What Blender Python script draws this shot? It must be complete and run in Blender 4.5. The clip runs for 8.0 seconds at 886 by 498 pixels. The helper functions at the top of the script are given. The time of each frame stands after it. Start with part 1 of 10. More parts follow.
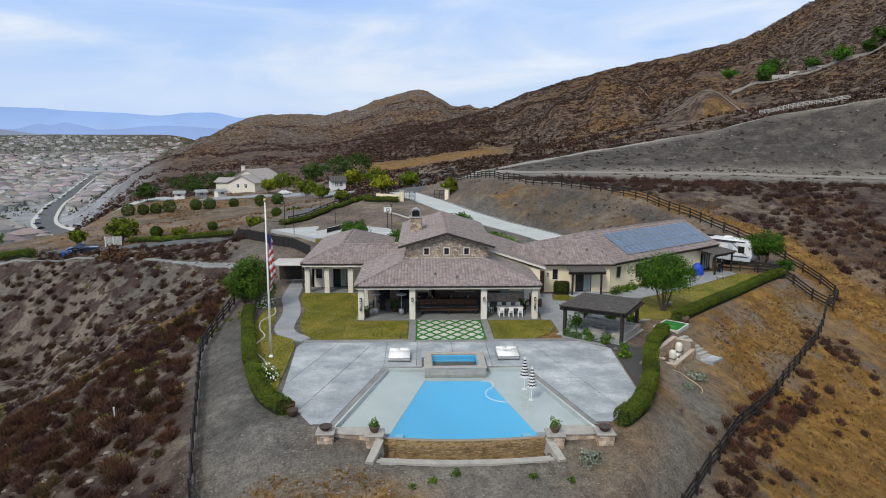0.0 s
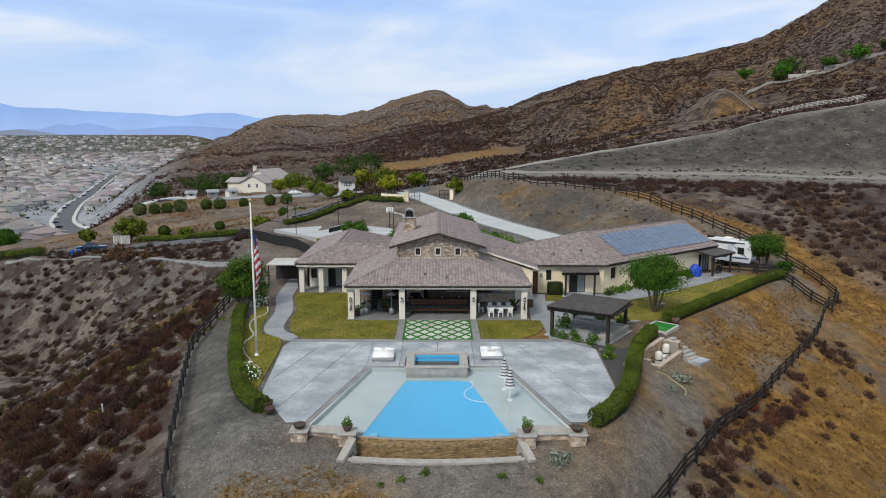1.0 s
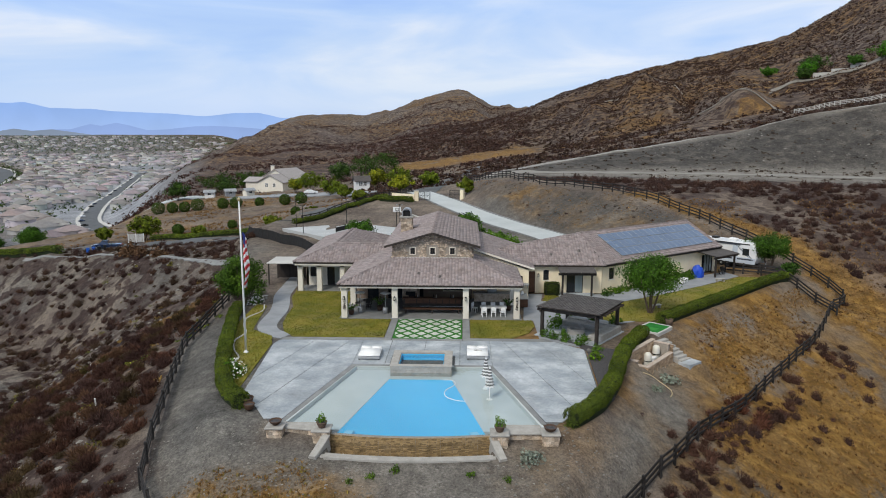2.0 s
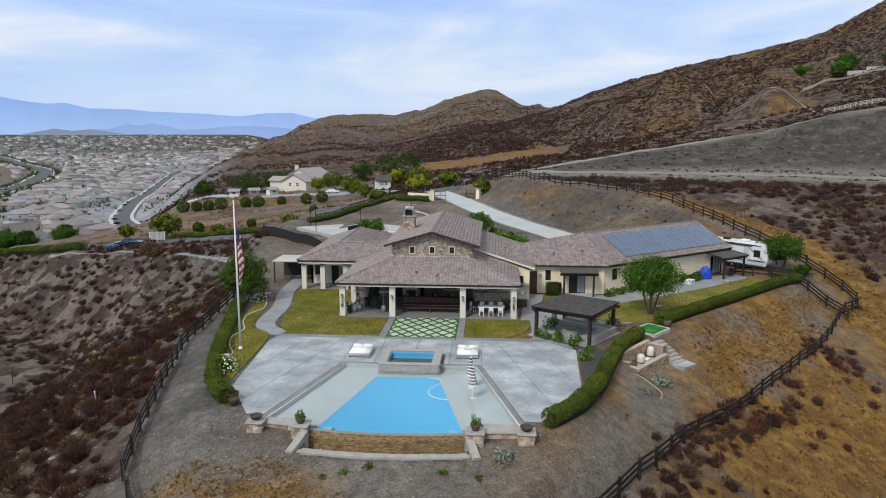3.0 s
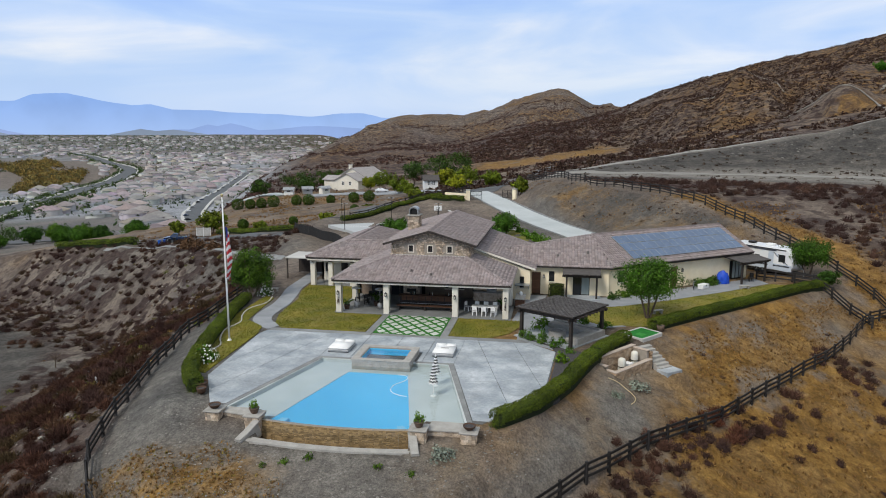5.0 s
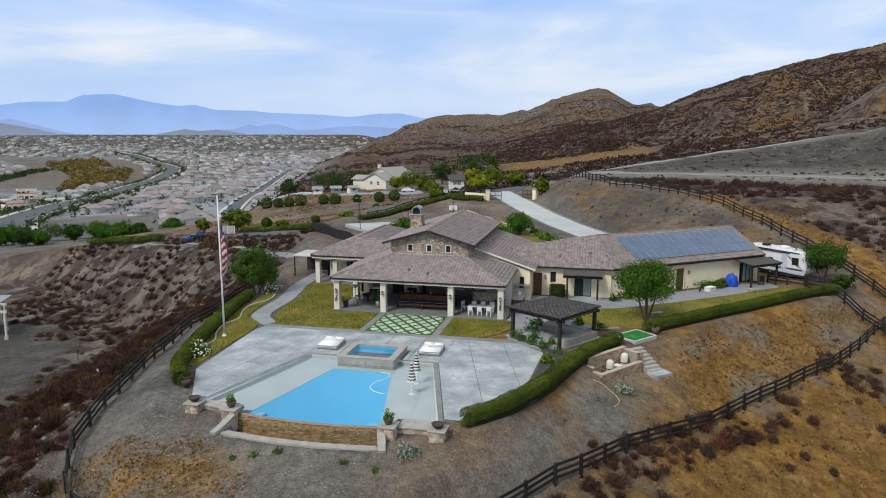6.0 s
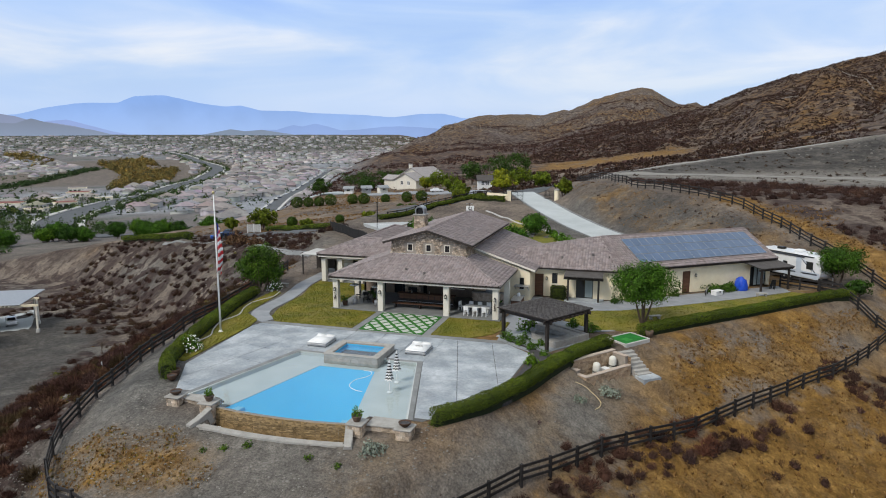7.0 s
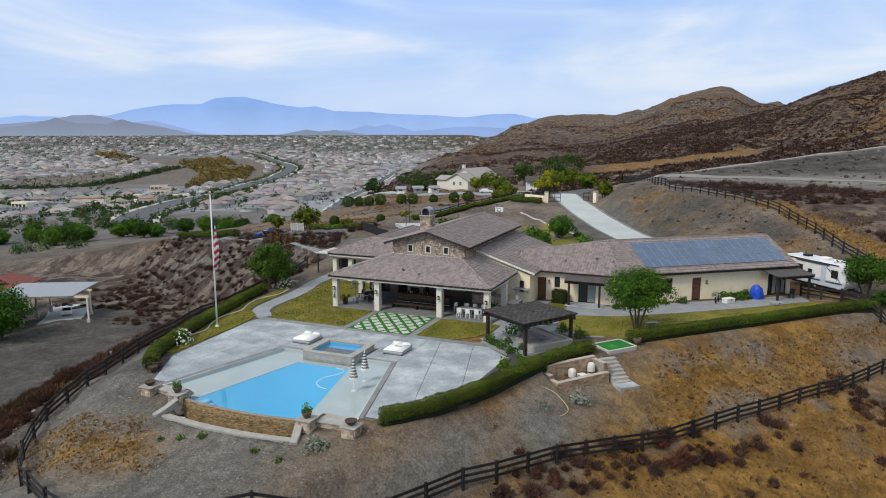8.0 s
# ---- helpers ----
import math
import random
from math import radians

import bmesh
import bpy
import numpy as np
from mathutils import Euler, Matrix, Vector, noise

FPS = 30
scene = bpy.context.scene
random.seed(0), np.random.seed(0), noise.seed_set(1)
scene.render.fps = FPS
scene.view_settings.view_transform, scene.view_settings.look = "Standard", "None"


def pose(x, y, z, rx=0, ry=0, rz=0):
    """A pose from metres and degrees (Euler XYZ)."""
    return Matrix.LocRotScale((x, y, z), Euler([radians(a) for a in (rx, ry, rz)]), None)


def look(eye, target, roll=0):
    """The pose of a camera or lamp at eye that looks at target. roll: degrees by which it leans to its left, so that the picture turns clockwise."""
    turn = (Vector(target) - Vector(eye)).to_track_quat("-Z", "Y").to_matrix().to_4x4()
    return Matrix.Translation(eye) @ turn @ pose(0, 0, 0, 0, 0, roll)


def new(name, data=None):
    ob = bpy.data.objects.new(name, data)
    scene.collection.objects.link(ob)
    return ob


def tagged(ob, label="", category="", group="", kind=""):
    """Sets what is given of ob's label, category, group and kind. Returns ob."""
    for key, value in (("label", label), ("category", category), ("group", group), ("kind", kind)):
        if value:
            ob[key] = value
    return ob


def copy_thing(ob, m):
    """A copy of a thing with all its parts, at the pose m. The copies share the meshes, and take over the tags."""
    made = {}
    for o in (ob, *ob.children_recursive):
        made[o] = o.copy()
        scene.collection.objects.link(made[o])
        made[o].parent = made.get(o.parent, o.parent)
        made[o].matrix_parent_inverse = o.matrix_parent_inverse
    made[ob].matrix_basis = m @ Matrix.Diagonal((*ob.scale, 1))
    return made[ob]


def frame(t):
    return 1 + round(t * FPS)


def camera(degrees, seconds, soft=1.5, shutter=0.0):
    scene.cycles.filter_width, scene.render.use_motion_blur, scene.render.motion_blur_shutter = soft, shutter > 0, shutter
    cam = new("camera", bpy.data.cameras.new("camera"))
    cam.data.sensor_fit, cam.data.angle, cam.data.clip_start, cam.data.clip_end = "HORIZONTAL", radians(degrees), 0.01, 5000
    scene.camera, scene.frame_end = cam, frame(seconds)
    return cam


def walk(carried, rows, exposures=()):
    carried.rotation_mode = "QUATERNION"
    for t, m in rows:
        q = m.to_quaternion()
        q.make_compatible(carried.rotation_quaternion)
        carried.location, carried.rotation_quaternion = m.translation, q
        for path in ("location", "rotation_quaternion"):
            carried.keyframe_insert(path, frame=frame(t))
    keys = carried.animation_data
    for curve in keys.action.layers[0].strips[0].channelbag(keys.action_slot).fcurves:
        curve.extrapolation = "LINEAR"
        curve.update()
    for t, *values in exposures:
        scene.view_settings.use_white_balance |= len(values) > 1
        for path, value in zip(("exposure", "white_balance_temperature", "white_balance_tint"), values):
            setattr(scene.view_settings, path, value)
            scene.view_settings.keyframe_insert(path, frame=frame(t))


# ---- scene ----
cam = camera(65.4, 8.0, 1.0)
METRES, EYE, TILT, LEAN, TURN = 31.5, 17.5, 0.0, 0.0, -1.7
ROWS = [
    (0.0, 0.0, 0.0, 0.0, 0.02, -9.51, -0.12),
    (0.5, 0.0411, -0.0032, 0.0009, 0.81, -9.51, -0.1),
    (1.0, 0.0815, -0.0056, 0.0017, 1.41, -9.51, -0.09),
    (1.5, 0.1275, -0.0073, 0.0021, 2.3, -9.52, -0.07),
    (3.0, 0.2721, -0.0077, 0.0016, 5.86, -9.55, -0.04),
    (3.5, 0.3278, -0.0051, 0.0016, 7.27, -9.56, -0.02),
    (4.0, 0.3816, -0.0014, 0.0018, 8.58, -9.56, -0.01),
    (4.5, 0.4417, 0.0048, 0.0019, 10.11, -9.56, -0.0),
    (6.0, 0.6258, 0.0346, 0.0005, 14.79, -9.55, -0.03),
    (6.5, 0.6943, 0.0496, 0.0004, 16.54, -9.54, -0.02),
    (7.0, 0.7593, 0.0661, 0.0015, 18.23, -9.54, -0.03),
    (7.5, 0.8312, 0.0874, 0.0029, 20.09, -9.53, -0.03),
    (7.6, 0.8402, 0.0907, 0.0032, 20.3318, -9.53, -0.03),
    (7.7, 0.8566, 0.0966, 0.0037, 20.7751, -9.53, -0.03),
    (7.8, 0.8745, 0.1031, 0.0042, 21.2587, -9.53, -0.03),
    (7.9, 0.9043, 0.114, 0.0052, 22.0647, -9.53, -0.03),
    (8.0, 0.9804, 0.1416, 0.0075, 24.12, -9.53, -0.03),
]
walk(cam, [(t, pose(-2.4, -38, EYE, TILT, LEAN, TURN) @ pose(METRES * x, METRES * y, METRES * z, 90 + pitch, roll, yaw)) for t, x, y, z, yaw, pitch, roll in ROWS])

# ---- world, sun, exposure ----
SUN_AZ, SUN_EL = radians(-152), radians(46)
world = bpy.data.worlds.new("overcast_sky")
scene.world = world
world.use_nodes = True
scene.view_settings.exposure = 0.0
wn, wl = world.node_tree.nodes, world.node_tree.links
wn.clear()
w_out = wn.new("ShaderNodeOutputWorld")
w_bg = wn.new("ShaderNodeBackground")
w_bg.inputs["Strength"].default_value = 0.1
w_sky = wn.new("ShaderNodeTexSky")
w_sky.sky_type = "NISHITA"
w_sky.sun_disc = False
w_sky.sun_elevation, w_sky.sun_rotation = SUN_EL, SUN_AZ
w_sky.air_density, w_sky.dust_density, w_sky.ozone_density = 1.0, 0.6, 1.5
w_co = wn.new("ShaderNodeTexCoord")
w_sep = wn.new("ShaderNodeSeparateXYZ")
wl.new(w_co.outputs["Generated"], w_sep.inputs[0])


def w_math(op, a, b=None, clamp=False):
    n = wn.new("ShaderNodeMath")
    n.operation, n.use_clamp = op, clamp
    for i, v in enumerate((a, b)):
        if v is None:
            continue
        if isinstance(v, (int, float)):
            n.inputs[i].default_value = v
        else:
            wl.new(v, n.inputs[i])
    return n.outputs[0]


# the cloud sheet: soft banks drawn out along the horizon
w_vec = wn.new("ShaderNodeCombineXYZ")
wl.new(w_sep.outputs[0], w_vec.inputs[0])
wl.new(w_sep.outputs[1], w_vec.inputs[1])
wl.new(w_math("MULTIPLY", w_sep.outputs[2], 4.5), w_vec.inputs[2])


def w_noise(scale, detail, rough, dist, offset):
    m = wn.new("ShaderNodeMapping")
    m.inputs["Location"].default_value = offset
    m.inputs["Scale"].default_value = (1.0, 1.0, 1.0)
    wl.new(w_vec.outputs[0], m.inputs["Vector"])
    n = wn.new("ShaderNodeTexNoise")
    n.inputs["Scale"].default_value = scale
    n.inputs["Detail"].default_value = detail
    n.inputs["Roughness"].default_value = rough
    n.inputs["Distortion"].default_value = dist
    wl.new(m.outputs[0], n.inputs["Vector"])
    return n.outputs["Fac"]


def w_ramp(fac, stops):
    r = wn.new("ShaderNodeValToRGB")
    r.color_ramp.elements[0].position, r.color_ramp.elements[0].color = stops[0][0], (*stops[0][1], 1)
    r.color_ramp.elements[1].position, r.color_ramp.elements[1].color = stops[-1][0], (*stops[-1][1], 1)
    for p, c in stops[1:-1]:
        r.color_ramp.elements.new(p).color = (*c, 1)
    wl.new(fac, r.inputs["Fac"])
    return r.outputs["Color"]


def w_mix(fac, a, b):
    m = wn.new("ShaderNodeMix")
    m.data_type = "RGBA"
    if isinstance(fac, float):
        m.inputs[0].default_value = fac
    else:
        wl.new(fac, m.inputs[0])
    for i, v in ((6, a), (7, b)):
        if isinstance(v, tuple):
            m.inputs[i].default_value = (*v, 1)
        else:
            wl.new(v, m.inputs[i])
    return m.outputs[2]


cloud_body = w_ramp(w_noise(2.6, 6.0, 0.5, 0.6, (1.3, 0.4, 0.2)),
                    [(0.30, (3.9, 5.8, 9.9)), (0.45, (4.9, 6.7, 10.0)), (0.55, (6.1, 7.5, 10.0)), (0.68, (8.8, 9.2, 10.0))])
cloud_cover = w_ramp(w_noise(1.3, 4.0, 0.5, 0.3, (4.1, 2.2, 0.0)), [(0.25, (0.8,) * 3), (0.6, (1.0,) * 3)])
w_low = w_ramp(w_math("MULTIPLY", w_sep.outputs[2], 4.0), [(0.0, (4.9, 6.5, 9.4)), (0.16, (5.4, 7.0, 9.9)), (0.5, (5.4, 7.0, 9.9))])
w_near = w_ramp(w_math("MULTIPLY", w_sep.outputs[2], 4.0), [(0.0, (1.0,) * 3), (0.18, (0.55,) * 3), (0.45, (0.0,) * 3)])
sky_all = w_mix(cloud_cover, w_sky.outputs[0], w_mix(w_near, cloud_body, w_low))
# the thick bright overcast high above, warmer than the horizon
w_high = w_ramp(w_sep.outputs[2], [(0.28, (0.0,) * 3), (0.62, (1.0,) * 3)])
sky_all = w_mix(w_high, sky_all, (6.7, 7.3, 7.9))
wl.new(sky_all, w_bg.inputs["Color"])
wl.new(w_bg.outputs[0], w_out.inputs[0])

sun_lamp = bpy.data.lights.new("sun", "SUN")
sun_lamp.energy, sun_lamp.angle, sun_lamp.color = 2.3, radians(14), (1.0, 0.94, 0.84)
sun = new("sun", sun_lamp)
sun.matrix_world = look((math.sin(SUN_AZ) * 400, math.cos(SUN_AZ) * 400, 400 * math.tan(SUN_EL)), (0, 0, 0))

# ---- materials ----
def mat(name, stops, scale=4.0, detail=6.0, rough=0.8, metal=0.0, bump=0.0, bump_scale=40.0, fine=0.0, fine_scale=60.0,
        tint=None, island=0.0, random_by=0.0, coat=0.0, stretch=(1, 1, 1), spec=0.3, stains=0.0, stain_scale=0.6, stain_color=(0.1, 0.09, 0.08)):
    """A surface in world metres: a colour ramp over noise, a fine grain, stains, relief, and differences between pieces."""
    m = bpy.data.materials.new(name)
    m.use_nodes = True
    n, l = m.node_tree.nodes, m.node_tree.links
    b = n["Principled BSDF"]
    b.inputs["Roughness"].default_value, b.inputs["Metallic"].default_value = rough, metal
    b.inputs["Specular IOR Level"].default_value = spec
    b.inputs["Coat Weight"].default_value = coat
    geo = n.new("ShaderNodeNewGeometry")
    mp = n.new("ShaderNodeMapping")
    mp.inputs["Scale"].default_value = stretch
    l.new(geo.outputs["Position"], mp.inputs["Vector"])

    def noise_at(s, d, r=0.6):
        t = n.new("ShaderNodeTexNoise")
        t.inputs["Scale"].default_value, t.inputs["Detail"].default_value, t.inputs["Roughness"].default_value = s, d, r
        l.new(mp.outputs[0], t.inputs["Vector"])
        return t.outputs["Fac"]

    def mixed(fac, a, c, mode="MIX"):
        x = n.new("ShaderNodeMix")
        x.data_type, x.blend_type = "RGBA", mode
        for i, v in ((0, fac), (6, a), (7, c)):
            if isinstance(v, (int, float)):
                x.inputs[i].default_value = v
            elif isinstance(v, tuple):
                x.inputs[i].default_value = (*v, 1)
            else:
                l.new(v, x.inputs[i])
        return x.outputs[2]

    def ramp(fac, pts):
        r = n.new("ShaderNodeValToRGB")
        e = r.color_ramp.elements
        e[0].position, e[0].color = pts[0][0], (*pts[0][1], 1)
        e[1].position, e[1].color = pts[-1][0], (*pts[-1][1], 1)
        for p, c in pts[1:-1]:
            e.new(p).color = (*c, 1)
        l.new(fac, r.inputs["Fac"])
        return r.outputs["Color"]

    base = noise_at(scale, detail)
    col = ramp(base, [(0.3 + 0.4 * i / max(1, len(stops) - 1), c) for i, c in enumerate(stops)])
    if stains:
        f = ramp(noise_at(stain_scale, 8.0, 0.65), [(0.48, (0, 0, 0)), (0.62, (stains,) * 3)])
        col = mixed(f, col, stain_color)
    if fine:
        f = ramp(noise_at(fine_scale, 3.0), [(0.3, (1 - fine,) * 3), (0.7, (1 + fine,) * 3)])
        col = mixed(1.0, col, f, "MULTIPLY")
    if tint:
        a = n.new("ShaderNodeAttribute")
        a.attribute_name = tint
        col = mixed(1.0, col, a.outputs["Color"], "MULTIPLY")
    if island:
        f = ramp(geo.outputs["Random Per Island"], [(0.0, (1 - island,) * 3), (1.0, (1 + island,) * 3)])
        col = mixed(1.0, col, f, "MULTIPLY")
    if random_by:
        o = n.new("ShaderNodeObjectInfo")
        f = ramp(o.outputs["Random"], [(0.0, (1 - random_by,) * 3), (1.0, (1 + random_by,) * 3)])
        col = mixed(1.0, col, f, "MULTIPLY")
    l.new(col, b.inputs["Base Color"])
    if bump:
        bp = n.new("ShaderNodeBump")
        bp.inputs["Strength"].default_value, bp.inputs["Distance"].default_value = bump, 0.02
        l.new(noise_at(bump_scale, 5.0), bp.inputs["Height"])
        l.new(bp.outputs[0], b.inputs["Normal"])
    return m


STUCCO = mat("cream_stucco", [(0.82, 0.70, 0.49), (0.88, 0.78, 0.58)], 1.2, 6, 0.9, bump=0.3, bump_scale=50, fine=0.06, stains=0.12, stain_scale=0.5, stain_color=(0.4, 0.33, 0.25))
STUCCO_WHITE = mat("white_stucco", [(0.66, 0.61, 0.52), (0.74, 0.70, 0.61)], 1.2, 6, 0.9, bump=0.3, bump_scale=50, fine=0.05)
TILE = mat("clay_roof_tile", [(0.225, 0.183, 0.177), (0.285, 0.24, 0.233), (0.255, 0.226, 0.225)], 1.2, 7, 0.85, island=0.2, fine=0.16, fine_scale=25, stains=0.12, stain_scale=0.4, stain_color=(0.16, 0.14, 0.135))
TILE_DARK = mat("grey_shingle", [(0.07, 0.063, 0.06), (0.11, 0.10, 0.095)], 2, 6, 0.9, island=0.25, fine=0.2)
FASCIA = mat("pale_fascia", [(0.5, 0.45, 0.38), (0.6, 0.55, 0.47)], 3, 5, 0.8)
WOOD_DARK = mat("dark_stained_timber", [(0.022, 0.018, 0.016), (0.05, 0.04, 0.034)], 3, 8, 0.75, fine=0.25, fine_scale=30, stretch=(1, 1, 0.3))
FENCE_BLACK = mat("black_painted_rail", [(0.014, 0.013, 0.013), (0.035, 0.031, 0.029)], 2, 7, 0.7, fine=0.3, random_by=0.35)
WOOD_BROWN = mat("brown_wood", [(0.085, 0.04, 0.024), (0.15, 0.075, 0.042)], 2, 8, 0.65, fine=0.2, stretch=(0.3, 1, 3))
STONE = mat("mixed_fieldstone", [(0.27, 0.20, 0.145), (0.45, 0.36, 0.27), (0.54, 0.47, 0.39)], 2.5, 6, 0.9, island=0.45, fine=0.2, fine_scale=18, bump=0.5, bump_scale=20)
MORTAR = mat("grey_mortar", [(0.27, 0.235, 0.195), (0.36, 0.315, 0.265)], 3, 5, 0.95)
LEDGER = mat("golden_ledger_stone", [(0.17, 0.115, 0.055), (0.34, 0.235, 0.115), (0.28, 0.205, 0.12)], 1.5, 6, 0.75, island=0.4, fine=0.2, fine_scale=20)
CAPSTONE = mat("grey_cap_stone", [(0.29, 0.28, 0.255), (0.41, 0.39, 0.36)], 2, 6, 0.85, fine=0.12)
DECK = mat("broom_finished_concrete", [(0.205, 0.235, 0.262), (0.335, 0.365, 0.39), (0.50, 0.525, 0.545)], 0.45, 10, 0.75, fine=0.12, fine_scale=5, stains=0.6, stain_scale=0.3, stain_color=(0.23, 0.25, 0.265), bump=0.15, bump_scale=60, random_by=0.05)
JOINT = mat("dark_joint", [(0.10, 0.10, 0.10), (0.15, 0.15, 0.145)], 2, 4, 0.95)
BAND = mat("stamped_concrete_band", [(0.17, 0.175, 0.175), (0.27, 0.275, 0.27)], 0.6, 8, 0.85, fine=0.12, fine_scale=14, stains=0.35, stain_scale=0.4, stain_color=(0.13, 0.13, 0.13))
WALKWAY = mat("blue_grey_walk", [(0.22, 0.235, 0.255), (0.31, 0.32, 0.335)], 0.7, 8, 0.85, fine=0.1, stains=0.3, stain_scale=0.4, stain_color=(0.17, 0.175, 0.18))
DRIVE = mat("pale_driveway_concrete", [(0.37, 0.40, 0.405), (0.47, 0.495, 0.495)], 0.25, 8, 0.85, fine=0.07, fine_scale=6, stains=0.2, stain_scale=0.15, stain_color=(0.33, 0.33, 0.32), random_by=0.05)
ASPHALT = mat("worn_asphalt", [(0.075, 0.08, 0.085), (0.11, 0.115, 0.12)], 0.2, 7, 0.9, fine=0.12, fine_scale=5)
CURB = mat("pale_kerb", [(0.42, 0.41, 0.39), (0.52, 0.51, 0.48)], 0.5, 5, 0.9)
COURT = mat("painted_court", [(0.37, 0.385, 0.39), (0.44, 0.455, 0.455)], 0.2, 7, 0.85, stains=0.2, stain_scale=0.2, stain_color=(0.4, 0.41, 0.42))
LAWN = mat("dry_lawn", [(0.094, 0.104, 0.010), (0.155, 0.148, 0.016), (0.23, 0.19, 0.034)], 0.35, 9, 0.95, fine=0.3, fine_scale=22, bump=0.8, bump_scale=35, stains=0.55, stain_scale=0.28, stain_color=(0.20, 0.16, 0.065))
GRASS_BLADE = mat("grass_blade", [(0.088, 0.104, 0.010), (0.165, 0.155, 0.018), (0.24, 0.195, 0.038)], 0.35, 7, 0.9, island=0.35)
TURF = mat("artificial_turf", [(0.018, 0.11, 0.012), (0.035, 0.16, 0.02)], 2, 6, 0.95, fine=0.3, fine_scale=40, bump=0.8, bump_scale=60)
TURF_PUTT = mat("putting_turf", [(0.012, 0.13, 0.018), (0.02, 0.19, 0.03)], 2, 6, 0.95, fine=0.2, fine_scale=40)
PAVER = mat("white_paver", [(0.40, 0.42, 0.38), (0.53, 0.54, 0.49)], 1.5, 6, 0.9, fine=0.1, random_by=0.1)
PLASTER_PALE = mat("pale_pool_shelf", [(0.44, 0.475, 0.475), (0.54, 0.57, 0.565)], 0.4, 6, 0.8, fine=0.04)
PLASTER_STEP = mat("pale_blue_step", [(0.20, 0.50, 0.70), (0.26, 0.56, 0.74)], 0.5, 5, 0.8)
PLASTER_BLUE = mat("blue_pool_plaster", [(0.075, 0.43, 0.72), (0.10, 0.49, 0.77)], 0.25, 5, 0.8, fine=0.04)
MULCH = mat("dark_mulch", [(0.035, 0.033, 0.036), (0.085, 0.08, 0.08)], 6, 8, 0.95, fine=0.4, fine_scale=20, bump=1.0, bump_scale=25)
BLACK_METAL = mat("black_metal", [(0.014, 0.014, 0.015), (0.028, 0.027, 0.026)], 5, 4, 0.5, metal=0.4)
IRON_BROWN = mat("rusty_iron", [(0.05, 0.03, 0.02), (0.1, 0.055, 0.035)], 8, 5, 0.7)
WHITE_PAINT = mat("white_paint", [(0.72, 0.72, 0.71), (0.8, 0.8, 0.79)], 2, 4, 0.5)
WHITE_CLOTH = mat("white_canvas", [(0.74, 0.74, 0.73), (0.82, 0.82, 0.81)], 3, 4, 0.95, bump=0.2, bump_scale=30)
GREY_METAL = mat("galvanised_grey", [(0.32, 0.33, 0.34), (0.42, 0.43, 0.44)], 3, 4, 0.45, metal=0.6)
ROBE_WHITE = mat("white_gelcoat", [(0.70, 0.71, 0.72), (0.78, 0.79, 0.8)], 1.0, 4, 0.35, coat=0.3)
DARK_GRAPHIC = mat("dark_vinyl_graphic", [(0.03, 0.035, 0.05), (0.05, 0.055, 0.07)], 2, 3, 0.4)
BLUE_TARP = mat("blue_tarpaulin", [(0.01, 0.05, 0.42), (0.02, 0.09, 0.55)], 3, 5, 0.5, bump=0.6, bump_scale=8)
BLUE_BIN = mat("blue_plastic", [(0.015, 0.09, 0.42), (0.02, 0.12, 0.5)], 3, 3, 0.5)
NAVY_CAR = mat("dark_blue_car_paint", [(0.012, 0.025, 0.06), (0.015, 0.03, 0.075)], 2, 2, 0.25, coat=0.6, spec=0.5)
WHITE_CAR = mat("white_car_paint", [(0.72, 0.73, 0.74), (0.76, 0.77, 0.78)], 2, 2, 0.25, coat=0.6, spec=0.5)
RUBBER = mat("black_rubber", [(0.012, 0.012, 0.012), (0.022, 0.022, 0.022)], 8, 3, 0.9)
TERRACOTTA = mat("weathered_planter", [(0.09, 0.06, 0.045), (0.16, 0.11, 0.08)], 6, 5, 0.9)
RED_TILE = mat("red_clay_roof", [(0.17, 0.055, 0.045), (0.26, 0.095, 0.075)], 1.5, 6, 0.9, island=0.2, fine=0.2, fine_scale=6)
FLAG_RED = mat("flag_red", [(0.42, 0.03, 0.035), (0.5, 0.045, 0.05)], 2, 3, 0.9)
FLAG_WHITE = mat("flag_white", [(0.7, 0.7, 0.72), (0.78, 0.78, 0.79)], 2, 3, 0.9)
FLAG_BLUE = mat("flag_blue", [(0.02, 0.03, 0.16), (0.03, 0.045, 0.2)], 2, 3, 0.9)
BARK = mat("grey_brown_bark", [(0.07, 0.05, 0.038), (0.14, 0.105, 0.08)], 6, 7, 0.95, fine=0.3, fine_scale=25, stretch=(1, 1, 0.3))
LEAF = mat("fresh_green_leaf", [(0.032, 0.078, 0.009), (0.075, 0.14, 0.016)], 0.8, 5, 0.75, island=0.5, tint="tint", spec=0.2)
HEDGE_LEAF = mat("hedge_leaf", [(0.036, 0.066, 0.007), (0.082, 0.122, 0.011)], 0.6, 6, 0.75, island=0.35, tint="tint", spec=0.2)
BRUSH = mat("dry_chaparral", [(0.058, 0.040, 0.034), (0.092, 0.066, 0.053)], 0.3, 6, 0.95, island=0.4, tint="tint", spec=0.1)
FLOWER = mat("white_blossom", [(0.75, 0.75, 0.68), (0.82, 0.82, 0.76)], 4, 3, 0.9, island=0.1)
SAGE = mat("silver_sage_leaf", [(0.16, 0.19, 0.15), (0.25, 0.28, 0.22)], 3, 4, 0.9, island=0.3, tint="tint")
ROCK = mat("grey_rubble", [(0.13, 0.122, 0.11), (0.23, 0.215, 0.19)], 1.5, 6, 0.95, island=0.35, fine=0.2, fine_scale=15)
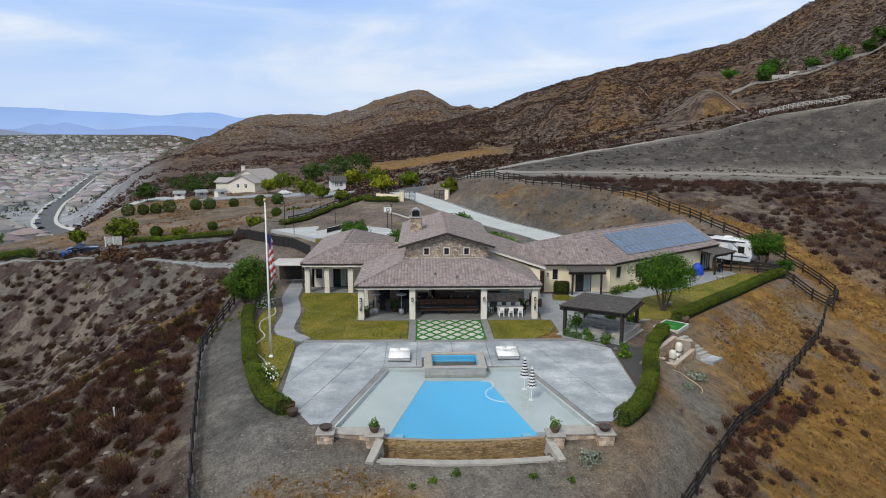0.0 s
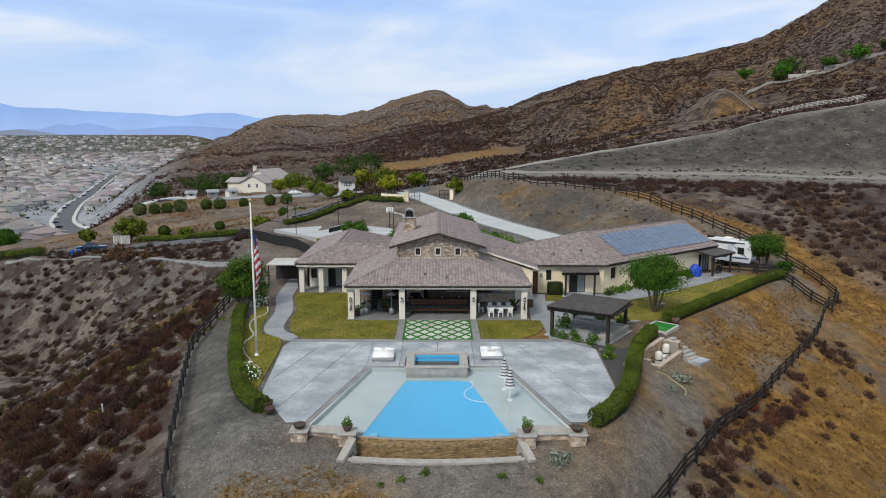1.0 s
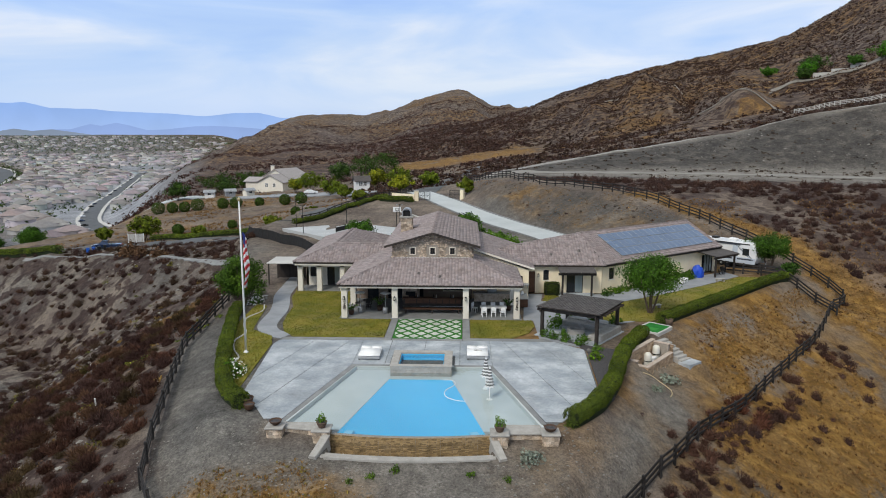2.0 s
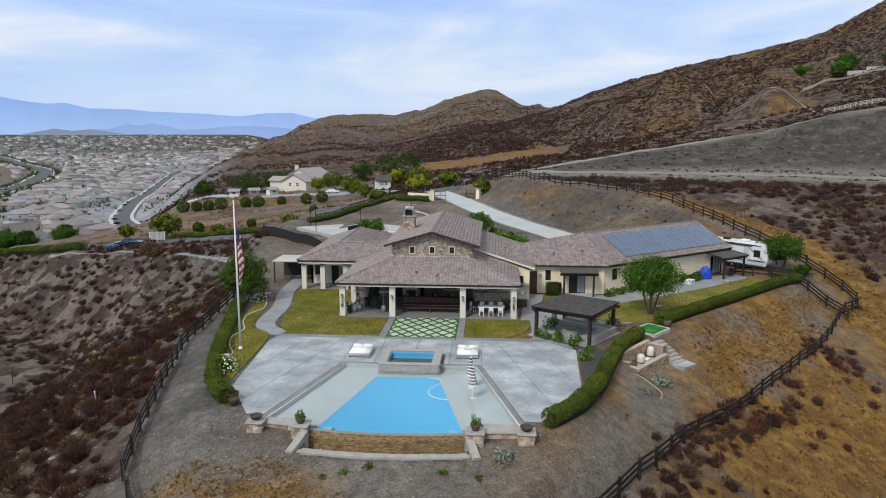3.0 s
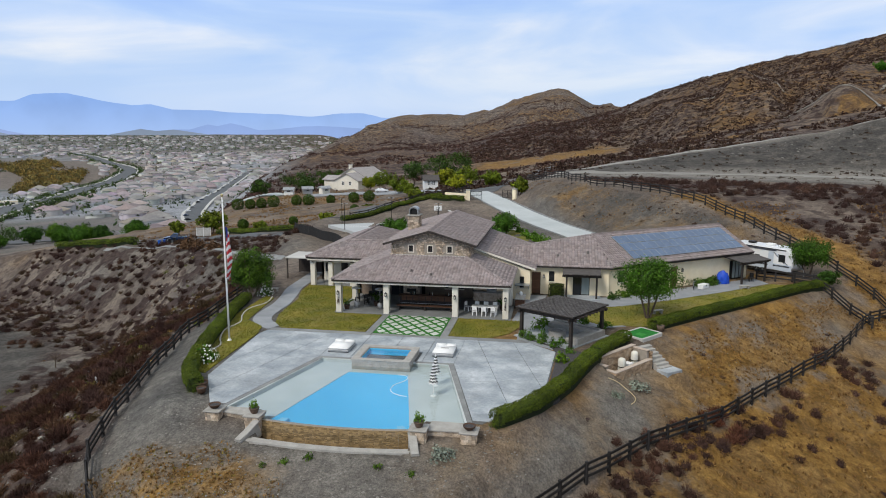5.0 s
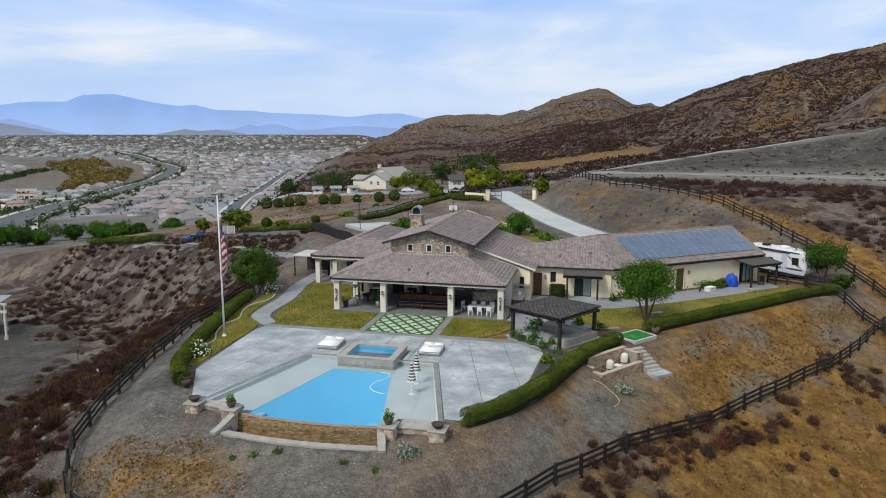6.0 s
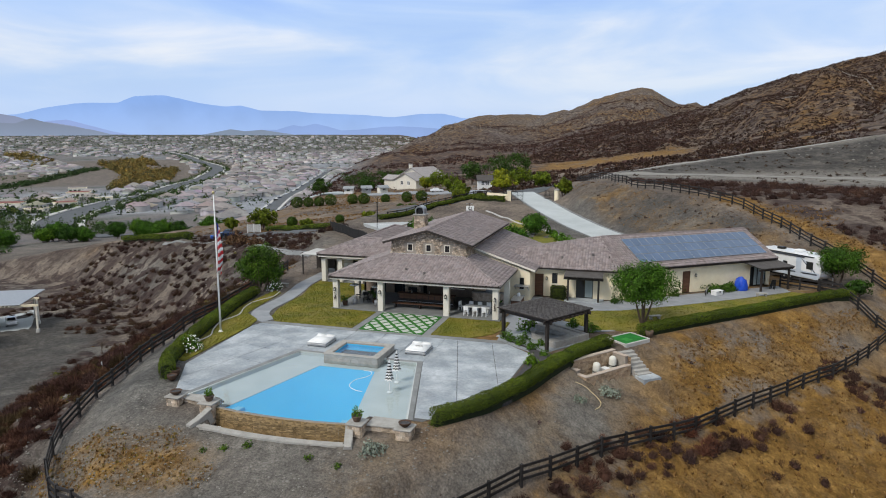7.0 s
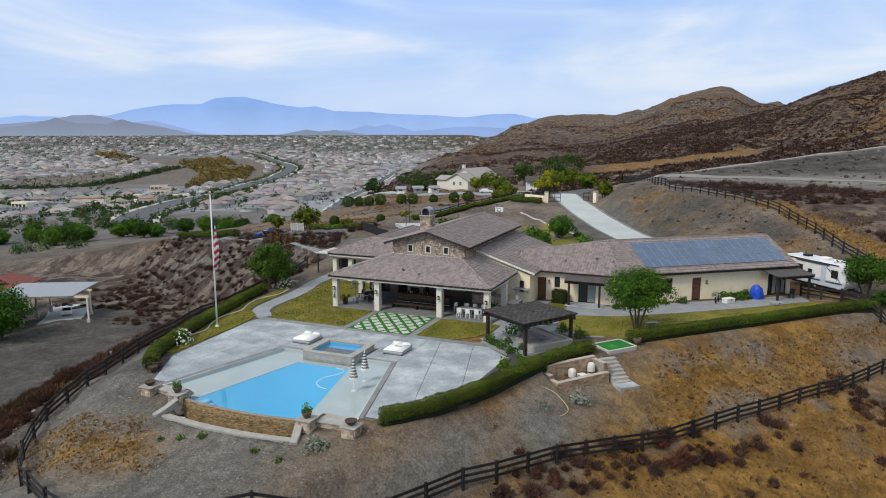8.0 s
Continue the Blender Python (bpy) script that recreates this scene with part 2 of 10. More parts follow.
# brown of the patio's back wall, with shade from its roof put in
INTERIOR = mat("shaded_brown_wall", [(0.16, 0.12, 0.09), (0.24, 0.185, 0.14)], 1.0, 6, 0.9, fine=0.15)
PATIO_FLOOR = mat("grey_patio_tile", [(0.16, 0.165, 0.165), (0.24, 0.245, 0.24)], 0.8, 6, 0.6, fine=0.1)
# blue-grey taken from the camper's white sides in shade
RV_GREY = mat("shade_grey_camper_panel", [(0.46, 0.52, 0.60), (0.54, 0.60, 0.67)], 1.0, 4, 0.4)


def glass_mat(name, tint, rough=0.04):
    m = bpy.data.materials.new(name)
    m.use_nodes = True
    b = m.node_tree.nodes["Principled BSDF"]
    b.inputs["Base Color"].default_value = (*tint, 1)
    b.inputs["Roughness"].default_value, b.inputs["Specular IOR Level"].default_value, b.inputs["Coat Weight"].default_value = rough, 0.45, 0.0
    return m


DARK_GLASS = glass_mat("dark_window_glass", (0.02, 0.023, 0.026))
WINDSHIELD = glass_mat("tinted_car_glass", (0.015, 0.018, 0.02))
SOLAR = mat("solar_cell_glass", [(0.05, 0.09, 0.17), (0.08, 0.13, 0.22)], 0.7, 4, 0.22, coat=0.5, spec=0.4, random_by=0.08)


def water_mat():
    m = bpy.data.materials.new("clear_pool_water")
    m.use_nodes = True
    n, l = m.node_tree.nodes, m.node_tree.links
    n.clear()
    out, mix = n.new("ShaderNodeOutputMaterial"), n.new("ShaderNodeMixShader")
    tr, gl, fr = n.new("ShaderNodeBsdfTransparent"), n.new("ShaderNodeBsdfGlossy"), n.new("ShaderNodeFresnel")
    tr.inputs["Color"].default_value = (0.88, 0.95, 0.985, 1)
    gl.inputs["Roughness"].default_value = 0.06
    fr.inputs["IOR"].default_value = 1.33
    tx, bp, geo = n.new("ShaderNodeTexNoise"), n.new("ShaderNodeBump"), n.new("ShaderNodeNewGeometry")
    tx.inputs["Scale"].default_value, tx.inputs["Detail"].default_value = 2.2, 4.0
    bp.inputs["Strength"].default_value, bp.inputs["Distance"].default_value = 0.12, 0.03
    l.new(geo.outputs["Position"], tx.inputs["Vector"])
    l.new(tx.outputs["Fac"], bp.inputs["Height"])
    l.new(bp.outputs[0], gl.inputs["Normal"])
    l.new(bp.outputs[0], fr.inputs["Normal"])
    l.new(fr.outputs[0], mix.inputs[0])
    l.new(tr.outputs[0], mix.inputs[1])
    l.new(gl.outputs[0], mix.inputs[2])
    l.new(mix.outputs[0], out.inputs[0])
    return m


WATER = water_mat()

# ---- building helpers ----
def thing(name, m=None, label="", category="", group="", kind=""):
    ob = new(name)
    ob.empty_display_size = 0.3
    if m is not None:
        ob.matrix_world = m
    return tagged(ob, label, category, group, kind)


def mesh_of(name, bm, material, smooth=False):
    me = bpy.data.meshes.new(name)
    bm.normal_update()
    bm.to_mesh(me)
    bm.free()
    for mt in material if isinstance(material, (list, tuple)) else (material,):
        me.materials.append(mt)
    if smooth:
        me.polygons.foreach_set("use_smooth", [True] * len(me.polygons))
    return me


def part(name, bm, material, parent, label="", smooth=False, m=None, kind=""):
    ob = new(name, bm if isinstance(bm, bpy.types.Mesh) else mesh_of(name, bm, material, smooth))
    ob.parent = parent
    if m is not None:
        ob.matrix_basis = m
    return tagged(ob, label, kind=kind)


def single(name, bm, material, label="", category="", group="", kind="", smooth=False, m=None):
    ob = new(name, bm if isinstance(bm, bpy.types.Mesh) else mesh_of(name, bm, material, smooth))
    if m is not None:
        ob.matrix_world = m
    return tagged(ob, label, category, group, kind)


def box(x0, x1, y0, y1, z0, z1, bevel=0.0, bm=None, m=None, segs=1):
    b = bmesh.new()
    bmesh.ops.create_cube(b, size=1.0)
    for v in b.verts:
        v.co = Vector(((x0 + x1) / 2 + v.co.x * (x1 - x0), (y0 + y1) / 2 + v.co.y * (y1 - y0), (z0 + z1) / 2 + v.co.z * (z1 - z0)))
    if bevel:
        bmesh.ops.bevel(b, geom=b.edges[:], offset=bevel, segments=segs, affect="EDGES")
    return merged(b, bm, m)


def merged(b, bm, m=None):
    if m is not None:
        bmesh.ops.transform(b, matrix=m, verts=b.verts[:])
    if bm is None:
        return b
    me = bpy.data.meshes.new("tmp")
    b.to_mesh(me)
    b.free()
    bm.from_mesh(me)
    bpy.data.meshes.remove(me)
    return bm


def rod(p, q, r0, r1=None, n=8, bm=None):
    """A round, tapered bar from p to q."""
    p, q = Vector(p), Vector(q)
    b = bmesh.new()
    d = q - p
    bmesh.ops.create_cone(b, cap_ends=True, segments=n, radius1=r0, radius2=r0 if r1 is None else r1, depth=d.length)
    turn = d.to_track_quat("Z", "Y").to_matrix().to_4x4()
    return merged(b, bm, Matrix.Translation((p + q) / 2) @ turn)


def beam(p, q, w, h, bm=None, bevel=0.0):
    """A square bar from p to q, w wide, h high."""
    p, q = Vector(p), Vector(q)
    d = q - p
    x = d.normalized()
    side = Vector((-x.y, x.x, 0)).normalized() if abs(x.z) < 0.99 else Vector((0, 1, 0))
    up = x.cross(side)
    mm = Matrix((x, side, up)).transposed().to_4x4()
    return box(-d.length / 2, d.length / 2, -w / 2, w / 2, -h / 2, h / 2, bevel, bm, Matrix.Translation((p + q) / 2) @ mm)


def prism(pts, z0, z1, bm=None, m=None, bevel=0.0):
    b = bmesh.new()
    vs = [b.verts.new((x, y, z0)) for x, y in pts]
    f = b.faces.new(vs)
    r = bmesh.ops.extrude_face_region(b, geom=[f])
    for v in r["geom"]:
        if isinstance(v, bmesh.types.BMVert):
            v.co.z = z1
    bmesh.ops.recalc_face_normals(b, faces=b.faces[:])
    if bevel:
        bmesh.ops.bevel(b, geom=[e for e in b.edges if all(abs(v.co.z - z1) < 1e-5 for v in e.verts)], offset=bevel, segments=1, affect="EDGES")
    return merged(b, bm, m)


def slab3(pts, thick, bm=None):
    """A slab under a flat polygon in space."""
    b = bmesh.new()
    top = [b.verts.new(p) for p in pts]
    low = [b.verts.new((p[0], p[1], p[2] - thick)) for p in pts]
    b.faces.new(top)
    b.faces.new(low[::-1])
    for i in range(len(pts)):
        j = (i + 1) % len(pts)
        b.faces.new((top[j], top[i], low[i], low[j]))
    bmesh.ops.recalc_face_normals(b, faces=b.faces[:])
    return merged(b, bm)


def lathe(profile, n=16, bm=None, m=None):
    b = bmesh.new()
    rings = []
    for r, z in profile:
        rings.append([b.verts.new((r * math.cos(2 * math.pi * i / n), r * math.sin(2 * math.pi * i / n), z)) for i in range(n)])
    for a, c in zip(rings, rings[1:]):
        for i in range(n):
            b.faces.new((a[i], a[(i + 1) % n], c[(i + 1) % n], c[i]))
    b.faces.new(rings[0][::-1])
    b.faces.new(rings[-1])
    return merged(b, bm, m)


def inside(poly, x, y):
    c, j = False, len(poly) - 1
    for i, (xi, yi) in enumerate(poly):
        xj, yj = poly[j]
        if (yi > y) != (yj > y) and x < (xj - xi) * (y - yi) / (yj - yi) + xi:
            c = not c
        j = i
    return c


def clip_convex(poly, cut):
    """The part of poly within the convex, counter-clockwise polygon cut."""
    out = list(poly)
    for (ax, ay), (bx, by) in zip(cut, cut[1:] + cut[:1]):
        src, out = out, []
        for (px, py), (qx, qy) in zip(src, src[1:] + src[:1]):
            sp = (bx - ax) * (py - ay) - (by - ay) * (px - ax)
            sq = (bx - ax) * (qy - ay) - (by - ay) * (qx - ax)
            if sp >= 0:
                out.append((px, py))
            if sp * sq < 0:
                k = sp / (sp - sq)
                out.append((px + k * (qx - px), py + k * (qy - py)))
        if len(out) < 3:
            return []
    return out


def smooth_line(pts, n=6):
    """A smooth line through the points."""
    p = [np.array(q, float) for q in pts]
    p = [2 * p[0] - p[1]] + p + [2 * p[-1] - p[-2]]
    out = []
    for a, b, c, d in zip(p, p[1:], p[2:], p[3:]):
        for i in range(n):
            t = i / n
            out.append(0.5 * (2 * b + (c - a) * t + (2 * a - 5 * b + 4 * c - d) * t * t + (3 * b - a - 3 * c + d) * t ** 3))
    return out + [p[-2]]


def ribbon(line, width, thick, lift, bm=None, ends=None, level=False):
    """A strip of paving that lies on the ground along a line of (x, y)."""
    b = bmesh.new()
    line = [np.array(q[:2], float) for q in line]
    rows = []
    for i, q in enumerate(line):
        d = line[min(i + 1, len(line) - 1)] - line[max(i - 1, 0)]
        d /= np.linalg.norm(d)
        s = np.array((-d[1], d[0]))
        w = width if ends is None else width + (ends - width) * i / (len(line) - 1)
        l, r = q + s * w / 2, q - s * w / 2
        zl, zr = ground_z(*(q if level else l)) + lift, ground_z(*(q if level else r)) + lift
        rows.append([b.verts.new((*l, zl)), b.verts.new((*r, zr)), b.verts.new((*r, zr - thick)), b.verts.new((*l, zl - thick))])
    for a, c in zip(rows, rows[1:]):
        for i in range(4):
            b.faces.new((a[i], c[i], c[(i + 1) % 4], a[(i + 1) % 4]))
    b.faces.new(rows[0])
    b.faces.new(rows[-1][::-1])
    bmesh.ops.recalc_face_normals(b, faces=b.faces[:])
    return merged(b, bm)


def raw_mesh(name, verts, faces, material, attrs=()):
    """A mesh from arrays: verts (n, 3), faces (m, 3 or 4)."""
    me = bpy.data.meshes.new(name)
    verts, faces = np.asarray(verts, np.float32), np.asarray(faces, np.int32)
    k = faces.shape[1]
    me.vertices.add(len(verts))
    me.vertices.foreach_set("co", verts.ravel())
    me.loops.add(faces.size)
    me.loops.foreach_set("vertex_index", faces.ravel())
    me.polygons.add(len(faces))
    me.polygons.foreach_set("loop_start", np.arange(0, faces.size, k, dtype=np.int32))
    me.polygons.foreach_set("loop_total", np.full(len(faces), k, np.int32))
    me.update(calc_edges=True)
    for mt in material if isinstance(material, (list, tuple)) else (material,):
        me.materials.append(mt)
    for key, values in attrs:
        at = me.attributes.new(key, "FLOAT_COLOR", "POINT")
        at.data.foreach_set("color", np.asarray(values, np.float32).ravel())
    return me


RNG = np.random.default_rng(7)


def leaf_cloud(centres, sizes, normals, tints, aspect=1.0, jitter=0.9):
    """Small bent leaves, two triangles each, at the centres: verts, faces, tint per vertex."""
    n = len(centres)
    a = RNG.normal(size=(n, 3))
    nr = normals + RNG.normal(size=(n, 3)) * jitter
    nr /= np.linalg.norm(nr, axis=1, keepdims=True) + 1e-9
    u = np.cross(nr, a)
    u /= np.linalg.norm(u, axis=1, keepdims=True) + 1e-9
    v = np.cross(nr, u)
    s = sizes[:, None]
    p0, p1 = centres - u * s * 0.5, centres + v * s * 0.32 * aspect
    p2, p3 = centres + u * s * 0.5, centres - v * s * 0.32 * aspect - nr * s * 0.1
    verts = np.stack([p0, p1, p2, p3], 1).reshape(-1, 3)
    k = np.arange(n)[:, None] * 4
    faces = np.concatenate([k + [0, 1, 2], k + [0, 2, 3]])
    t = np.repeat(np.concatenate([tints, np.ones((n, 1))], 1), 4, axis=0)
    return verts, faces, t


def bush_field(spots, radii, heights, leaves, leaf, tints, squash=1.0):
    """Dome-shaped shrubs: leaves spread over and within each dome."""
    n = len(spots)
    d = RNG.normal(size=(n, leaves, 3))
    d /= np.linalg.norm(d, axis=2, keepdims=True)
    d[:, :, 2] = np.abs(d[:, :, 2]) * squash
    rad = RNG.uniform(0.45, 1.0, (n, leaves, 1)) * (1 + 0.25 * np.sin(d[:, :, :1] * 5 + RNG.uniform(0, 6, (n, 1, 1))))
    c = spots[:, None, :] + d * rad * np.stack([radii, radii, heights], 1)[:, None, :]
    size = (leaf * radii)[:, None] * RNG.uniform(0.6, 1.4, (n, leaves))
    t = tints[:, None, :] * np.ones((1, leaves, 1)) * RNG.uniform(0.8, 1.2, (n, leaves, 1))
    return leaf_cloud(c.reshape(-1, 3), size.ravel(), d.reshape(-1, 3), np.clip(t, 0, 8).reshape(-1, 3))


def dome_field(spots, radii, heights, tints, leaves=60, leaf=0.3, seg=9):
    """Rounded shrubs: an uneven twiggy core, tinted darker for inner shade, with fine stems standing out of it."""
    n = len(spots)
    el = np.radians([-18, 12, 38, 64])
    az = np.arange(seg) * 2 * math.pi / seg
    az = az[None, None, :] + RNG.uniform(0, 6.28, (n, 1, 1)) + np.array([0, .35, 0, .35])[None, :, None]
    wob = RNG.uniform(.66, 1.06, (n, 4, seg)) * (1 + .22 * np.sin(2 * az + RNG.uniform(0, 6.28, (n, 1, 1))))
    rr, hh = radii[:, None, None], heights[:, None, None]
    e = el[None, :, None]
    P = np.stack([np.cos(az) * np.cos(e) * wob * rr * .58, np.sin(az) * np.cos(e) * wob * rr * .58, np.sin(e) * np.ones_like(az) * wob * hh * .55], 3)
    top = np.stack([np.zeros(n), np.zeros(n), heights * .52], 1)[:, None, :]
    V = np.concatenate([P.reshape(n, 4 * seg, 3), top], 1) + spots[:, None, :]
    f = []
    for k in range(3):
        for i in range(seg):
            a, b = k * seg + i, k * seg + (i + 1) % seg
            f += [(a, b, b + seg), (a, b + seg, a + seg)]
    f += [(3 * seg + i, 3 * seg + (i + 1) % seg, 4 * seg) for i in range(seg)]
    m = 4 * seg + 1
    F = (np.array(f)[None] + (np.arange(n) * m)[:, None, None]).reshape(-1, 3)
    # core tint lowered: it holds the shade within the shrub
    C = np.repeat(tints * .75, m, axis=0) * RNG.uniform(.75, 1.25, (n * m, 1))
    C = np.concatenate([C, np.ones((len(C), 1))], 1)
    d = RNG.normal(size=(n, leaves, 3))
    d /= np.linalg.norm(d, axis=2, keepdims=True)
    d[:, :, 2] = np.abs(d[:, :, 2])
    base = spots[:, None, :] + d * np.stack([radii, radii, heights], 1)[:, None, :] * RNG.uniform(.35, .82, (n, leaves, 1)) * (1 + .22 * np.sin(4 * d[:, :, :1] + RNG.uniform(0, 6.28, (n, 1, 1))))
    u = d + RNG.normal(size=d.shape) * .45 + [0, 0, .5]
    u /= np.linalg.norm(u, axis=2, keepdims=True)
    w = np.cross(u, RNG.normal(size=d.shape))
    w /= np.linalg.norm(w, axis=2, keepdims=True) + 1e-9
    size = (leaf * radii)[:, None, None] * RNG.uniform(.6, 1.2, (n, leaves, 1))
    L = np.stack([base - w * size * .085, base + w * size * .085, base + u * size], 2).reshape(-1, 3)
    LF = np.arange(len(L)).reshape(-1, 3) + len(V.reshape(-1, 3))
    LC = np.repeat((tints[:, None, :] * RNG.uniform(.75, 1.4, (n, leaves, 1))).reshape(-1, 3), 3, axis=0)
    LC = np.concatenate([LC, np.ones((len(LC), 1))], 1)
    return np.concatenate([V.reshape(-1, 3), L]), np.concatenate([F, LF]), np.concatenate([C, LC])

# ---- the land ----
def ease(a, b, v):
    t = np.clip((v - a) / (b - a), 0, 1)
    return t * t * (3 - 2 * t)


def cell_noise(x, y, seed=0):
    """Smooth value noise in -1..1."""
    xi, yi = np.floor(x).astype(np.int64), np.floor(y).astype(np.int64)
    fx, fy = x - xi, y - yi
    fx, fy = fx * fx * (3 - 2 * fx), fy * fy * (3 - 2 * fy)

    def h(i, j):
        k = (i * 374761393 + j * 668265263 + seed * 974634777) & 0x7FFFFFFF
        k = ((k ^ (k >> 13)) * 1274126177) & 0x7FFFFFFF
        return ((k ^ (k >> 16)) & 0xFFFF) / 32767.5 - 1
    return (h(xi, yi) * (1 - fx) + h(xi + 1, yi) * fx) * (1 - fy) + (h(xi, yi + 1) * (1 - fx) + h(xi + 1, yi + 1) * fx) * fy


def rough_noise(x, y, size, octaves=4, seed=0):
    s, a, z = size, 1.0, 0
    for o in range(octaves):
        z = z + a * cell_noise(x / s + 17 * o, y / s - 9 * o, seed + o)
        s, a = s / 2, a * 0.5
    return z


# edges of the levelled pad and of the fenced slope, by distance up the lot
PAD_Y = [-6, 0, 6, 12, 18, 23, 27, 41, 46, 55, 60, 64, 68, 79, 95, 112, 143]
PAD_X = [8, 10.5, 12.8, 15, 17.5, 21.5, 25, 39, 42.5, 43.5, 38, 28, 23.5, 18.4, 11, 4.0, -1]
FENCE_Y = [-20, -8, 0, 10, 17, 27, 34, 41, 47.6, 54, 60, 70, 84, 100, 112, 143, 180]
FENCE_X = [4, 9, 14.8, 22.2, 28.4, 37, 42, 46, 50.1, 47.4, 44.5, 39, 30, 19, 12, 2.7, 2]
FENCE_Z = [-7, -4.6, -3.2, -4.2, -4.6, -4.3, -4.2, -2.9, -3.0, 0, 3, 4.6, 7.2, 7.4, 7, 5.2, 5]
FALL_K = ([0, 20, 30, 42, 50, 60, 84, 110, 140], [.42, .40, .35, .2, .1, .05, 0, -.04, -.05])
AXIS_Z = ([0, 60, 68, 90, 112, 143, 175, 220, 300], [0, 0, .5, 1.2, 3.3, 3.6, 1.5, 0.2, 3.4])
WEST_Y = [-8, -4, 0, 4, 12, 20, 30, 38, 60, 70, 80, 100, 112]
WEST_X = [-7, -10, -11.8, -13.4, -16, -18, -19.4, -21, -26, -33, -34, -30, -16]
SPUR_X, SPUR_Y = [-120, -90, -65, -41, -25], [112, 99, 86, 68, 56]
BACK_X, BACK_Z = [-300, -200, -140, -100, -70, -40, -15], [-38, -27, -16, -9, -5.8, -2.2, 1]
# hills round the lot, by bearing: the rim of the cut slope, the foot and the crest of the main hill
BEAR = [-30, -16, -8, -2, 3, 6, 10, 15, 20, 27, 35, 50]
RIM_B = [-30, -16, -8, -2, 3, 4.8, 9, 14, 18, 22.5, 26.3, 31.4, 33.6, 40, 50]
RIM_R = [170, 170, 170, 170, 178, 185, 205, 222, 232, 240, 248, 255, 258, 265, 275]
RIM_Z = [-6, -4, -1, 2, 5.5, 7.3, 9.1, 12.1, 14.8, 17.9, 22.8, 26.8, 28.6, 33.4, 39.5]
TOE_B, TOE_D = [3, 9, 15, 25, 40], [12, 20, 28, 36, 42]
BENCH_Z = 7.6
KNOLL_GOLD = ((127, 258, 13), (90, 320, 26), (78, 237, 10), (60, 300, 16), (110, 400, 22))
FOOT_R, FOOT_Z = [420, 420, 430, 430, 410, 395, 360, 335, 325, 320, 320, 320], [-12, -4, -1, 2, 7, 9, 11.5, 17.5, 22, 28, 36, 46]
CREST_B = [-6, -2, 2, 5.4, 8.3, 11.4, 14.9, 19.9, 23.9, 26.1, 28.8, 34, 45]
CREST_S = [-.03, .0, .018, .0344, .0562, .0728, .0879, .1042, .1195, .1363, .1634, .205, .25]
CREST_R = [700, 760, 820, 850, 820, 780, 740, 700, 670, 650, 640, 620, 600]
PEAK_B = [-22, -17, -16.4, -15.97, -14.89, -13.8, -12.5, -11.2, -9.4, -7.2, -5.8, -4, -2.2, -1, -0.3, .4, 1.5, 2.4, 3.8, 6, 12]
PEAK_S = [-.02, -.006, -.0011, .0004, .0104, .0189, .0214, .0207, .0217, .0243, .0315, .0426, .0537, .0601, .0617, .0594, .0477, .0391, .036, .033, .03]
DRIVE_Y, DRIVE_X, DRIVE_Z = [67, 76.6, 85.8, 98, 110.5, 119, 128], [20.6, 16.4, 11.3, 4.9, -1.2, -4.6, -7.5], [.45, .8, 1.15, 2.0, 3.15, 3.4, 3.5]
PLAIN_R, PLAIN_Z = [150, 300, 430, 640, 900, 1230, 2500, 4700], [-20, -32, -40, -45, -56, -60, -38, 6]


